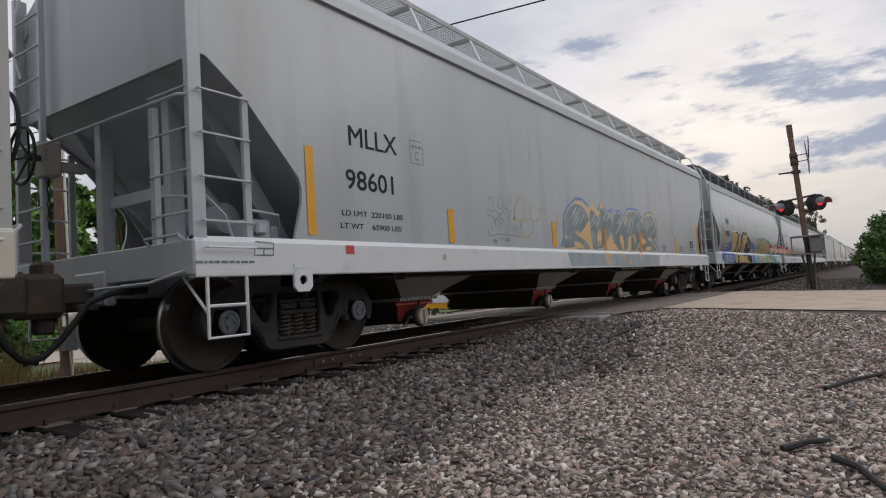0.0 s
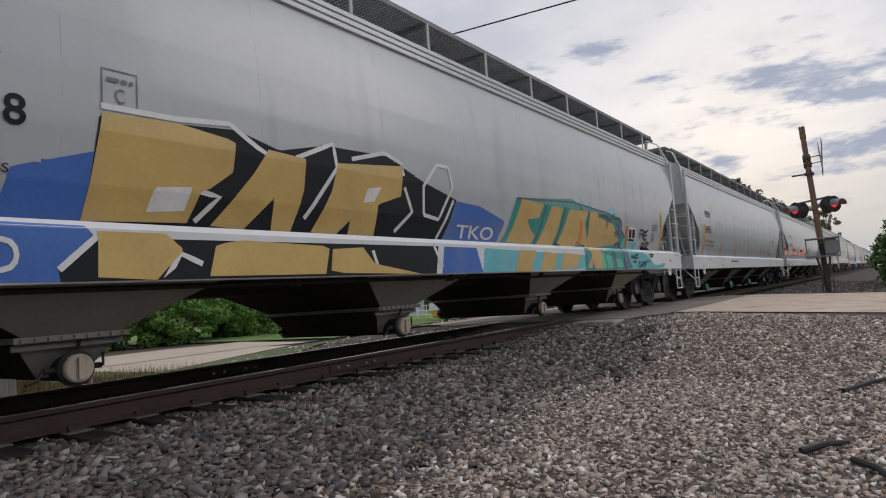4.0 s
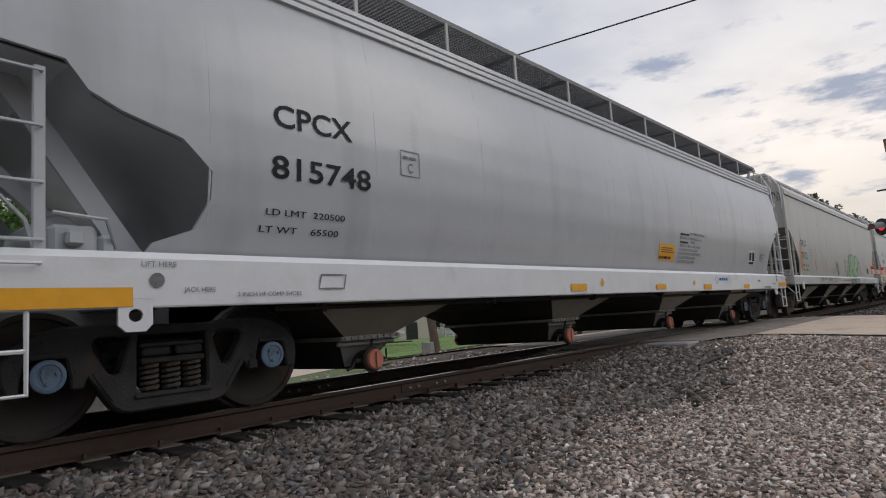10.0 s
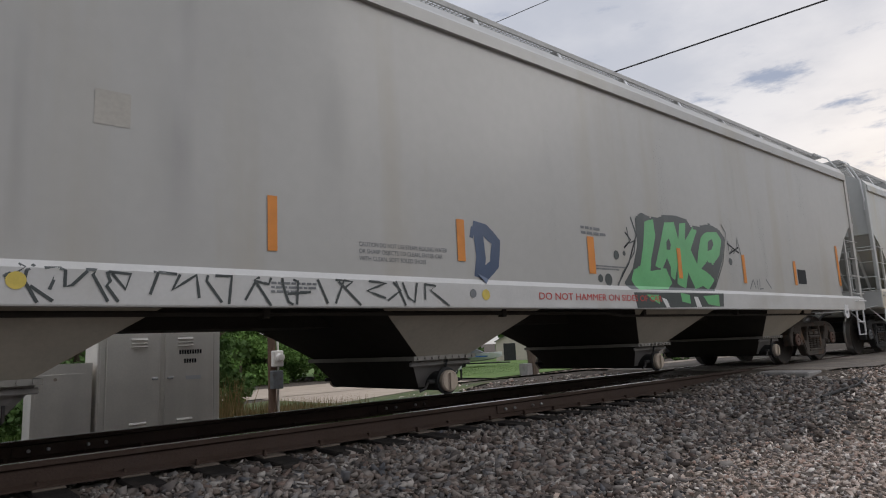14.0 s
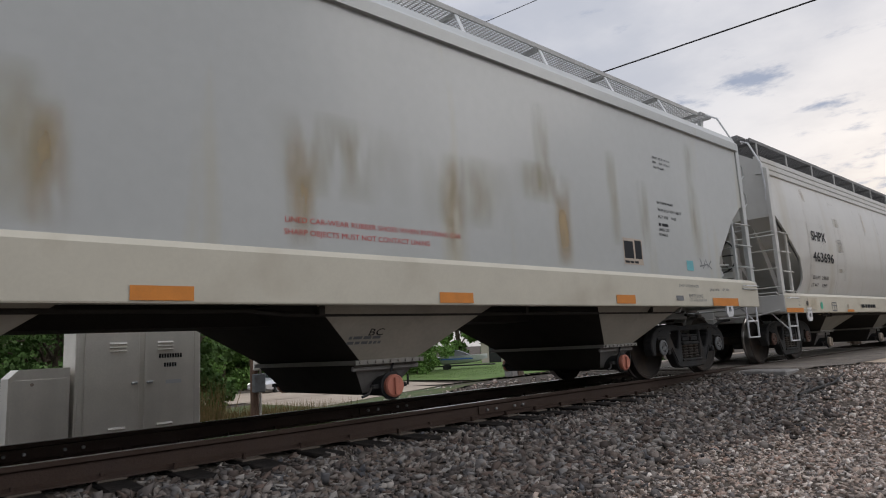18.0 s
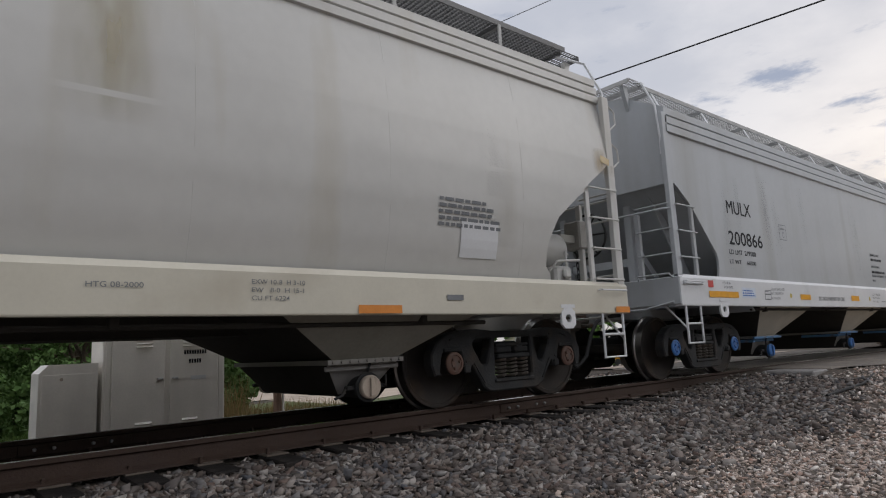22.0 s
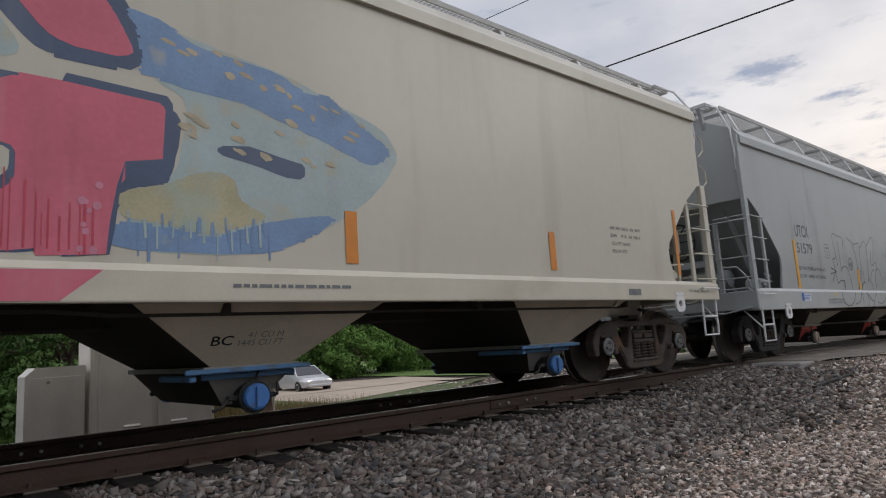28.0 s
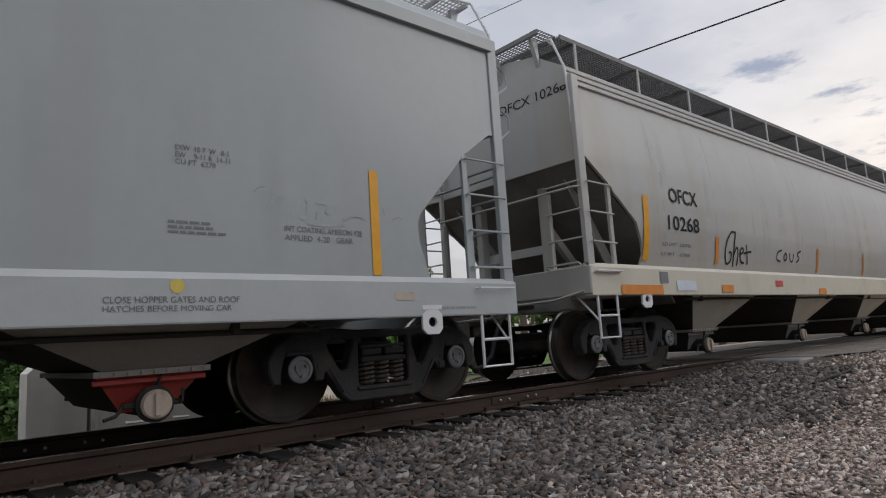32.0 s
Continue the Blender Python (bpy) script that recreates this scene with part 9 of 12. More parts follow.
s2.fill([(12.15, 2.22), (12.30, 2.18), (12.41, 2.10), (12.52, 2.13), (12.63, 2.18), (12.72, 2.08), (12.95, 2.04), (13.24, 2.07), (13.54, 2.08), (13.79, 2.20), (13.90, 2.17), (14.01, 2.02), (14.21, 1.98), (14.33, 1.92), (14.36, 1.68), (14.58, 1.65), (14.76, 1.46), (15.23, 1.54), (15.37, 1.49), (15.33, 1.36), (12.13, 1.37)], "g_cyan", lift=0.003, step=0.03, rough=0.012)
s2.fill([(13.90, 1.33), (15.22, 1.29), (15.68, 1.22), (16.17, 0.99), (17.00, 1.03), (16.91, 0.94), (16.09, 0.91), (12.11, 0.91), (12.12, 1.31)], "g_cyan", lift=0.003, step=0.03, rough=0.012)
s2.fill([(12.15, 2.03), (12.30, 1.97), (12.59, 1.96), (12.95, 2.01), (13.21, 1.95), (13.43, 1.95), (13.58, 1.91), (13.59, 1.82), (13.82, 2.01), (14.17, 1.96), (14.32, 1.90), (14.27, 1.54), (14.18, 1.44), (13.37, 1.38), (12.13, 1.37)], "g_teal", lift=0.0055)
s2.fill([(12.12, 1.32), (13.04, 1.28), (13.98, 1.37), (14.21, 1.29), (14.58, 0.93), (13.58, 0.91), (12.11, 0.91)], "g_teal", lift=0.0055)
s2.fill([(12.51, 1.26), (12.89, 1.24), (13.60, 1.15), (14.04, 1.09), (14.07, 0.95), (13.14, 0.93), (12.62, 0.93)], "g_mint", lift=0.007)
s2.fill([(12.15, 1.96), (12.24, 1.99), (12.53, 1.51), (12.55, 1.38), (12.13, 1.37)], "g_gold", lift=0.008)
s2.fill([(12.60, 2.00), (12.95, 2.02), (13.03, 1.98), (12.95, 1.52), (12.93, 1.38), (12.53, 1.38), (12.57, 1.60)], "g_gold", lift=0.008)
s2.fill([(13.14, 1.73), (13.60, 1.63), (14.24, 1.53), (14.18, 1.49), (13.37, 1.38), (13.07, 1.37), (13.13, 1.57)], "g_gold", lift=0.008)
s2.fill([(12.24, 1.33), (12.90, 1.30), (12.91, 0.93), (12.55, 0.93), (12.46, 1.08), (12.40, 1.23)], "g_gold", lift=0.009)
s2.fill([(13.05, 1.31), (13.31, 1.34), (13.24, 1.29), (13.06, 1.27)], "g_gold", lift=0.009)
s2.stroke([[(12.15, 2.06), (12.23, 2.00), (12.39, 1.97), (12.59, 1.97)], [(12.96, 2.03), (13.09, 1.96), (13.43, 1.97), (13.60, 1.90), (13.60, 1.83), (13.80, 2.02), (13.93, 1.95), (14.17, 1.96), (14.32, 1.89), (14.27, 1.54)], [(13.03, 1.96), (13.09, 1.79), (13.07, 1.65), (12.98, 1.49)], [(13.07, 1.57), (13.05, 1.37)], [(13.44, 1.96), (13.44, 1.69), (13.58, 1.83)], [(14.17, 1.95), (14.15, 1.61)], [(13.89, 1.58), (13.95, 1.66), (14.06, 1.70), (14.13, 1.61)], [(14.01, 1.42), (14.18, 1.47), (14.34, 1.40)]], 0.055, "g_dark")
s2.stroke([[(12.21, 1.30), (12.19, 1.10), (12.13, 0.99)], [(13.08, 1.25), (13.13, 1.05), (13.18, 1.01), (13.15, 0.92)], [(13.44, 1.22), (13.55, 0.93), (13.61, 1.08)], [(13.44, 1.22), (13.62, 1.21), (13.70, 0.92)], [(14.01, 1.36), (14.17, 1.19), (14.14, 0.93), (14.33, 0.93)], [(14.26, 1.38), (14.32, 1.22), (14.59, 0.93)], [(14.20, 1.34), (14.45, 1.50), (14.33, 1.38)]], 0.04, "g_dark")
s2.fill([(13.45, 1.95), (13.57, 1.89), (13.55, 1.79), (13.46, 1.71)], "g_purple", lift=0.008)
s2.fill([(14.18, 1.92), (14.30, 1.89), (14.26, 1.56), (14.17, 1.61)], "g_purple", lift=0.008)
s2.fill([(13.96, 1.65), (14.03, 1.68), (14.10, 1.61), (13.96, 1.57)], "g_purple", lift=0.008)
s2.fill([(13.46, 1.20), (13.61, 1.19), (13.68, 0.92), (13.61, 0.92), (13.55, 1.10), (13.54, 0.95)], "g_purple", lift=0.008)
s2.fill([(14.03, 1.37), (14.18, 1.34), (14.31, 0.93), (14.17, 0.93), (14.17, 1.19)], "g_purple", lift=0.008)
s2.fill([(14.28, 1.33), (14.35, 1.32), (14.57, 0.93), (14.45, 0.92)], "g_purple", lift=0.008)
s2.fill([(12.46, 1.08), (12.56, 0.93), (12.43, 0.93)], "g_purple", lift=0.008)
s9.fill([(10.02, 3.09), (10.12, 3.08), (10.17, 3.07), (10.22, 3.05), (10.26, 3.03), (10.35, 2.97), (10.39, 2.95), (10.46, 2.93), (10.52, 2.92), (10.66, 2.91), (10.72, 2.91), (10.80, 2.90), (10.86, 2.90), (11.00, 2.89), (11.06, 2.88), (11.13, 2.86), (11.17, 2.84), (11.27, 2.79), (11.31, 2.78), (11.36, 2.76), (11.40, 2.76), (11.50, 2.78), (11.55, 2.78), (11.61, 2.76), (11.65, 2.73), (11.75, 2.66), (11.80, 2.63), (11.88, 2.58), (11.94, 2.54), (12.11, 2.45), (12.16, 2.42), (12.18, 2.37), (12.17, 2.34), (12.08, 2.27), (12.04, 2.24), (11.99, 2.23), (11.94, 2.23), (11.83, 2.25), (11.78, 2.27), (11.71, 2.29), (11.65, 2.31), (11.51, 2.36), (11.45, 2.38), (11.37, 2.40), (11.31, 2.42), (11.16, 2.46), (11.10, 2.47), (11.02, 2.49), (10.97, 2.51), (10.85, 2.54), (10.79, 2.56), (10.73, 2.56), (10.68, 2.56), (10.57, 2.56), (10.52, 2.56), (10.44, 2.56), (10.38, 2.57), (10.23, 2.60), (10.18, 2.61), (10.13, 2.62), (10.11, 2.62), (10.08, 2.61), (10.07, 2.62), (10.05, 2.66), (10.05, 2.70), (10.04, 2.84), (10.03, 2.90), (10.02, 2.95), (10.00, 2.99), (9.97, 3.06), (9.96, 3.08), (9.98, 3.09)], "g_sky", lift=0.0052, step=0.02, rough=0.018)
s9.fill([(9.97, 1.56), (10.12, 1.55), (10.19, 1.55), (10.27, 1.54), (10.33, 1.53), (10.46, 1.50), (10.52, 1.50), (10.62, 1.51), (10.71, 1.54), (10.94, 1.62), (11.05, 1.65), (11.17, 1.68), (11.26, 1.70), (11.46, 1.72), (11.53, 1.73), (11.57, 1.72), (11.57, 1.70), (11.52, 1.64), (11.48, 1.62), (11.41, 1.57), (11.34, 1.54), (11.16, 1.45), (11.07, 1.42), (10.95, 1.39), (10.86, 1.38), (10.63, 1.37), (10.53, 1.37), (10.40, 1.37), (10.29, 1.37), (10.04, 1.37), (9.95, 1.38), (9.89, 1.40), (9.87, 1.43), (9.87, 1.50), (9.88, 1.53), (9.92, 1.55)], "g_sky", lift=0.0052, step=0.02, rough=0.018)
s9.fill([(10.67, 2.20), (10.79, 2.21), (10.84, 2.22), (10.90, 2.21), (10.95, 2.20), (11.06, 2.18), (11.10, 2.17), (11.15, 2.16), (11.19, 2.15), (11.26, 2.15), (11.29, 2.14), (11.31, 2.12), (11.31, 2.10), (11.31, 2.05), (11.30, 2.03), (11.28, 2.02), (11.26, 2.01), (11.18, 2.01), (11.15, 2.01), (11.10, 2.02), (11.05, 2.03), (10.95, 2.06), (10.90, 2.07), (10.84, 2.08), (10.79, 2.09), (10.68, 2.11), (10.64, 2.11), (10.60, 2.13), (10.59, 2.14), (10.59, 2.17), (10.59, 2.18), (10.62, 2.19)], "g_navy", lift=0.0058)
s9.fill([(9.96, 1.97), (10.08, 2.00), (10.09, 1.82), (9.96, 1.83)], "g_navy", lift=0.0058)
s9.fill([(10.00, 1.79), (10.14, 1.83), (10.19, 1.84), (10.26, 1.87), (10.31, 1.89), (10.41, 1.95), (10.45, 1.96), (10.51, 1.98), (10.55, 1.98), (10.63, 1.98), (10.66, 1.97), (10.70, 1.94), (10.72, 1.91), (10.75, 1.83), (10.77, 1.79), (10.81, 1.76), (10.85, 1.74), (10.95, 1.70), (10.98, 1.68), (10.95, 1.65), (10.89, 1.62), (10.69, 1.55), (10.61, 1.52), (10.52, 1.51), (10.46, 1.52), (10.33, 1.54), (10.27, 1.55), (10.20, 1.56), (10.14, 1.57), (10.02, 1.58), (9.97, 1.59), (9.94, 1.61), (9.92, 1.64), (9.92, 1.71), (9.92, 1.74), (9.96, 1.77)], "g_sand", lift=0.0048, step=0.02, rough=0.018)
s9.fill([(7.20, 2.25), (7.27, 2.26), (7.30, 2.26), (7.35, 2.27), (7.39, 2.28), (7.48, 2.31), (7.52, 2.32), (7.58, 2.32), (7.62, 2.31), (7.71, 2.29), (7.74, 2.28), (7.76, 2.26), (7.77, 2.23), (7.77, 2.17), (7.76, 2.15), (7.73, 2.13), (7.68, 2.13), (7.56, 2.13), (7.51, 2.13), (7.45, 2.12), (7.41, 2.12), (7.33, 2.10), (7.29, 2.10), (7.25, 2.10), (7.23, 2.11), (7.17, 2.14), (7.15, 2.16), (7.13, 2.18), (7.13, 2.19), (7.14, 2.22), (7.15, 2.23), (7.17, 2.24)], "g_sky", lift=0.0052, step=0.02, rough=0.018)
s9.fill([(8.75, 2.21), (9.02, 2.25), (9.03, 2.09), (8.72, 2.09)], "g_sky", lift=0.0052, step=0.02, rough=0.018)
s9.fill([(7.19, 1.42), (7.70, 1.46), (7.78, 1.39), (7.19, 1.36)], "g_sky", lift=0.0052, step=0.02, rough=0.018)
s9.fill([(7.29, 2.50), (7.55, 2.50), (7.65, 2.50), (7.73, 2.48), (7.76, 2.47), (7.76, 2.43), (7.75, 2.41), (7.69, 2.39), (7.63, 2.38), (7.45, 2.36), (7.38, 2.35), (7.31, 2.35), (7.26, 2.36), (7.18, 2.38), (7.15, 2.39), (7.13, 2.41), (7.12, 2.42), (7.11, 2.47), (7.13, 2.49), (7.20, 2.50)], "g_sand", lift=0.0044, step=0.02, rough=0.018)
s9.fill([(7.32, 2.03), (7.71, 2.04), (7.71, 1.88), (7.40, 1.88)], "g_sand", lift=0.0044, step=0.02, rough=0.018)
s9.fill([(3.35, 3.63), (3.56, 3.71), (3.66, 3.74), (3.80, 3.77), (3.92, 3.78), (4.22, 3.81), (4.33, 3.80), (4.44, 3.76), (4.50, 3.70), (4.58, 3.54), (4.62, 3.46), (4.67, 3.36), (4.71, 3.27), (4.80, 3.07), (4.84, 2.98), (4.89, 2.86), (4.92, 2.77), (5.00, 2.57), (5.04, 2.48), (5.08, 2.36), (5.12, 2.27), (5.19, 2.06), (5.22, 1.97), (5.24, 1.84), (5.26, 1.74), (5.28, 1.51), (5.25, 1.43), (5.12, 1.36), (4.96, 1.34), (4.51, 1.34), (4.36, 1.35), (4.23, 1.39), (4.20, 1.44), (4.19, 1.58), (4.17, 1.63), (4.11, 1.67), (4.04, 1.68), (3.86, 1.67), (3.79, 1.66), (3.70, 1.61), (3.64, 1.56), (3.51, 1.43), (3.43, 1.38), (3.28, 1.34), (3.12, 1.33), (2.72, 1.33), (2.59, 1.34), (2.52, 1.39), (2.54, 1.46), (2.66, 1.65), (2.72, 1.73), (2.78, 1.84), (2.83, 1.92), (2.93, 2.11), (2.97, 2.20), (3.01, 2.32), (3.04, 2.42), (3.09, 2.65), (3.11, 2.76), (3.13, 2.92), (3.15, 3.05), (3.18, 3.36), (3.21, 3.47), (3.28, 3.58)], "g_pink", lift=0.006)
s9.fill([(3.05, 3.30), (3.14, 3.46), (3.17, 3.49), (3.19, 3.44), (3.19, 3.33), (3.16, 2.98), (3.14, 2.84), (3.12, 2.69), (3.11, 2.59), (3.07, 2.40), (3.05, 2.31), (3.01, 2.20), (2.97, 2.12), (2.87, 1.92), (2.82, 1.84), (2.76, 1.73), (2.70, 1.65), (2.57, 1.46), (2.52, 1.39), (2.47, 1.35), (2.43, 1.33), (2.36, 1.34), (2.35, 1.36), (2.37, 1.42), (2.42, 1.50), (2.59, 1.71), (2.65, 1.81), (2.72, 1.92), (2.77, 2.01), (2.86, 2.20), (2.90, 2.30), (2.93, 2.45), (2.94, 2.59), (2.97, 2.93), (2.98, 3.07), (3.01, 3.21)], "g_navy", lift=0.005)
s9.fill([(4.08, 2.74), (4.24, 2.09), (3.92, 2.07)], "g_navy", lift=0.0075)
s9.fill([(4.06, 2.46), (4.09, 2.11), (3.95, 2.10)], "g_white", lift=0.0085)
s9.fill([(3.86, 1.67), (4.04, 1.68), (4.11, 1.67), (4.17, 1.65), (4.20, 1.62), (4.23, 1.53), (4.23, 1.50), (4.21, 1.46), (4.18, 1.43), (4.09, 1.38), (4.04, 1.36), (3.96, 1.35), (3.88, 1.35), (3.69, 1.35), (3.63, 1.37), (3.59, 1.40), (3.61, 1.45), (3.68, 1.57), (3.72, 1.62), (3.79, 1.66)], "g_navy", lift=0.0045)
s9.fill([(5.65, 3.48), (6.05, 3.52), (6.23, 3.52), (6.47, 3.52), (6.68, 3.51), (7.16, 3.48), (7.34, 3.44), (7.52, 3.34), (7.61, 3.21), (7.74, 2.88), (7.76, 2.76), (7.71, 2.66), (7.61, 2.63), (7.32, 2.61), (7.22, 2.59), (7.17, 2.52), (7.19, 2.43), (7.31, 2.19), (7.35, 2.08), (7.36, 1.94), (7.35, 1.82), (7.27, 1.56), (7.19, 1.46), (6.98, 1.38), (6.74, 1.36), (6.12, 1.36), (5.93, 1.39), (5.84, 1.52), (5.89, 1.68), (6.18, 2.16), (6.28, 2.35), (6.35, 2.51), (6.37, 2.57), (6.33, 2.64), (6.29, 2.66), (6.19, 2.68), (6.06, 2.69), (5.72, 2.69), (5.60, 2.71), (5.50, 2.80), (5.45, 2.92), (5.41, 3.23), (5.42, 3.35), (5.51, 3.45)], "g_pink", lift=0.0062)
s9.fill([(5.32, 3.50), (5.40, 3.51), (5.44, 3.48), (5.47, 3.39), (5.49, 3.28), (5.53, 2.96), (5.57, 2.85), (5.67, 2.76), (5.80, 2.73), (6.13, 2.73), (6.25, 2.72), (6.34, 2.70), (6.36, 2.67), (6.33, 2.59), (6.29, 2.57), (6.18, 2.54), (6.04, 2.53), (5.68, 2.52), (5.55, 2.55), (5.43, 2.66), (5.38, 2.80), (5.31, 3.21), (5.29, 3.36), (5.29, 3.47)], "g_navy", lift=0.005)
s9.fill([(6.16, 2.45), (6.34, 2.46), (5.69, 1.35), (5.37, 1.35)], "g_navy", lift=0.005)
s9.fill([(2.36, 1.21), (3.28, 1.19), (3.20, 1.07), (2.38, 1.08)], "g_pink", lift=0.005)
s9.fill([(4.09, 1.18), (7.06, 1.15), (7.33, 1.05), (4.14, 1.06)], "g_pink", lift=0.0045)
s9.text('AC', 6.85, 0.696, 0.084, 0.16, "black")
s9.text('40 CU M', 7.09, 0.755, 0.047, 0.29, "black")
s9.text('1404 CU FT', 7.04, 0.702, 0.043, 0.34, "black")
s5.fill([(10.47, 2.16), (10.63, 2.25), (10.83, 2.2), (11.09, 2.22), (11.15, 2.28), (11.49, 2.29), (11.77, 2.27), (11.88, 2.17), (12.14, 2.2), (12.43, 2.26), (12.74, 2.19), (12.88, 2.07), (12.73, 1.73), (12.36, 1.25), (10.2, 1.23), (10.11, 1.31), (10.32, 1.5), (10.47, 1.8)], "g_dark", lift=0.004)
s5.fill([(10.69, 2.14), (10.9, 2.18), (10.92, 1.95), (10.77, 1.65), (10.72, 1.48), (11.11, 1.53), (11.23, 1.34), (11.08, 1.24), (10.38, 1.23), (10.27, 1.35), (10.34, 1.48), (10.5, 1.54), (10.61, 1.81)], "g_green", lift=0.007)
s5.fill([(11.18, 2.17), (11.43, 2.19), (11.52, 1.89), (11.43, 1.63), (11.31, 1.38), (11.21, 1.43), (11.23, 1.56), (11.16, 1.68), (11.01, 1.51), (10.85, 1.55), (11.01, 1.84)], "g_green", lift=0.007)
s5.fill([(11.57, 2.19), (11.74, 2.21), (11.68, 1.95), (11.91, 2.15), (12.05, 2.13), (11.81, 1.83), (11.96, 1.63), (12.13, 1.34), (11.84, 1.27), (11.68, 1.5), (11.58, 1.27), (11.36, 1.33), (11.43, 1.68)], "g_green", lift=0.007)
s5.fill([(12.28, 2.12), (12.64, 2.15), (12.77, 2.04), (12.65, 1.79), (12.42, 1.65), (12.26, 1.69), (12.06, 1.57), (12.26, 1.51), (12.42, 1.42), (12.21, 1.27), (12.01, 1.34), (11.93, 1.56), (12.03, 1.83), (12.14, 2.03)], "g_green", lift=0.007)
s5.fill([(11.18, 1.9), (11.25, 1.95), (11.29, 1.88), (11.26, 1.79), (11.17, 1.79)], "g_dark", lift=0.0078)
s5.fill([(12.34, 1.99), (12.47, 2.03), (12.5, 1.95), (12.41, 1.86), (12.3, 1.84)], "g_dark", lift=0.0078)
s5.fill([(10.23, 1.21), (12.57, 1.22), (12.53, 1.01), (10.29, 1.00)], "g_dark", lift=0.004)
s5.fill([(10.52, 1.17), (10.80, 1.17), (10.81, 1.05), (10.62, 1.11)], "g_green", lift=0.007)
s5.fill([(11.34, 1.21), (11.58, 1.20), (11.59, 1.06), (11.37, 1.09)], "g_green", lift=0.007)
s5.fill([(11.95, 1.18), (12.41, 1.20), (12.41, 1.03), (12.10, 1.04)], "g_green", lift=0.007)
s5.fill([(10.86, 1.14), (10.97, 1.13), (11.05, 1.01), (10.96, 1.01)], "g_white", lift=0.0075)
s5.fill([(11.69, 1.16), (11.80, 1.16), (11.89, 1.02), (11.75, 1.02)], "g_white", lift=0.0075)
s5.stroke([[(10.37, 2.16), (10.46, 1.94), (10.38, 1.70), (10.09, 1.43), (9.97, 1.27)], [(10.26, 2.02), (10.30, 1.82), (10.40, 1.85)], [(12.81, 2.28), (12.93, 2.16), (12.74, 1.69), (12.41, 1.30)], [(12.97, 2.04), (12.97, 1.84), (13.09, 1.92), (13.11, 1.85), (13.23, 1.92), (13.29, 2.12), (13.36, 1.85)]], 0.02, "g_dark")

# the last letter's square shoulder, flecks, runs and spots
M["g_crimson"] = mat("paint_crimson", (0.50, 0.065, 0.10), 0.4, vary=0.2, scale=6)
M["g_lilac"] = mat("paint_lilac", (0.54, 0.22, 0.30), 0.5, vary=0.2, scale=6)
M["g_fleck"] = mat("paint_fleck", (0.43, 0.37, 0.26), 0.5, vary=0.25, scale=8)
s9.fill([(9.6, 2.52), (9.86, 2.5), (10.22, 2.51), (10.27, 2.44), (10.26, 1.97), (10.2, 1.83), (9.97, 1.83), (9.96, 1.97), (9.93, 1.77), (9.9, 1.5), (9.87, 1.33), (9.6, 1.31), (9.58, 2.47)], "g_navy", lift=0.0062)
s9.fill([(9.5, 2.45), (9.6, 2.46), (9.84, 2.44), (10.17, 2.44), (10.22, 2.4), (10.2, 2.02), (9.96, 1.98), (9.91, 1.8), (9.87, 1.55), (9.85, 1.32), (9.46, 1.31), (9.43, 2.4)], "g_pink", lift=0.0064)
rnd = random.Random(29)
for k in range(34):
    if k < 17:
        f = (k + rnd.uniform(0.1, 0.9)) / 17
        u, z = 10.18 + 1.80 * f, 2.96 - 0.50 * f + rnd.uniform(-0.10, 0.10)
    else:
        u, z = rnd.uniform(10.35, 11.55), rnd.uniform(2.12, 2.50)
    a, b = rnd.uniform(0.025, 0.075), rnd.uniform(0.014, 0.034)
    s9.fill([(u + a * rnd.uniform(0.6, 1.2) * math.cos(t), z + b * rnd.uniform(0.6, 1.2) * math.sin(t) - 0.25 * a * math.cos(t)) for t in np.linspace(0, 5.6, 9).tolist()], "g_fleck", "paint_fleck", 0.0066, 0.012)
for k in range(30):
    u, z = 9.95 + 1.05 * (k + rnd.random()) / 30, 1.58 + rnd.uniform(-0.05, 0.08)
    s9.stroke([[(u, z), (u + rnd.uniform(-0.01, 0.01), z - rnd.uniform(0.10, 0.24))]], rnd.uniform(0.008, 0.022), "g_sky" if k % 3 else "g_water", "paint_run", 0.0068)
for k in range(26):
    u, z = 8.55 + 1.25 * (k + rnd.random()) / 26, rnd.uniform(1.55, 1.85)
    s9.stroke([[(u, z), (u, 1.31 + rnd.uniform(0, 0.08))]], rnd.uniform(0.006, 0.018), "g_crimson", "paint_run", 0.0068)
for k in range(9):
    s9.disc(9.74 + rnd.uniform(-0.06, 0.08), rnd.uniform(1.34, 1.80), rnd.uniform(0.014, 0.034), "g_lilac", "paint_spot", 0.0072)

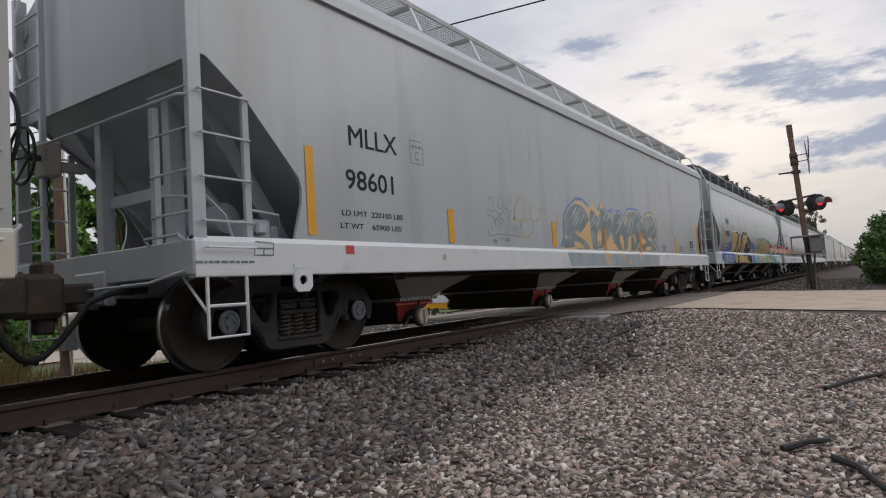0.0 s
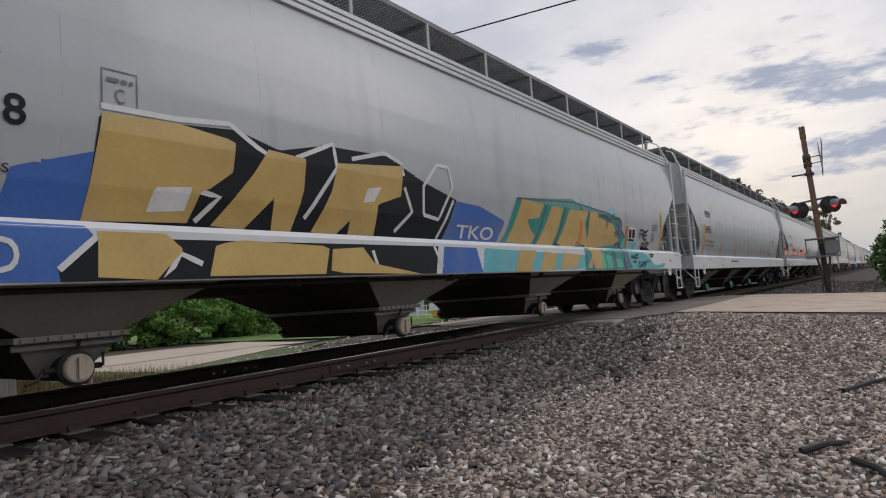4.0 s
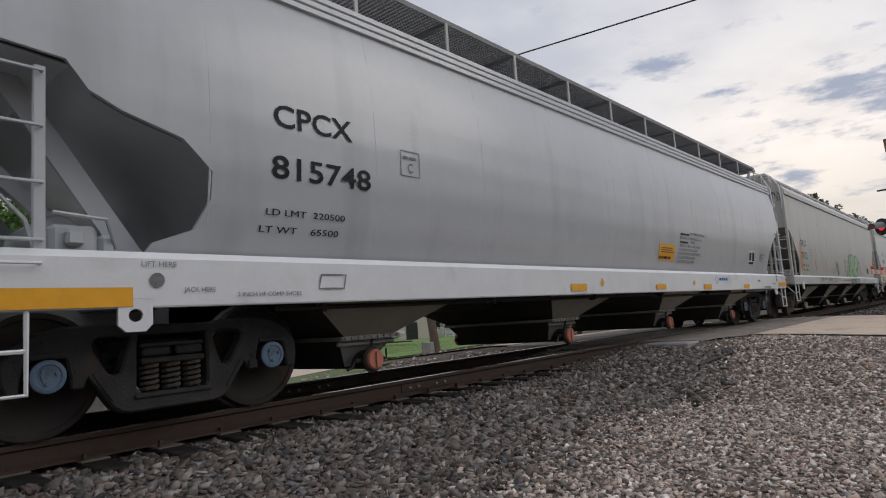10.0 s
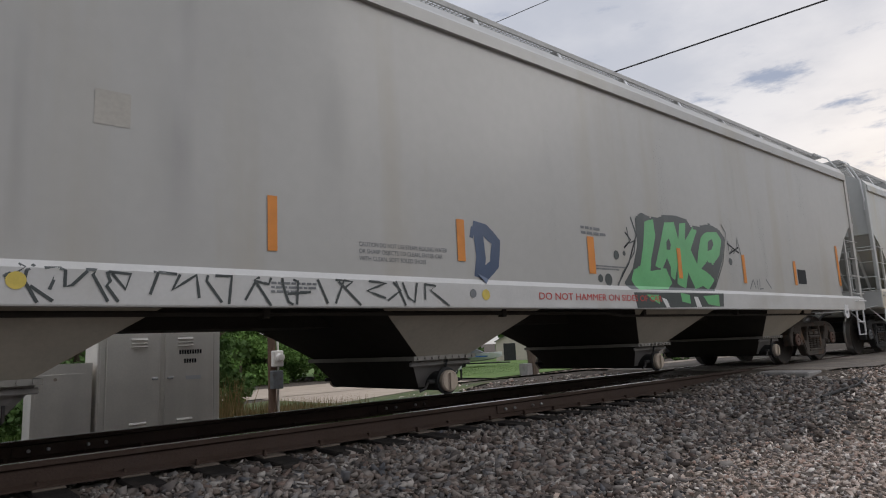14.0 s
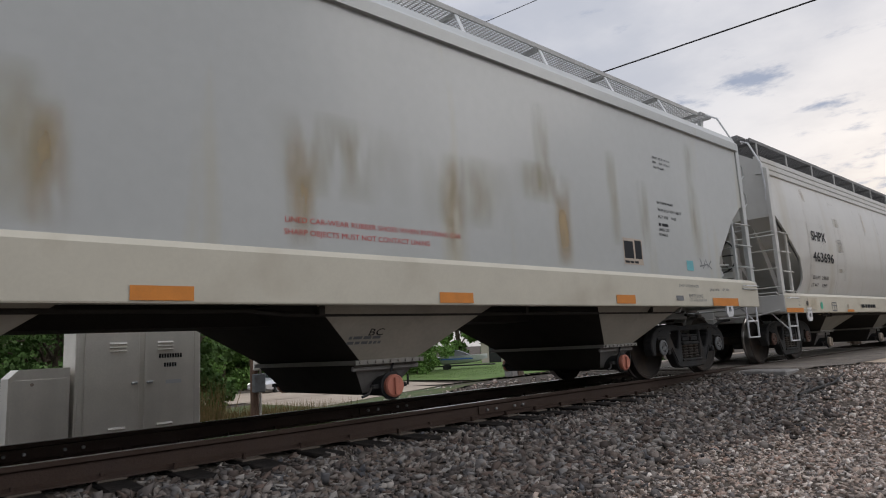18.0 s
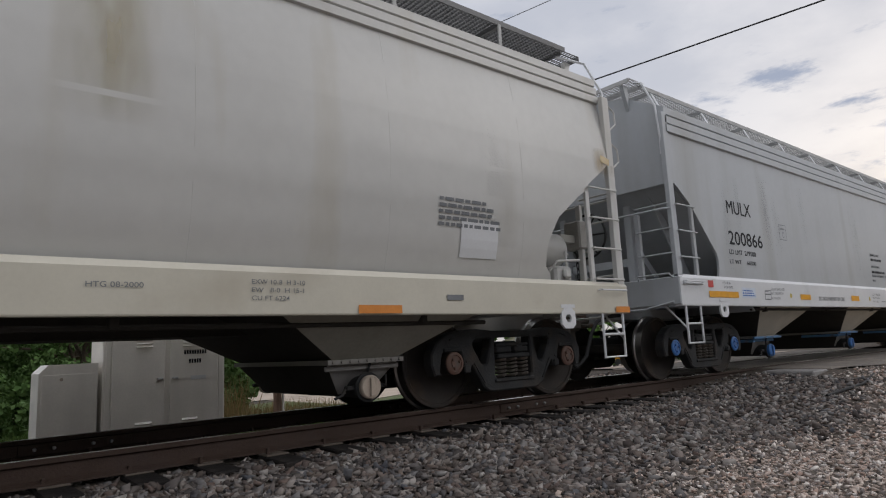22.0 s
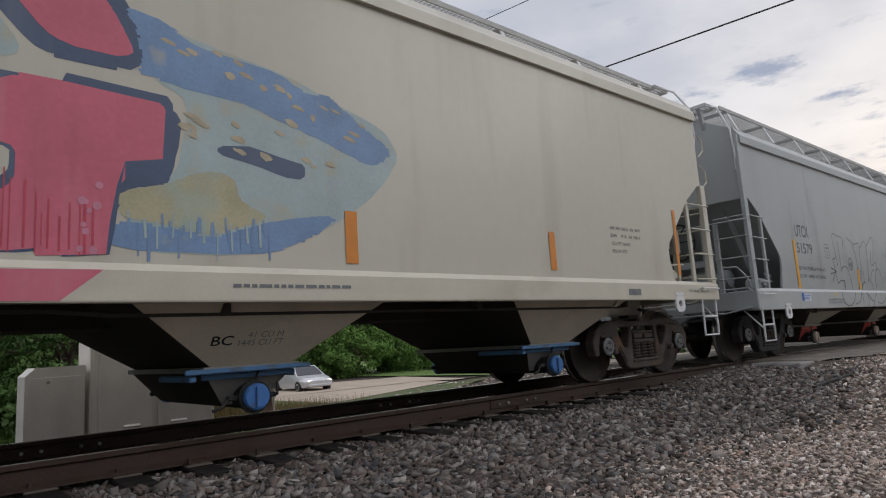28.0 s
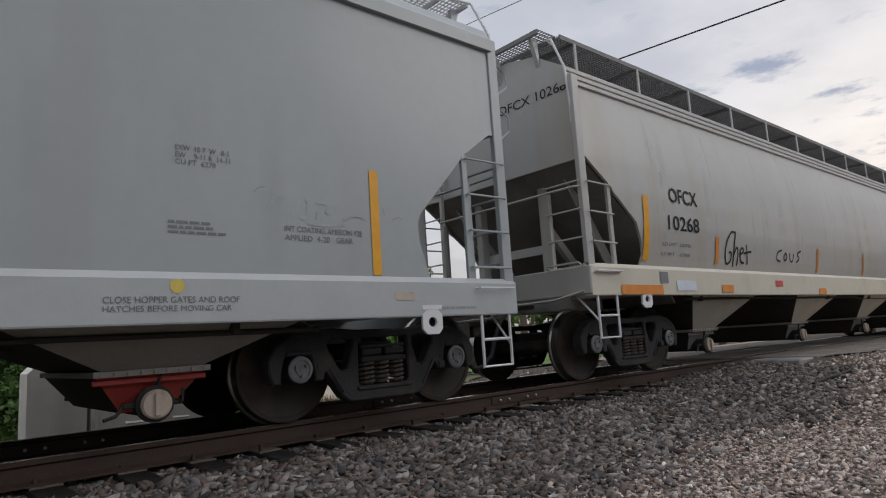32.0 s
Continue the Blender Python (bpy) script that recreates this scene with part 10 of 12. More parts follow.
# soft rust runs and grime on the painted sides
for u, z0, z1, w, key in ((8.68, 1.47, 2.35, 0.30, "stain_rust"), (8.3, 1.5, 2.6, 1.3, "stain_ochre"), (10.46, 1.47, 2.6, 0.34, "stain_rust"), (10.9, 1.9, 2.7, 1.6, "stain_ochre"), (12.18, 1.47, 2.55, 0.36, "stain_rust"), (12.4, 1.8, 2.6, 1.5, "stain_ochre"), (13.92, 1.47, 2.60, 0.42, "stain_rust"),
                          (13.62, 2.3, 3.45, 0.38, "stain_ochre"), (13.6, 2.2, 2.7, 1.2, "stain_ochre"), (15.02, 1.8, 3.1, 0.3, "stain_ochre"), (15.74, 1.7, 2.8, 0.34, "stain_ochre"), (17.22, 1.7, 3.6, 0.4, "stain_ochre"), (6.5, 1.5, 3.0, 0.9, "stain_ochre"), (4.9, 1.47, 2.4, 0.5, "stain_ochre"), (3.0, 1.47, 2.0, 1.6, "stain_ochre"), (0.9, 1.0, 1.5, 0.8, "stain_rust")):
    s6.rect(u - w / 2, u + w / 2, z0, z1, key, "rust_stain", 0.0025)
for u, z0, z1, w, key in ((5.76, 2.75, 3.45, 0.30, "stain_rust"), (1.9, 3.2, 3.5, 0.25, "stain_rust"), (18.7, 2.6, 2.95, 0.5, "stain_rust"), (1.3, 0.93, 1.25, 0.9, "stain_rust"), (9.5, 2.4, 3.5, 0.7, "stain_ochre"), (13.2, 2.2, 3.5, 0.8, "stain_ochre"), (3.6, 1.3, 3.4, 0.5, "stain_ochre")):
    s7.rect(u - w / 2, u + w / 2, z0, z1, key, "rust_stain", 0.0025)
for side, long, zt, ze, seed in ((s1, 18.9, 1.20, 3.70, 3), (s2, 18.5, 1.35, 3.5, 4), (s5, 18.8, 1.30, 3.75, 5), (s8, 18.9, 1.47, 3.40, 6), (s9, 18.1, 1.30, 3.75, 7), (s10, 18.8, 1.23, 3.70, 8), (s11, 18.6, 1.45, 3.6, 9), (s4, 19.3, 1.30, 3.5, 10), (s3, 18.0, 1.30, 3.5, 11), (s7, 18.9, 1.32, 3.5, 12)):
    rnd = random.Random(seed)
    for k in range(14):
        u, w, z = rnd.uniform(1.6, long - 1.8), rnd.uniform(0.10, 0.5), rnd.uniform(zt + 1.2, ze)
        side.rect(u - w / 2, u + w / 2, max(zt, z - rnd.uniform(0.8, 2.2)), z, "stain_grime", "grime_run", 0.0022)
for u, z in ((8.15, 1.85), (8.95, 1.80), (9.75, 1.82), (10.45, 1.78), (11.15, 1.85), (11.65, 1.88), (12.45, 1.85), (12.95, 1.80)):
    rnd = random.Random(int(u * 100))
    for k in range(7):
        a, b = u + rnd.uniform(-0.24, 0.24), z + rnd.uniform(-0.16, 0.16)
        e = rnd.uniform(0.06, 0.16)
        s1.stroke([[(a - e, b - 0.6 * e), (a, b + 0.1 * e), (a + e, b + 0.9 * e)]], rnd.uniform(0.018, 0.045), "g_brush", "brush_mark", 0.0088)

# ---- ground ----
def ground_z(x, y):
    """The bed: ballast shoulders by the track, a yard of gravel in front, lower land behind, raised to the road crossing."""
    if y > MID:
        far = y - GAUGE
        z = float(np.interp(far, [0.0, 0.55, 0.75, 1.9, 3.2, 7.5, 11, 40], [-0.22, -0.22, -0.25, -0.55, -0.75, -0.95, -1.5, -1.5]))
        hi = float(np.interp(far, [0.0, 2.0, 6.0, 14, 40], [-0.03, -0.03, -0.35, -1.3, -1.5]))
    else:
        far = -y
        z = float(np.interp(far, [0.0, 0.40, 0.58, 1.7, 2.6, 40], [-0.225, -0.225, -0.255, -0.50, -0.60, -0.60]))
        hi = float(np.interp(far, [0.0, 2.0, 5.0, 12, 40], [-0.03, -0.03, -0.16, -0.45, -0.55]))
    road = float(np.interp(x, [8.0, 11.6, 21.5, 25], [0, 1, 1, 0]))
    return z * (1 - road) + max(z, hi) * road


s = Shape()
gx = sorted({*np.linspace(-12, 30, 85).tolist(), -2500, -600, -150, -60, -30, 34, 40, 50, 60, 100, 200, 600, 2500})
gy = sorted({*np.linspace(-10, 16, 105).tolist(), -2500, -500, -120, -40, -20, 20, 25, 30, 40, 50, 120, 500, 2500})
s.add([(x, y, ground_z(x, y)) for x in gx for y in gy], [(i * len(gy) + j, (i + 1) * len(gy) + j, (i + 1) * len(gy) + j + 1, i * len(gy) + j + 1) for i in range(len(gx) - 1) for j in range(len(gy) - 1)])
lone("ground", s, M["gravel"], "grey-brown gravel ground that slopes from the ballast shoulder", kind="structure", smooth=True)


def laid(name, pts, material, label, lift, nx=24, ny=24):
    """A sheet over the ground between four corners."""
    s = Shape()
    v = []
    for i in range(nx + 1):
        for j in range(ny + 1):
            a, b = i / nx, j / ny
            x = (pts[0][0] * (1 - a) + pts[1][0] * a) * (1 - b) + (pts[3][0] * (1 - a) + pts[2][0] * a) * b
            y = (pts[0][1] * (1 - a) + pts[1][1] * a) * (1 - b) + (pts[3][1] * (1 - a) + pts[2][1] * a) * b
            v.append((x, y, ground_z(x, y) + lift))
    s.add(v, [(i * (ny + 1) + j, (i + 1) * (ny + 1) + j, (i + 1) * (ny + 1) + j + 1, i * (ny + 1) + j + 1) for i in range(nx) for j in range(ny)])
    return lone(name, s, material, label, kind="structure", smooth=True)


laid("road", [(12.9, -1.75), (21.6, -1.75), (22.5, -30), (10.2, -30)], M["concrete"], "tan worn concrete road that leads to the crossing", 0.02, 20, 60)
laid("road_apron", [(11.5, -1.32), (21.6, -1.32), (21.6, -1.75), (12.3, -1.75)], M["asphalt"], "dark asphalt apron beside the crossing panels", 0.025)
laid("road_apron_far", [(11.6, 2.95), (21.6, 2.95), (22.5, 24), (12.5, 24)], M["dirt_road"], "dusty road beyond the crossing", 0.03, 20, 50)
laid("dirt_road", [(-30, 20.5), (25.5, 22.4), (27, 30.9), (-30, 29)], M["dirt_road"], "pale dusty road beside the track", 0.05, 60, 16)
laid("grass", [(-60, 6.2), (12.3, 6.2), (12.3, 20.4), (-60, 20.4)], M["grass"], "rough grass strip beside the track", 0.04, 50, 20)
laid("lawn", [(27.5, 22.6), (58, 27.5), (120, 80), (24, 80)], M["lawn"], "mown green lawn in front of the sheds", 0.10, 30, 20)


def rail_shape(y):
    s = Shape()
    prof = [(-0.075, -0.180), (0.075, -0.180), (0.075, -0.165), (0.012, -0.145), (0.009, -0.05), (0.036, -0.036), (0.036, -0.008), (0.030, -0.001), (-0.030, -0.001), (-0.036, -0.008), (-0.036, -0.036), (-0.009, -0.05), (-0.012, -0.145), (-0.075, -0.165)]
    s.prism([(y + u, w) for u, w in prof], "x", -150, 420)
    s.slot = 1
    s.box(-150, 420, y - 0.030, y + 0.030, -0.003, 0.0)
    return s


for y in (0.0, GAUGE):
    r = lone("rail", rail_shape(y), [M["rail"], M["railtop"]], "rusty steel rail with a polished head on wooden ties", "rail", "rails of the track", kind="structure")
    for x0 in (1.24, 5.05) if y > 0 else (5.65,):
        for side in (-1, 1):
            s = Shape()
            s.box(x0 - 0.46, x0 + 0.46, y + side * 0.018 - 0.008, y + side * 0.018 + 0.008, -0.142, -0.052, 0.004)
            jb = part("joint_bar", s, M["rail"], r)
            for dx in (-0.335, -0.185, 0.13, 0.28):
                s = Shape()
                s.lathe([(0, 0.016), (side * 0.018, 0.016), (side * 0.026, 0.009)], 8, (x0 + dx, y + side * 0.026, -0.095))
                part("bolt", s, M["bolt"], jb)

tie = Shape().box(-0.115, 0.115, -1.29, 1.29, -0.17, 0.0, 0.012).mesh("tie", [M["tie"]])
plate = Shape().box(-0.10, 0.10, -0.16, 0.16, 0, 0.014, 0.004).mesh("tie_plate", [M["plate"]])
spike = Shape().box(-0.012, 0.012, -0.02, 0.02, 0, 0.05, 0.003).mesh("spike", [M["rail"]])
for k in range(-20, 130):
    x = 0.30 + k * 0.53
    if 11.2 < x < 21.5:
        continue
    rnd = random.Random(k)
    t = new("tie", tie)
    t.matrix_world = pose(x + rnd.uniform(-0.03, 0.03), MID + rnd.uniform(-0.07, 0.07), -0.196, 0, 0, rnd.uniform(-1.5, 1.5))
    tagged(t, "dark weathered wooden railway tie in the ballast", "railway tie", "ties under the rails", "structure")
    if -4 < x < 11:
        for y in (-MID, MID):
            part("tie_plate", plate, None, t, "", (0, y, 0.001))
            for dx, dy in ((-0.06, -0.095), (0.06, 0.095)):
                part("spike", spike, None, t, "", (dx, y + dy, 0.014))

# crossing panels between and beside the rails
for y0, y1 in ((-1.30, -0.10), (0.11, GAUGE - 0.11), (GAUGE + 0.10, 2.92)):
    for k in range(4):
        s = Shape()
        s.box(11.45 + 2.5 * k, 13.93 + 2.5 * k, y0, y1, -0.17, -0.004, 0.02)
        lone("crossing_panel", s, M["asphalt"], "dark grey slab of the road crossing beside the rail", "crossing panel", "slabs of the road crossing", "structure")
s = Shape()
s.box(10.85, 11.44, -1.25, -0.45, -0.20, -0.02, 0.02)
lone("crossing_ramp", s, M["gate_grey"], "grey steel deflector ramp at the crossing's edge", "ramp", kind="structure")


# ---- loose stones ----
def stones(name, spots, low, high, material, label, seed):
    rng = np.random.default_rng(seed)
    cube = np.array([(x, y, z) for x in (-1, 1) for y in (-1, 1) for z in (-1, 1)]) / 1.5
    tri = np.array([(0, 1, 3), (0, 3, 2), (4, 6, 7), (4, 7, 5), (0, 4, 5), (0, 5, 1), (2, 3, 7), (2, 7, 6), (0, 2, 6), (0, 6, 4), (1, 5, 7), (1, 7, 3)])
    n = len(spots)
    size = rng.uniform(low, high, n) * rng.uniform(0.75, 1.3, n)
    v = (cube[None] * rng.uniform(0.45, 1.2, (n, 8, 1)) + rng.normal(0, 0.16, (n, 8, 3))) * np.stack([size * rng.uniform(0.9, 1.7, n), size * rng.uniform(0.65, 1.05, n), size * rng.uniform(0.38, 0.75, n)], 1)[:, None]
    a, b = rng.uniform(0, 2 * np.pi, n), rng.normal(0, 0.5, n)
    ca, sa, cb, sb = np.cos(a), np.sin(a), np.cos(b), np.sin(b)
    x, y, z = v[..., 0].copy(), v[..., 1].copy(), v[..., 2].copy()
    x, z = x * cb[:, None] - z * sb[:, None], x * sb[:, None] + z * cb[:, None]
    x, y = x * ca[:, None] - y * sa[:, None], x * sa[:, None] + y * ca[:, None]
    p = np.stack([x, y, z], 2) + spots[:, None] + np.stack([np.zeros(n), np.zeros(n), size * 0.25], 1)[:, None]
    me = bpy.data.meshes.new(name)
    f = (tri[None] + 8 * np.arange(n)[:, None, None]).reshape(-1, 3)
    me.vertices.add(8 * n)
    me.vertices.foreach_set("co", p.reshape(-1))
    me.loops.add(3 * len(f))
    me.loops.foreach_set("vertex_index", f.reshape(-1))
    me.polygons.add(len(f))
    me.polygons.foreach_set("loop_start", np.arange(0, 3 * len(f), 3))
    me.update(calc_edges=True)
    me.materials.append(material)
    return tagged(new(name, me), label, kind="stuff")


def spots(n, x0, x1, y0, y1, seed, keep=None, bias=1.0):
    rng = np.random.default_rng(seed)
    x = x0 + (x1 - x0) * rng.uniform(0, 1, n) ** bias
    y = rng.uniform(y0, y1, n)
    ok = np.ones(n, bool) if keep is None else keep(x, y)
    x, y = x[ok], y[ok]
    return np.stack([x, y, [ground_z(a, b) for a, b in zip(x, y)]], 1)


def off_road(x, y):
    edge = np.interp(-y, [1.2, 1.75, 5.2, 30], [11.3, 12.6, 11.5, 10.2])
    return (x < edge + 0.15) & ~((x > 10.8) & (y > -1.3))


def mixed_edge(x, y, seed):
    """Where the coarse ballast gives way to the finer gravel, in a ragged line."""
    return y + 2.05 - 0.18 * np.sin(1.3 * x) + np.random.default_rng(seed).normal(0, 0.28, len(x))


def between_ties(x, y):
    return np.abs(((x - 0.30) / 0.53 + 0.5) % 1.0 - 0.5) > 0.29


stones("ballast", spots(24000, -2.5, 10.8, -2.9, -0.47, 1, lambda x, y: off_road(x, y) & (mixed_edge(x, y, 31) > 0) & (between_ties(x, y) | (y < -0.46 + 0.07 * np.sin(7.3 * x))), 1.2), 0.024, 0.050, M["stone"], "coarse grey and brown broken ballast stones", 11)
stones("crib_ballast", np.concatenate([spots(5200, -2.0, 11.0, -0.75, -0.07, 2, lambda x, y: between_ties(x, y) | (y < -0.62)) + np.array([0, 0, -0.01]), spots(5000, -2, 11, 0.07, 3.4, 3, lambda x, y: between_ties(x, y) | (y > 2.1))]), 0.020, 0.036, M["stone"], "coarse ballast stones between the ties", 12)
stones("gravel", spots(58000, -1.5, 12.6, -7.0, -1.3, 4, lambda x, y: (np.modf(np.abs(np.sin(x * 127.1 + y * 311.7)) * 437.5)[0] > np.maximum(-x, -5.5 - y) / 1.5) & off_road(x, y) & (mixed_edge(x, y, 32) < 0), 1.0), 0.013, 0.030, M["stone_pale"], "fine pale brown gravel stones", 13)
stones("loose_gravel", spots(17000, -9, 13.5, -12.5, 0.2, 16, lambda x, y: off_road(x, y) & ((x < 0.2) | (y < -5.4)) & (y < -0.8) & (np.hypot(x - 3, y + 5) < 9.5 + 2.2 * np.sin(5 * np.arctan2(y + 5, x - 3)))), 0.013, 0.034, M["stone_pale"], "loose pale gravel stones on the yard", 17)
stones("far_gravel", spots(9000, 22.0, 60, -5.0, -0.6, 5, None, 1.6), 0.03, 0.06, M["stone"], "far ballast stones beside the track", 14)
stones("rubble", spots(2600, 25, 47, 13.5, 25.5, 21, lambda x, y: (y < 22.1 + (x - 27.5) * 0.16) & (y > 12 + (x - 25) * 0.3)), 0.06, 0.13, M["stone_pale"], "broken grey rubble along the edge of the lawn", 25)
stones("bank_gravel", spots(6000, 4, 34, 2.4, 8.5, 6, lambda x, y: (x < 11.2) | (x > 21.8)), 0.03, 0.055, M["stone_pale"], "ballast stones on the bank behind the track", 15)

# dark sticks on the gravel
for pts in ([(9.55, -1.86), (9.9, -1.97), (10.4, -2.05), (11.0, -2.02)], [(7.37, -4.81), (7.83, -5.03), (8.26, -5.31), (8.7, -5.5)], [(4.90, -4.70), (5.08, -4.84), (5.24, -4.95)], [(4.78, -5.0), (4.54, -5.14), (4.24, -5.26), (4.0, -5.4)]):
    s = Shape()
    s.tube([(x, y, ground_z(x, y) + 0.035 + 0.02 * (k % 2)) for k, (x, y) in enumerate(pts)], [0.024, 0.022, 0.018, 0.01][:len(pts)], 7)
    lone("stick", s, M["hose"], "dark broken stick lying on the gravel", "stick", "sticks on the gravel")


# ---- signal cabinets ----
def cabinet(x0, x1, y0, y1, z1, doors, slant):
    zb = -0.78
    c = thing("signal_cabinet", "grey aluminium railway signal cabinet " + ("with double doors" if doors else "with a plain side") + " beside the track", "cabinet", Matrix.Translation(((x0 + x1) / 2, (y0 + y1) / 2, zb)), "signal cabinets by the track")
    w, d, h = (x1 - x0) / 2, (y1 - y0) / 2, z1 - zb
    s = Shape()
    if slant:
        s.prism([(-w, 0.05), (w, 0.05), (w, h), (-w + 0.10, h), (-w, h - 0.10)], "y", -d, d)
    else:
        s.box(-w, w, -d, d, 0.05, h, 0.012)
    part("body", s, M["cabinet"], c)
    s = Shape().box(-w - 0.04, w + 0.04, -d - 0.04, d + 0.04, -0.05, 0.05, 0.01)
    part("base", s, M["concrete"], c)
    if doors:
        for q in (-1, 1):
            s = Shape()
            a, b = sorted((q * 0.03, q * (w - 0.10)))
            s.box(a, b, -d - 0.022, -d, 0.10, h - 0.05, 0.008)
            dr = part("door", s, M["cabinet"], c)
            for zz in (h - 0.22, 0.62):
                for k in range(3):
                    s = Shape()
                    m = (a + b) / 2 - q * 0.06
                    s.prism([(-d - 0.045, zz - 0.045 * k), (-d - 0.024, zz - 0.045 * k + 0.025), (-d - 0.022, zz - 0.045 * k - 0.008)], "x", m - 0.10, m + 0.10)
                    part("louvre", s, M["cabinet"], dr)
            s = Shape().box(min(q * 0.06, q * 0.13), max(q * 0.06, q * 0.13), -d - 0.06, -d - 0.024, 1.16, 1.19, 0.006)
            part("handle", s, M["bolt"], dr, "chrome door handle")
            s = Shape().box(min(q * (w - 0.09), q * (w - 0.03)), max(q * (w - 0.09), q * (w - 0.03)), -d - 0.012, -d, 0.10, h - 0.05, 0.004)
            part("hinge", s, M["cabinet"], c)
            if q == 1:
                for k, (zz, ww) in enumerate(((h - 0.42, 0.30), (h - 0.54, 0.17))):
                    s = Shape()
                    x = 0.36 - ww / 2
                    while x < 0.36 + ww / 2:
                        s.box(x, x + 0.024, -d - 0.026, -d - 0.024, zz, zz + 0.055)
                        x += 0.034
                    part("small_print", s, M["black"], dr)
                s = Shape().box(0.30, 0.50, -d - 0.027, -d - 0.024, h - 0.76, h - 0.71)
                part("sticker", s, M["sill_white"], dr)
    else:
        s = Shape()
        s.lathe([(0, 0.02), (-0.01, 0.02)], 10, (-0.08, -d, h - 0.18))
        part("lock", s, M["cap_white"], c)
        s = Shape().box(-w + 0.03, w - 0.02, -d - 0.006, -d, 0.10, h - 0.12, 0.003)
        part("door", s, M["cabinet"], c)


cabinet(1.88, 3.42, 3.62, 4.30, 1.12, True, False)
cabinet(1.20, 1.83, 3.62, 4.20, 0.64, False, True)

# meter post beside the cabinets
px, py = 4.95, 5.2
post = thing("meter_pole", "tall dark wooden service pole with a grey electric meter", "utility pole", Matrix.Translation((px, py, -1.0)))
s = Shape().tube([(0, 0, -0.2), (0.01, 0, 0.8), (-0.03, 0, 3.6), (-0.10, 0, 7.4)], [0.075, 0.07, 0.062, 0.05], 10)
part("post", s, M["wood"], post)
s = Shape().tube([(0.10, -0.03, -0.1), (0.10, -0.03, 1.5), (0.06, -0.03, 3.6), (-0.01, -0.03, 6.9)], 0.022, 8)
part("conduit", s, M["cabinet"], post)
s = Shape().box(-0.05, 0.14, -0.17, -0.06, 1.42, 1.70, 0.015)
part("meter_box", s, M["cabinet"], post)
s = Shape().lathe([(-0.17, 0.075), (-0.23, 0.07), (-0.245, 0.05)], 16, (0.06, 0, 1.58))
part("meter", s, M["cabinet"], post)
s = Shape().box(-0.07, 0.13, -0.18, -0.06, 1.05, 1.36, 0.012)
part("switch_box", s, M["cap_grey"], post, "blue-grey steel switch box")


# ---- plants ----
def leaves(blobs, n, size, seed, flat=0.6):
    """Small leaf quads thrown over the skins of many uneven clumps."""
    rng = np.random.default_rng(seed)
    w = np.array([b[3] * b[3] for b in blobs])
    pick = rng.choice(len(blobs), n, p=w / w.sum())
    c = np.array([b[:3] for b in blobs])[pick]
    r = np.array([b[3] for b in blobs])[pick]
    d = rng.normal(size=(n, 3))
    d /= np.linalg.norm(d, axis=1)[:, None]
    p = c + d * (r * rng.uniform(0.45, 1.12, n) ** 0.7)[:, None] * np.array([1, 1, flat + 0.25])
    u = rng.normal(size=(n, 3))
    u /= np.linalg.norm(u, axis=1)[:, None]
    w2 = np.cross(u, d + rng.normal(size=(n, 3)) * 0.5)
    w2 /= np.linalg.norm(w2, axis=1)[:, None] + 1e-9
    s = size * rng.uniform(0.6, 1.4, n)[:, None]
    v = np.stack([p + u * s, p + w2 * s * 0.55, p - u * s, p - w2 * s * 0.55], 1).reshape(-1, 3)
    f = (np.arange(4)[None] + 4 * np.arange(n)[:, None])
    return v.tolist(), f.tolist()


def crown_blobs(h, wide, n, seed, low=0.35):
    rnd = random.Random(seed)
    out = []
    for k in range(n):
        z = h * rnd.uniform(low, 0.97)
        reach = wide * math.sin(math.pi * min(0.97, max(0.12, (z / h - low * 0.6) / (1 - low * 0.6)))) ** 0.7
        a = rnd.uniform(0, 2 * math.pi)
        q = reach * math.sqrt(rnd.random())
        out.append((q * math.cos(a), q * math.sin(a), z, wide * rnd.uniform(0.14, 0.30)))
    return out


def tree(name, label, at, h, wide, n_leaf, size, seed, material="leaf", low=0.35, group="", clumps=26, bare=0):
    t = thing(name, label, "tree" if name == "tree" else "bush", Matrix.Translation(at), group)
    rnd = random.Random(seed)
    blobs = crown_blobs(h, wide, clumps, seed, low)
    s = Shape()
    s.tube([(0, 0, -0.2), (0.05 * h * rnd.uniform(-0.5, 0.5), 0, h * 0.35), (0.03 * h, 0.02 * h, h * 0.85)], [0.024 * h, 0.018 * h, 0.006 * h], 9)
    for b in blobs[:12]:
        z0 = h * rnd.uniform(0.15, 0.5)
        s.tube([(0, 0, z0), (b[0] * 0.5, b[1] * 0.5, (z0 + b[2]) / 2 + 0.05 * h), b[:3]], [0.010 * h, 0.007 * h, 0.003 * h], 5)
    for k in range(bare):
        a, z0 = rnd.uniform(0, 6.28), h * rnd.uniform(0.55, 0.8)
        e = (0.28 * h * math.cos(a), 0.28 * h * math.sin(a), h * rnd.uniform(1.0, 1.25))
        s.tube([(0, 0, z0), (e[0] * 0.5, e[1] * 0.5, (z0 + e[2]) / 2), e], [0.006 * h, 0.004 * h, 0.0015 * h], 4)
        for j in range(5):
            f = rnd.uniform(0.4, 0.95)
            m = [e[0] * f, e[1] * f, z0 + (e[2] - z0) * f]
            s.tube([m, [m[0] + rnd.uniform(-0.5, 0.5), m[1] + rnd.uniform(-0.5, 0.5), m[2] + rnd.uniform(0.1, 0.6)]], [0.010, 0.004], 4)
    part("trunk", s, M["bark"], t)
    v, f = leaves(blobs, n_leaf, size, seed)
    part("crown", stuff_mesh("crown", v, f, M[material]), None, t)
    return t


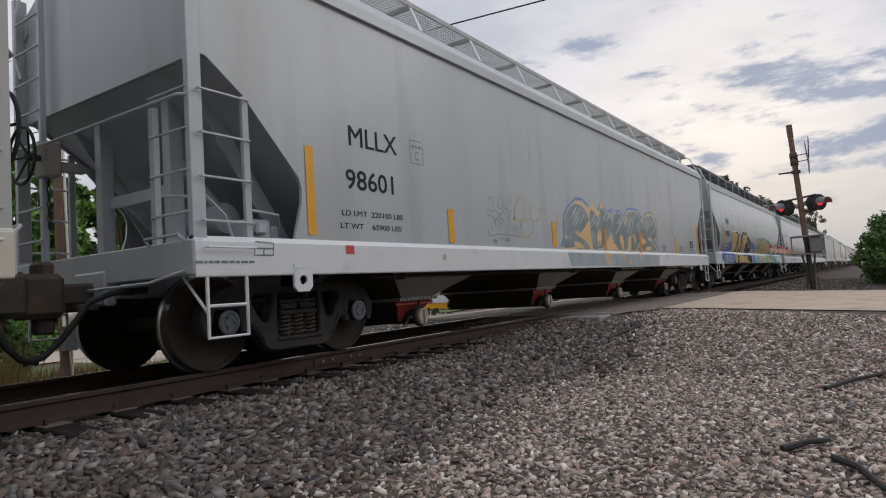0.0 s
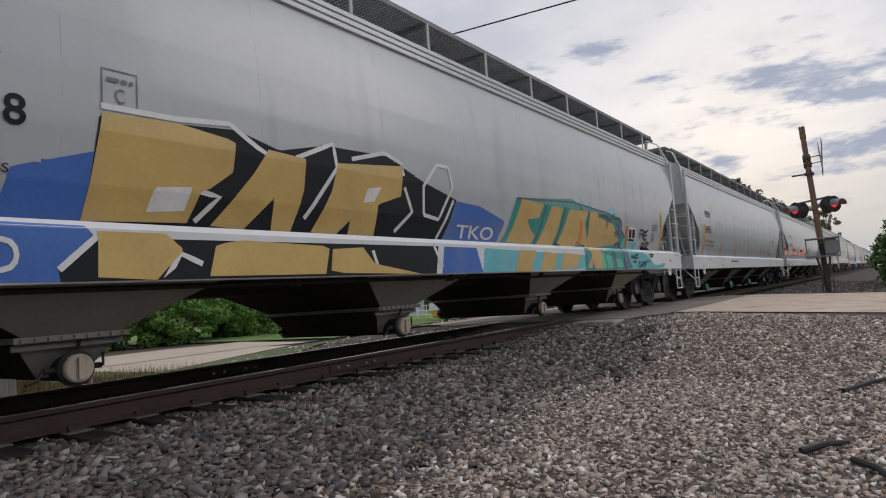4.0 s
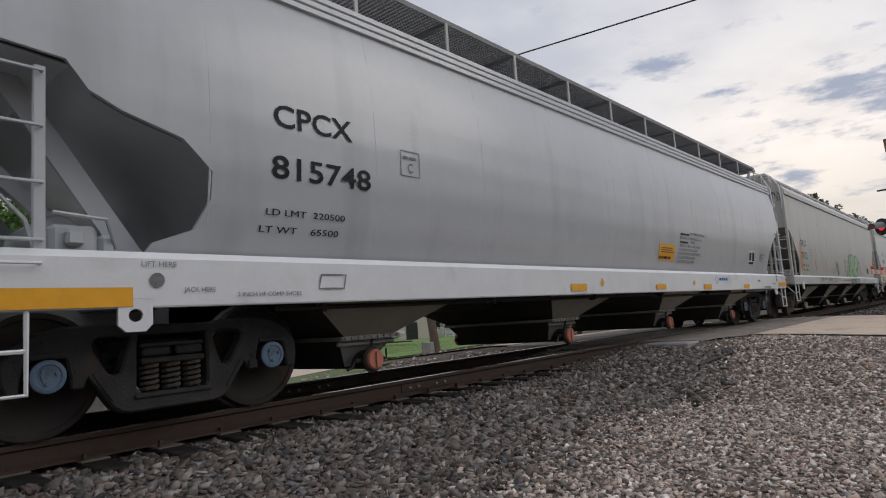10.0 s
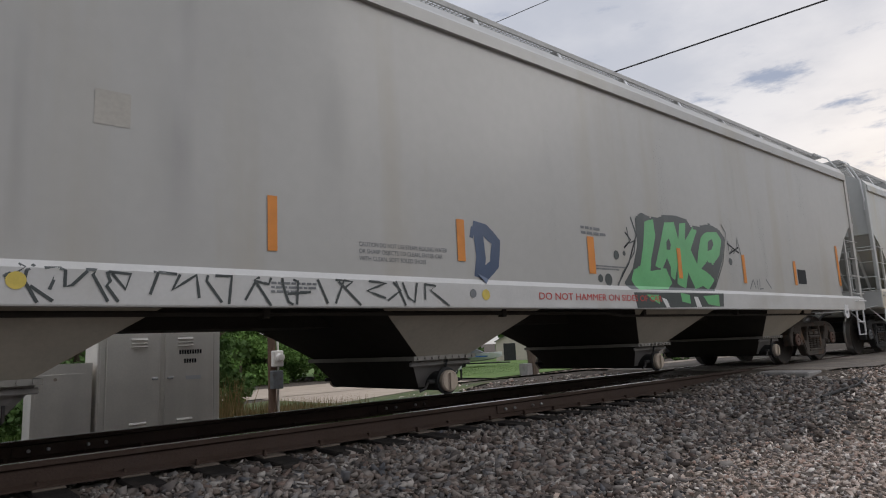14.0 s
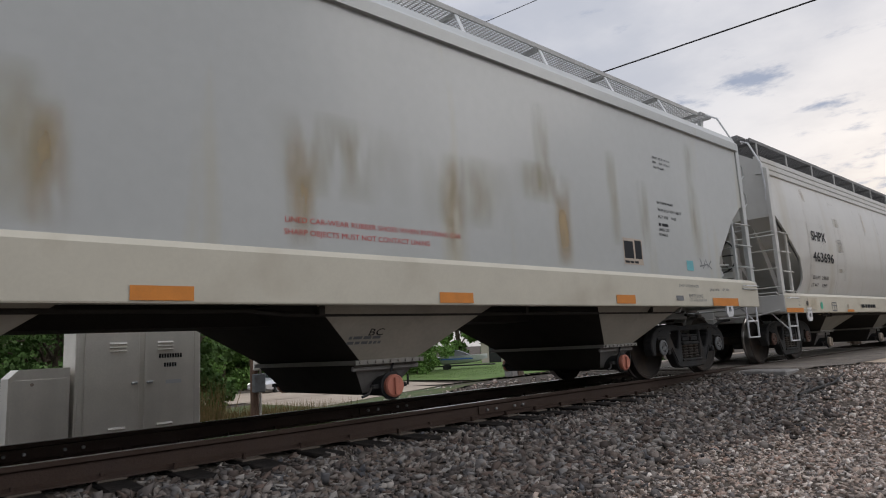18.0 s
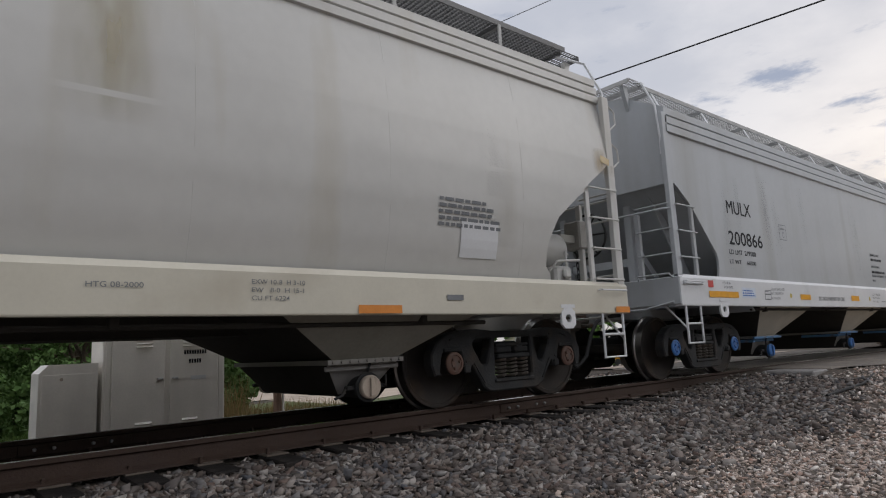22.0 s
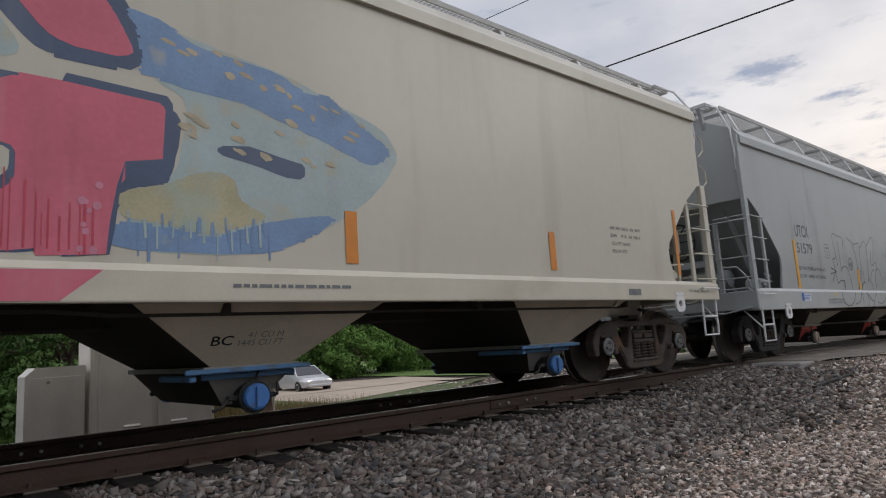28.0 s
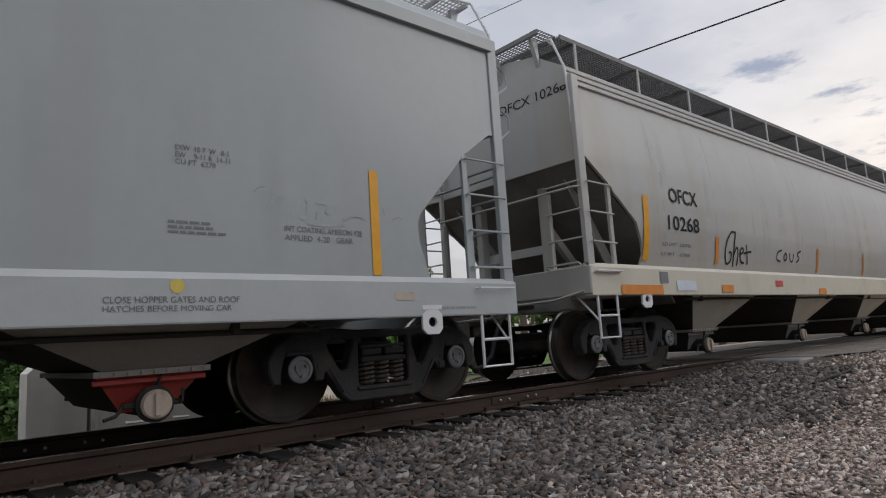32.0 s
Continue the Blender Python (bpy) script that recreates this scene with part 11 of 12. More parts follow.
LT = "leafy green tree with an uneven crown behind the track"
for k, (x, y, h, w) in enumerate(((-9.5, 12.5, 5.8, 2.5), (-6.0, 11.0, 5.2, 2.4), (-2.6, 12.2, 5.4, 2.4), (0.6, 11.4, 4.9, 2.2), (3.0, 10.6, 4.8, 1.8), (4.6, 12.6, 5.8, 2.1), (6.2, 15.5, 5.6, 1.9), (-13.5, 13, 6.5, 2.8), (-4.2, 16.0, 5.9, 2.7), (0.0, 16.5, 5.6, 2.7), (3.6, 16.2, 6.0, 2.6))):
    tree("tree", LT, (x, y, ground_z(x, y)), h, w, 10500, 0.058, 40 + k, low=0.12, group="trees behind the track", bare=4 if k in (3, 4, 5) else 1, clumps=52)
tree("tree", "slender young tree with sparse leaves beside the cabinets", (4.35, 6.6, -1.0), 3.4, 0.75, 1700, 0.06, 61, low=0.12)
for k, (x, y, h, w) in enumerate(((0.2, 5.6, 1.5, 1.0), (-1.2, 6.0, 1.9, 1.2), (-3.0, 5.6, 1.6, 1.2), (-5.2, 6.0, 1.8, 1.3), (-8, 6.2, 1.9, 1.4))):
    tree("bush", "bright green weedy bush beside the signal cabinets", (x, y, ground_z(x, y)), h, w, 3600, 0.05, 80 + k, low=0.05, group="bushes behind the track")
for k in range(11):
    x, y = -6 + 1.15 * k, 9.4 + 0.7 * math.sin(k * 2.2)
    tree("bush", "dense undergrowth bush under the trees", (x, y, ground_z(x, y)), 1.9 + 0.3 * math.sin(k * 1.7), 1.0, 2200, 0.07, 300 + k, low=0.04, group="undergrowth behind the track")
for k in range(21):
    x, y = -10 + k * 2.3, 38 + 2 * math.sin(k * 1.9)
    tree("bush", "dense green bush in the far hedge", (x, y, -1.5), 4.4 + 0.9 * math.sin(k * 2.3), 2.9, 5600, 0.12, 100 + k, "leaf_mid", low=0.03, group="hedge across the road")
for k in range(13):
    x = 11 + 2.1 * k
    tree("tree", "tall green tree behind the far hedge", (x, 42 + 1.5 * math.sin(k * 2.4), -1.5), 12.0 + 1.8 * math.sin(k * 1.9 + 1), 3.4, 5600, 0.24, 320 + k, "leaf_mid", low=0.10, group="trees across the road", clumps=44)
for k in range(6):
    tree("tree", "green tree behind the sheds", (62 + 4 * k, 70 - 4.5 * k, -1.5), 8.5 + 1.2 * math.sin(k * 2.1), 3.2, 3600, 0.26, 430 + k, "leaf_mid", low=0.06, group="trees behind the sheds", clumps=40)
# far row: haze is painted into the leaves, no air between
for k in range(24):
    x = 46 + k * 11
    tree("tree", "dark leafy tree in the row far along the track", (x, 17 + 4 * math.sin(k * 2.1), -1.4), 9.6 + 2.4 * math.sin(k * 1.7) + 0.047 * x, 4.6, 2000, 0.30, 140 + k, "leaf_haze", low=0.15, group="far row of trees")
for k in range(9):
    x = 37 + 3.4 * k
    tree("bush", "dark green bush beside the track by the crossing", (x, -7.5 - 0.02 * k, -0.55), 4.5 + 0.5 * math.sin(k * 1.3), 2.8, 2600, 0.12, 190 + k, "leaf", low=0.03, group="hedge by the crossing")
for k in range(6):
    tree("bush", "low green bush at the foot of the hedge", (39.5 + 2.4 * k, -5.9 - 0.1 * k, -0.55), 2.6 + 0.4 * math.sin(k * 2.1), 1.7, 1800, 0.11, 360 + k, "leaf", low=0.02, group="hedge by the crossing")
# unseen trees added behind the camera: they close the yard and dim low skylight
for k in range(26):
    a = radians(178 + k * 6.4)
    x, y = 42 * math.cos(a) + 6, 42 * math.sin(a) - 4
    tree("tree", "broad leafy tree added out of sight behind the yard to block low sky", (x, y, -0.6), 10 + 2 * math.sin(k * 2.7), 5.2, 900, 0.5, 230 + k, "leaf_far", low=0.08, group="wood behind the yard", clumps=20)


def blades(name, label, n, box, high, material, seed):
    rng = np.random.default_rng(seed)
    x, y = rng.uniform(box[0], box[1], n), rng.uniform(box[2], box[3], n)
    z = np.array([ground_z(a, b) for a, b in zip(x, y)])
    h, a = rng.uniform(0.35, 1, n) * high, rng.uniform(0, 6.28, n)
    dx, dy, w = rng.normal(0, 0.18, n) * h, rng.normal(0, 0.18, n) * h, 0.012
    v = np.stack([np.stack([x - w * np.cos(a), y - w * np.sin(a), z], 1), np.stack([x + w * np.cos(a), y + w * np.sin(a), z], 1), np.stack([x + dx, y + dy, z + h], 1)], 1).reshape(-1, 3)
    me = stuff_mesh(name, v.tolist(), (np.arange(3)[None] + 3 * np.arange(n)[:, None]).tolist(), M[material])
    tagged(new(name, me), label, kind="stuff")


blades("dry_grass", "tall dry yellow grass beside the meter pole", 5000, (3.6, 7.2, 5.0, 9.0), 0.62, "straw", 7)
blades("reeds", "tall dry brown reeds between the cabinet and the pole", 900, (3.55, 4.75, 5.4, 7.2), 1.25, "straw", 17)
blades("grass_blades", "green weeds beside the signal cabinets", 9000, (-9, 3.4, 4.6, 9.0), 0.55, "blade", 8)
blades("lawn_edge", "green grass at the edge of the lawn", 12000, (28.5, 48, 26.0, 40), 0.22, "blade", 9)


# ---- crossing signal ----
mast = thing("crossing_signal", "leaning rusty crossing signal mast with red lamps and lowered gate", "crossing signal", Matrix.Translation((21.6, -3.76, -0.10)))


def on_mast(z):
    """A point on the mast's axis, which leans away from the yard."""
    return (0.0, 0.045 * z, z)


s = Shape().tube([on_mast(0.02), on_mast(1.55)], [0.07, 0.07], 12)
part("lower_mast", s, M["truck"], mast, "dark steel mast foot", smooth=True)
s = Shape().tube([on_mast(1.45), on_mast(3.0), on_mast(4.95)], [0.082, 0.078, 0.072], 14)
s.tube([on_mast(4.60), on_mast(4.97)], [0.083, 0.083], 14)
part("mast", s, M["wood"], mast, smooth=True)
s = Shape().box(-0.24, 0.24, -0.24, 0.24, -0.04, 0.04, 0.01)
for k in range(4):
    a = math.pi * (k + 0.5) / 2
    s.prism([(0.20 * math.cos(a) - 0.02, 0.04), (0.20 * math.cos(a) + 0.02, 0.04), (0.06 * math.cos(a), 0.42)], "y", 0.20 * math.sin(a) - 0.015, 0.20 * math.sin(a) + 0.015)
part("base", s, M["truck_rust"], mast)
s = Shape()
s.box(-0.20, 0.24, -0.34, -0.02, 1.10, 1.58, 0.04)
s.box(-0.16, 0.20, -0.36, -0.33, 1.16, 1.52, 0.02)
part("gate_mechanism", s, M["cap_grey"], mast, "weathered grey gate mechanism box")
s = Shape()
for z in (1.08, 1.60):
    s.box(-0.26, 0.26, -0.40, 0.46, z - 0.02, z + 0.02, 0.006)
for y in (-0.40, 0.44):
    s.box(-0.03, 0.03, y, y + 0.03, 1.06, 1.62, 0.006)
part("mechanism_frame", s, M["cap_grey"], mast)
for y in (0.22, -0.12):
    s = Shape()
    s.tube([(0.05, y, 1.08), (0.03, y * 0.5, 0.5), (0.02, y * 0.3, 0.10)], 0.028, 7)
    part("conduit", s, M["truck_rust"], mast)
lens = mat("lit_red_lens", (0.6, 0.02, 0.02), 0.2)
b = lens.node_tree.nodes["Principled BSDF"]
b.inputs["Emission Color"].default_value, b.inputs["Emission Strength"].default_value = (1.0, 0.05, 0.05, 1), 0.7
for dy, dz, facing in ((0.42, 2.50, -37), (-0.40, 2.56, 41)):
    for turn, lit in ((facing, True), (facing + 180, False)):
        s = Shape()
        s.lathe([(0.0, 0.02), (0.0, 0.23), (0.012, 0.24), (0.02, 0.23), (0.05, 0.13), (0.12, 0.11), (0.13, 0.02)], 22)
        ahead = pose(-0.05, on_mast(2.5)[1] + dy, dz, 0, 0, turn - 90) @ pose(0, -0.14, 0)
        head = part("lamp_head", s, M["truck"], mast, "round black signal lamp head", ahead, True)
        s = Shape()
        s.lathe([(-0.004, 0.105), (-0.03, 0.09), (-0.04, 0.02)], 20)
        part("lens", s, lens if lit else M["gate_red"], head, "glowing red lens" if lit else "unlit red lens")
        s = Shape()
        n = 11
        v = []
        for k in range(n):
            a = math.pi * (1.15 * k / (n - 1) - 0.075)
            v += [(0.135 * math.cos(a), -0.005, 0.135 * math.sin(a)), (0.125 * math.cos(a), -0.34, 0.125 * math.sin(a) - 0.03), (0.137 * math.cos(a), -0.34, 0.137 * math.sin(a) - 0.03), (0.147 * math.cos(a), -0.005, 0.147 * math.sin(a))]
        s.add(v, [(4 * k + j, 4 * k + (j + 1) % 4, 4 * k + 4 + (j + 1) % 4, 4 * k + 4 + j) for k in range(n - 1) for j in range(4)])
        part("hood", s, M["cap_grey"], head, smooth=True)
s = Shape().tube([(0, on_mast(2.7)[1] - 0.42, 2.80), (0, on_mast(2.7)[1] + 0.42, 2.70)], 0.03, 8)
for dy, z in ((0.42, 2.70), (-0.40, 2.80)):
    s.tube([(0, on_mast(2.7)[1] + dy, z), (-0.03, on_mast(2.7)[1] + dy, z - 0.16)], 0.03, 8)
part("cross_arm", s, M["truck_rust"], mast)
s = Shape()
s.box(-0.03, 0.03, on_mast(3.55)[1] - 0.12, on_mast(3.55)[1] + 0.46, 3.52, 3.565, 0.006)
s.box(-0.12, 0.12, on_mast(3.55)[1] - 0.12, on_mast(3.55)[1] + 0.12, 3.50, 3.58, 0.01)
part("bracket", s, M["truck_rust"], mast)
for z in (3.83, 4.02):
    s = Shape().tube([(0, on_mast(z)[1], z), (0, on_mast(z)[1] - 0.36, z + 0.03)], 0.014, 6)
    s.lathe([(-0.10, 0.105), (0.10, 0.105)], 12, on_mast(z))
    part("board_bracket", s, M["truck_rust"], mast)
for a in (-1, 1):
    s = Shape().box(-0.60, 0.60, -0.008, 0.008, -0.11, 0.11, 0.003)
    part("crossbuck", s, M["cap_grey"], mast, "grey crossbuck board seen edge on", pose(0.0, on_mast(4.0)[1] - 0.37 - 0.02 * a, 3.98, 0, a * 48, 8))
arm = part("gate_arm", Shape().box(-4.9, 0, -0.02, 0.02, -0.05, 0.05, 0.004), M["cap_white"], mast, "lowered red and white striped gate arm", (0.0, 0.45, 1.16))
for k in range(5):
    s = Shape()
    x = -0.5 - k * 0.9
    s.prism([(x, -0.051), (x - 0.40, -0.051), (x - 0.50, 0.051), (x - 0.10, 0.051)], "y", -0.024, 0.024)
    part("red_stripe", s, M["cap_red"], arm)
for x in (-4.7, -3.0, -1.4):
    s = Shape().lathe([(-0.03, 0.04), (0.03, 0.04)], 12, (x, 0, 0.10))
    part("arm_lamp", s, M["red_let"], arm, "small red gate lamp")

# ---- overhead wires ----
for x, lean, sag, r in ((13.85, -0.146, 0.35, 0.020), (9.70, -0.178, 0.30, 0.008)):
    s = Shape()
    n = 40
    s.tube([(x + lean * y, y, 7.3 + sag * (y / 50) ** 2) for y in np.linspace(-50, 60, n + 1)], r, 5)
    lone("overhead_wire", s, M["hose"], "black overhead utility wire across the track", "wire", "overhead wires")


# ---- across the road ----
def house(name, label, at, w, d, h, roof_h, wall, roof, turn):
    t = thing(name, label, "shed", Matrix.Translation(at) @ pose(0, 0, 0, 0, 0, turn))
    s = Shape()
    s.prism([(-w / 2, 0), (w / 2, 0), (w / 2, h), (0, h + roof_h), (-w / 2, h)], "y", -d / 2, d / 2)
    part("wall", s, wall, t)
    for q in (-1, 1):
        s = Shape()
        s.prism([(q * (w / 2 + 0.18), h - 0.10), (q * (w / 2 + 0.18), h - 0.02), (0, h + roof_h + 0.10), (0, h + roof_h + 0.02)], "y", -d / 2 - 0.2, d / 2 + 0.2)
        part("roof", s, roof, t)
    return t


GLASS = mat("dark_car_glass", (0.02, 0.025, 0.03), 0.08, vary=0.1)
BEIGE = mat("beige_siding", (0.52, 0.46, 0.40), 0.8, vary=0.06)
SHINGLE = mat("grey_shingles", (0.16, 0.15, 0.15), 0.9, vary=0.2, scale=6)
shed = house("garden_shed", "beige garden shed with a grey gable roof on the lawn", (57.0, 48.4, -1.5), 4.2, 5.0, 2.4, 0.95, BEIGE, SHINGLE, -50)
s = Shape().box(-1.2, 0.2, -2.56, -2.5, 0.05, 2.1, 0.01)
part("door", s, M["truck"], shed)
PALE_BLUE = mat("pale_blue_siding", (0.42, 0.46, 0.52), 0.7, vary=0.06)
blue_shed = house("blue_shed", "pale blue-grey shed behind a wire fence", (60.5, 43.0, -1.5), 4.0, 5.0, 1.9, 0.75, PALE_BLUE, SHINGLE, -53)
s = Shape().box(-0.6, 0.5, -2.56, -2.5, 0.05, 1.8, 0.01)
part("door", s, M["cap_white"], blue_shed)
porch = house("white_house", "small white house with a porch and dark windows", (68.0, 54.5, -1.5), 6.4, 5.0, 2.5, 0.8, M["sill_white"], SHINGLE, -52)
for k in range(3):
    part("window", Shape().box(-2.4 + 1.7 * k, -1.4 + 1.7 * k, -2.56, -2.5, 1.0, 2.0, 0.01), GLASS, porch)
for k in range(4):
    part("porch_post", Shape().box(-3.0 + 1.95 * k, -2.85 + 1.95 * k, -4.2, -4.05, 0.0, 2.3), M["cap_white"], porch)
part("porch_roof", Shape().box(-3.2, 3.2, -4.4, -2.5, 2.3, 2.42), SHINGLE, porch)


boat = thing("motor_boat", "white motor boat with a blue stripe on a trailer", "boat", Matrix.Translation((40.6, 38.6, -1.5)) @ pose(0, 0, 0, 0, 0, -48))
s = Shape()
hull = []
for u, w, z0 in ((-2.6, 0.9, 0.62), (-1.0, 1.0, 0.55), (0.8, 0.95, 0.58), (2.0, 0.6, 0.72), (2.9, 0.05, 1.0)):
    hull += [(u, -w, 1.25 + max(0, u) * 0.05), (u, -w * 0.55, z0 + 0.1), (u, 0, z0), (u, w * 0.55, z0 + 0.1), (u, w, 1.25 + max(0, u) * 0.05)]
s.add(hull, [(r * 5 + k, r * 5 + k + 1, r * 5 + k + 6, r * 5 + k + 5) for r in range(4) for k in range(4)] + [(0, 1, 2, 3, 4)] + [(r * 5, r * 5 + 5, r * 5 + 9, r * 5 + 4) for r in range(4)])
part("hull", s, M["sill_white"], boat)
s = Shape().prism([(-0.6, 1.25), (1.4, 1.28), (0.9, 1.55), (0.1, 1.85), (-0.1, 1.85), (-0.1, 1.3)], "y", -0.72, 0.72)
part("windscreen", s, M["cap_grey"], boat)
s = Shape().box(-2.5, 1.6, -1.015, -0.99, 0.98, 1.10)
part("stripe", s, M["blue_let"], boat)
s = Shape().box(-2.4, 3.6, -0.5, 0.5, 0.36, 0.46, 0.02)
part("trailer", s, M["truck"], boat)
for sgn in (-1, 1):
    s = Shape().lathe([(sgn * 0.85, 0.30), (sgn * 1.02, 0.30)], 18, (-0.9, 0, 0.30))
    part("wheel", s, M["hose"], boat)
ski = thing("yellow_boat", "white boat with a yellow bottom and a canopy on a trailer", "boat", Matrix.Translation((44.4, 25.3, -1.5)) @ pose(0, 0, 0, 0, 0, -52))
s = Shape()
s.prism([(-1.9, 0.95), (-1.75, 0.50), (1.0, 0.45), (1.7, 0.62), (2.1, 0.97)], "y", -0.85, 0.85)
part("hull", s, M["yellow"], ski)
s = Shape().prism([(-2.0, 0.96), (2.12, 0.98), (2.35, 1.30), (2.28, 1.62), (-0.2, 1.55), (-1.9, 1.66)], "y", -0.92, 0.92)
part("deck", s, M["sill_white"], ski)
s = Shape().prism([(-1.5, 1.84), (1.35, 1.84), (1.1, 2.02), (-1.2, 2.04)], "y", -0.8, 0.8)
part("canopy", s, M["cap_white"], ski)
s = Shape().prism([(-0.75, 2.03), (0.65, 2.02), (0.35, 2.32), (-0.25, 2.42)], "y", -0.5, 0.5)
part("rolled_cover", s, M["greylet"], ski)
for u in (-1.2, 1.0):
    for y in (-0.7, 0.7):
        part("canopy_post", Shape().tube([(u, y, 1.5), (u, y, 1.86)], 0.025, 6), M["cabinet"], ski)
s = Shape().box(-1.9, 2.6, -0.4, 0.4, 0.34, 0.46, 0.02)
part("trailer", s, M["cabinet"], ski)
for sgn in (-1, 1):
    s = Shape().lathe([(sgn * 0.75, 0.28), (sgn * 0.92, 0.28)], 18, (-0.5, 0, 0.28))
    part("wheel", s, M["hose"], ski)
tree("bush", "round green bush beside the boat", (45.0, 20.2, -1.5), 2.5, 0.95, 3000, 0.07, 411, low=0.05, group="bushes across the road")
stump = thing("tree_stump", "dead grey tree trunk beside the lawn", "tree", Matrix.Translation((31.5, 22.9, -1.5)))
s = Shape().tube([(0, 0, -0.1), (0.02, 0, 0.35), (-0.03, 0.03, 1.2), (-0.16, 0.10, 2.4), (-0.20, 0.05, 4.2)], [0.42, 0.33, 0.29, 0.26, 0.20], 12)
part("trunk", s, M["bark"], stump)
s = Shape().tube([(-0.14, 0.10, 2.3), (0.25, -0.30, 2.9), (0.45, -0.55, 3.9)], [0.15, 0.12, 0.08], 8)
part("limb", s, M["bark"], stump)
s = Shape().box(30.55, 31.05, 22.55, 23.25, -1.55, -0.72, 0.02)
lone("utility_box", s, M["gate_grey"], "small grey utility box beside the dead trunk", "utility box")
fence = thing("wire_fence", "thin grey metal fence along the lawn", "fence", Matrix.Translation((0, 0, 0)))
for k in range(9):
    x, y = 58.0 - 0.55 * k, 46.0 - 1.7 * k
    part("post", Shape().tube([(x, y, -1.5), (x, y, 1.3 if k == 4 else -0.2)], 0.06 if k == 4 else 0.035, 6), M["truck" if k == 4 else "cabinet"], fence)
for z in (-0.25, -0.8, -1.25):
    part("rail", Shape().tube([(58.0, 46.0, z), (53.6, 32.4, z)], 0.025, 6), M["cabinet"], fence)


# ---- the motor car on the far road ----
SILVER = mat("silver_car_paint", (0.55, 0.56, 0.58), 0.25, metal=0.3, vary=0.03)


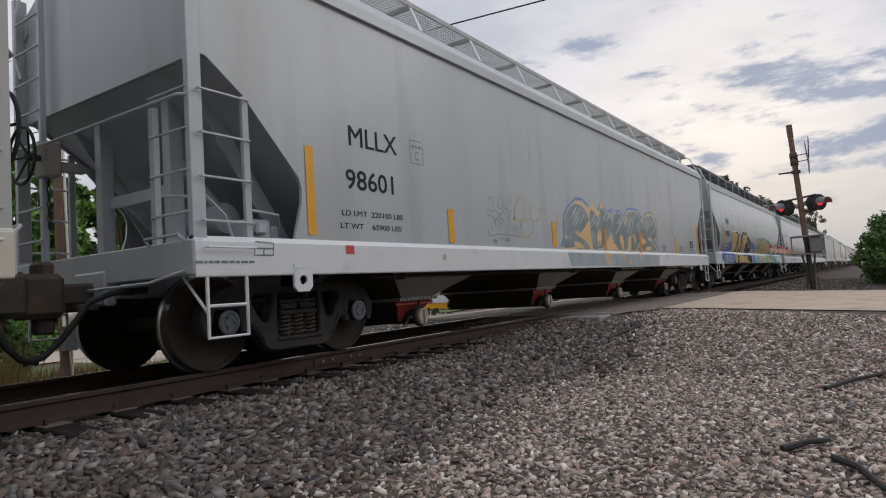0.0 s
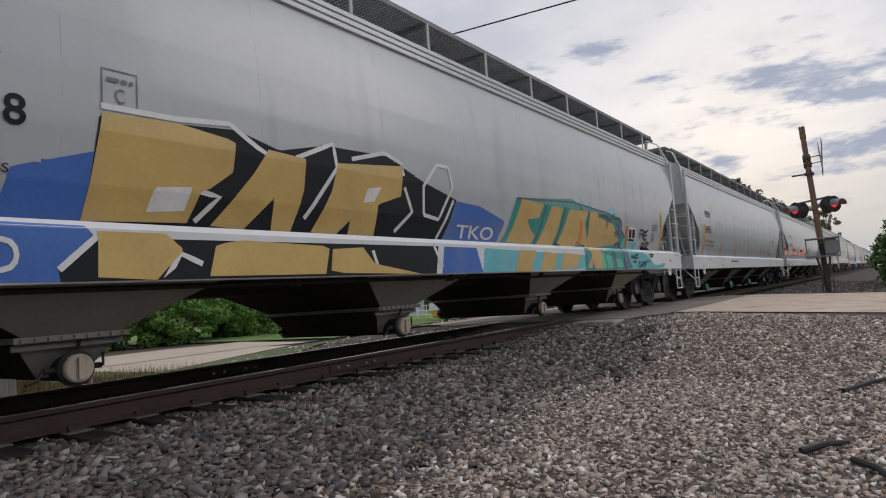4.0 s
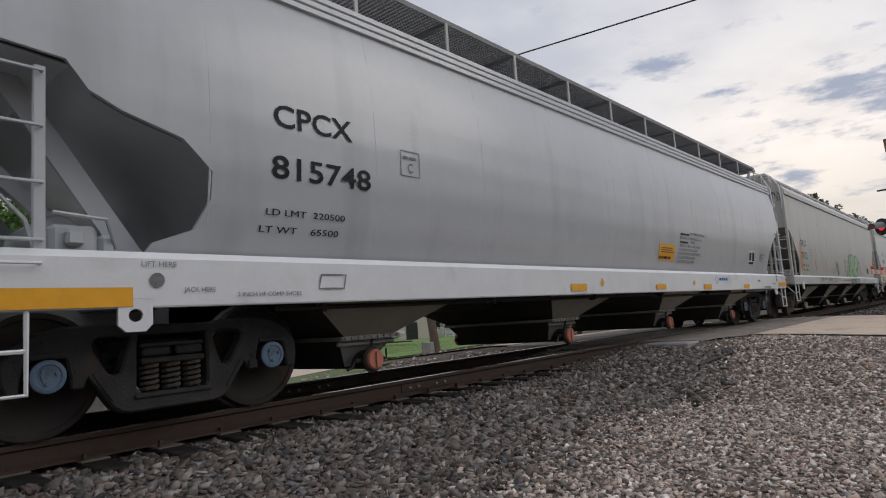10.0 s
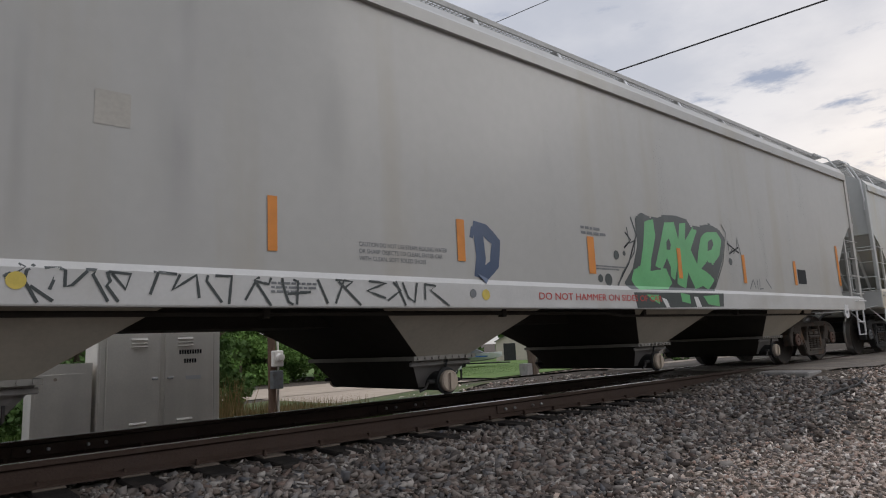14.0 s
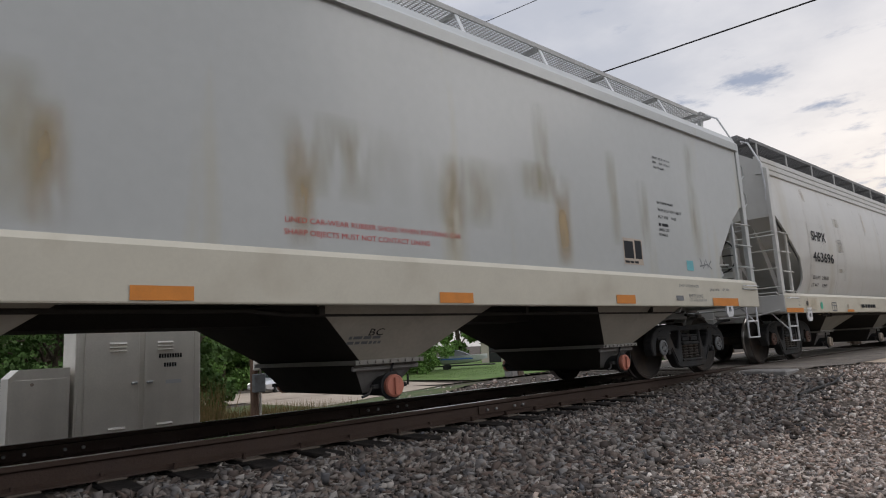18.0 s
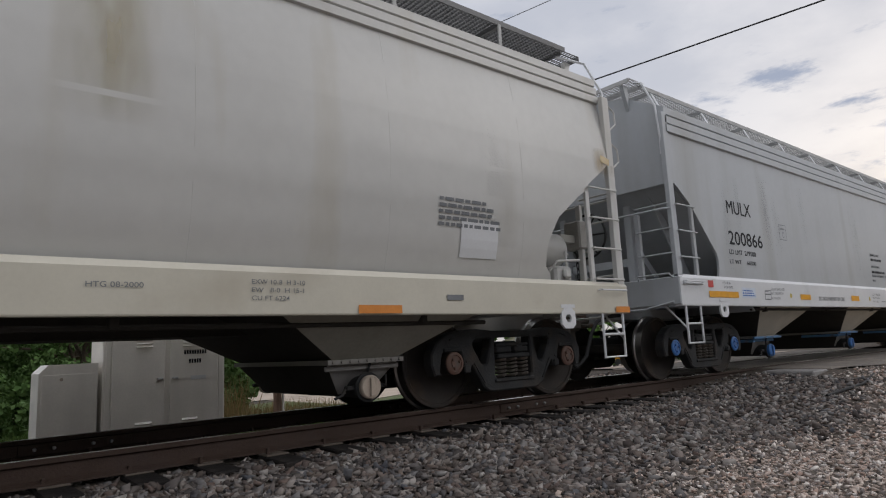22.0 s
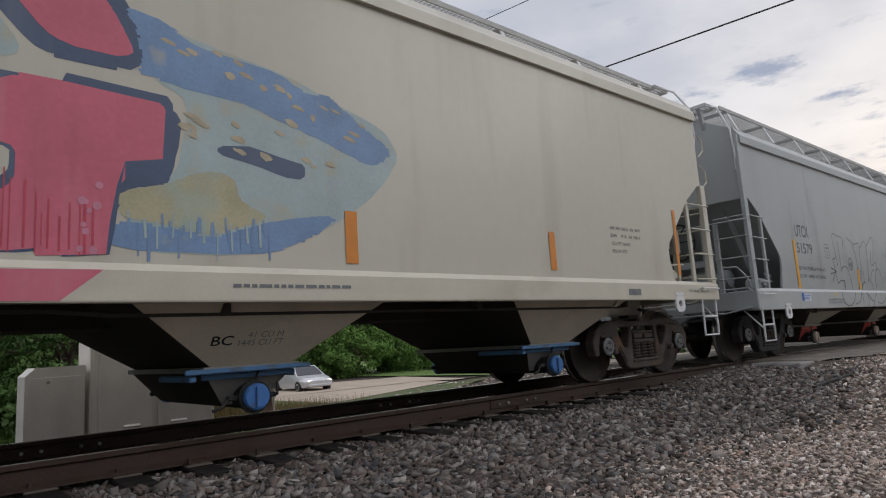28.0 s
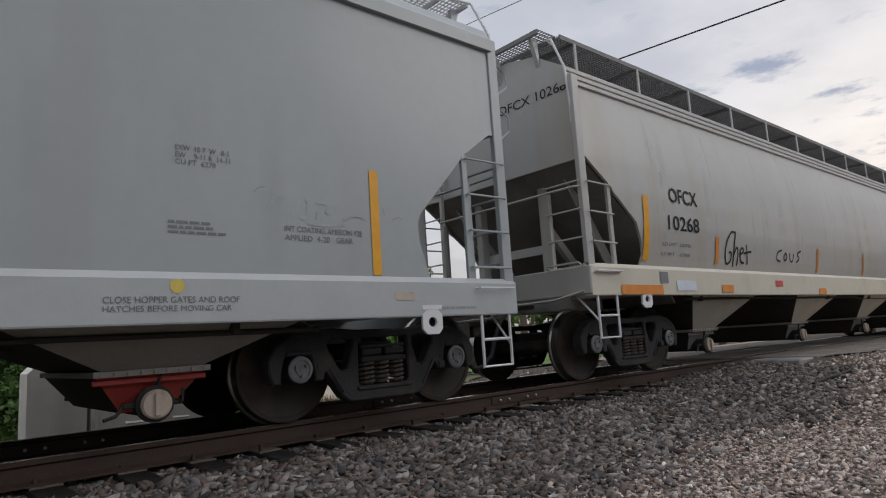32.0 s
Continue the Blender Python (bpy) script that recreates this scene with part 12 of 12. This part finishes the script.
def sedan(label, at):
    c = thing("sedan", label, "car", at)
    s = Shape()
    rows = []
    for x, low, high, w, wt in ((-2.28, 0.45, 0.78, 0.62, 0.55), (-2.18, 0.34, 0.92, 0.78, 0.66), (-1.75, 0.26, 0.95, 0.86, 0.74), (-0.8, 0.24, 0.93, 0.88, 0.80), (0.6, 0.24, 0.90, 0.88, 0.80), (1.2, 0.25, 0.86, 0.87, 0.76), (1.8, 0.28, 0.79, 0.84, 0.68), (2.15, 0.33, 0.70, 0.74, 0.58), (2.28, 0.42, 0.60, 0.58, 0.50)):
        m = (low + high) / 2 + 0.06
        rows.append([(x, -w * 0.92, low), (x, -w, m), (x, -wt, high), (x, 0, high + 0.02), (x, wt, high), (x, w, m), (x, w * 0.92, low)])
    n = 7
    s.add([q for r in rows for q in r], [(r * n + k, r * n + (k + 1) % n, (r + 1) * n + (k + 1) % n, (r + 1) * n + k) for r in range(len(rows) - 1) for k in range(n)] + [tuple(range(n)), tuple(range(len(rows) * n - 1, (len(rows) - 1) * n - 1, -1))])
    part("body", s, SILVER, c, smooth=True)
    s = Shape()
    lo = [(-1.75, 0.90), (1.15, 0.86)]
    v = [(-1.75, -0.80, 0.90), (1.15, -0.80, 0.85), (0.35, -0.62, 1.36), (-1.05, -0.62, 1.38), (-1.75, 0.80, 0.90), (1.15, 0.80, 0.85), (0.35, 0.62, 1.36), (-1.05, 0.62, 1.38)]
    s.add(v, [(0, 1, 2, 3), (7, 6, 5, 4), (1, 5, 6, 2), (0, 3, 7, 4), (3, 2, 6, 7)])
    part("cabin", s, SILVER, c)

    def pane(a, b, d, e):
        s = Shape()
        s.add([a, b, d, e], [(0, 1, 2, 3)])
        part("window", s, GLASS, c)
    for q in (-1, 1):
        def P(x, f):
            return (x, q * (0.80 - 0.18 * f + 0.006), 0.90 + (1.36 - 0.90) * f)
        pane(P(-0.35, 0.1), P(0.86, 0.1), P(0.30, 0.85), P(-0.35, 0.85))
        pane(P(-1.45, 0.1), P(-0.43, 0.1), P(-0.43, 0.85), P(-1.0, 0.85))
        for x in (-1.35, 1.38):
            s = Shape()
            s.lathe([(q * 0.68, 0.31), (q * 0.86, 0.31), (q * 0.875, 0.29), (q * 0.875, 0.19)], 22)
            w = part("wheel", s, M["hose"], c, "", (x, 0, 0.31))
            s = Shape()
            s.lathe([(q * 0.872, 0.19), (q * 0.88, 0.17), (q * 0.865, 0.05)], 16)
            part("rim", s, M["bolt"], w)
        s = Shape()
        a, b = sorted((q * 0.40, q * 0.64))
        s.box(2.06, 2.235, a, b, 0.54, 0.66, 0.02)
        lamp = bpy.data.materials.get("lit_headlamp") or mat("lit_headlamp", (0.9, 0.88, 0.8), 0.2)
        e = lamp.node_tree.nodes["Principled BSDF"]
        e.inputs["Emission Color"].default_value, e.inputs["Emission Strength"].default_value = (1.0, 0.93, 0.78, 1), 1.6
        part("headlamp", s, lamp, c, "lit headlamp")
    pane((1.10, -0.72, 0.905), (1.10, 0.72, 0.905), (0.42, 0.56, 1.335), (0.42, -0.56, 1.335))
    s = Shape().box(2.1, 2.30, -0.62, 0.62, 0.32, 0.46, 0.03)
    part("bumper", s, SILVER, c)
    return c


silver_sedan = sedan("silver sedan with lit headlamps turning on the dusty road", Matrix.Translation((60, 29, -1.45)))


def motions():
    times = [0, 0.1, 0.2] + [0.5 * k for k in range(1, 64)] + [31.8, 31.9, 32.0]
    for car, x in CARS:
        walk(car, [(t, Matrix.Translation((x - SPEED * t, MID, 0))) for t in times])
    way = [(0, 330, 33, 182), (5, 190, 32.5, 182), (11, 60, 31.5, 182), (13.4, 33.5, 30.5, 184), (14.4, 26.8, 30.2, 186), (15.6, 22.0, 30.1, 187), (17.2, 19.1, 30.0, 190), (17.8, 18.5, 29.8, 198), (18.4, 17.7, 29.2, 210), (19.4, 16.4, 28.0, 226), (20.2, 16.0, 27.1, 238), (20.7, 16.2, 26.6, 248), (21.2, 16.5, 26.2, 258), (21.8, 16.7, 26.0, 266), (32, 16.7, 26.0, 266)]
    walk(silver_sedan, [(t, pose(x, y, -1.44, 0, 0, a)) for t, x, y, a in way])
    turns = {}
    for k, dx in enumerate((-0.889, 0.889)):
        first = next(w for w, j in WHEELS if j == k)
        walk(first, [(t / 10, pose(dx, 0, 0.457, 0, -math.degrees(SPEED * t / 10 / 0.457), 0)) for t in range(321)])
        turns[k] = first.animation_data
    for w, k in WHEELS:
        if w.animation_data is None:
            w.rotation_mode = "QUATERNION"
            w.animation_data_create()
            w.animation_data.action = turns[k].action
            w.animation_data.action_slot = turns[k].action_slot


motions()
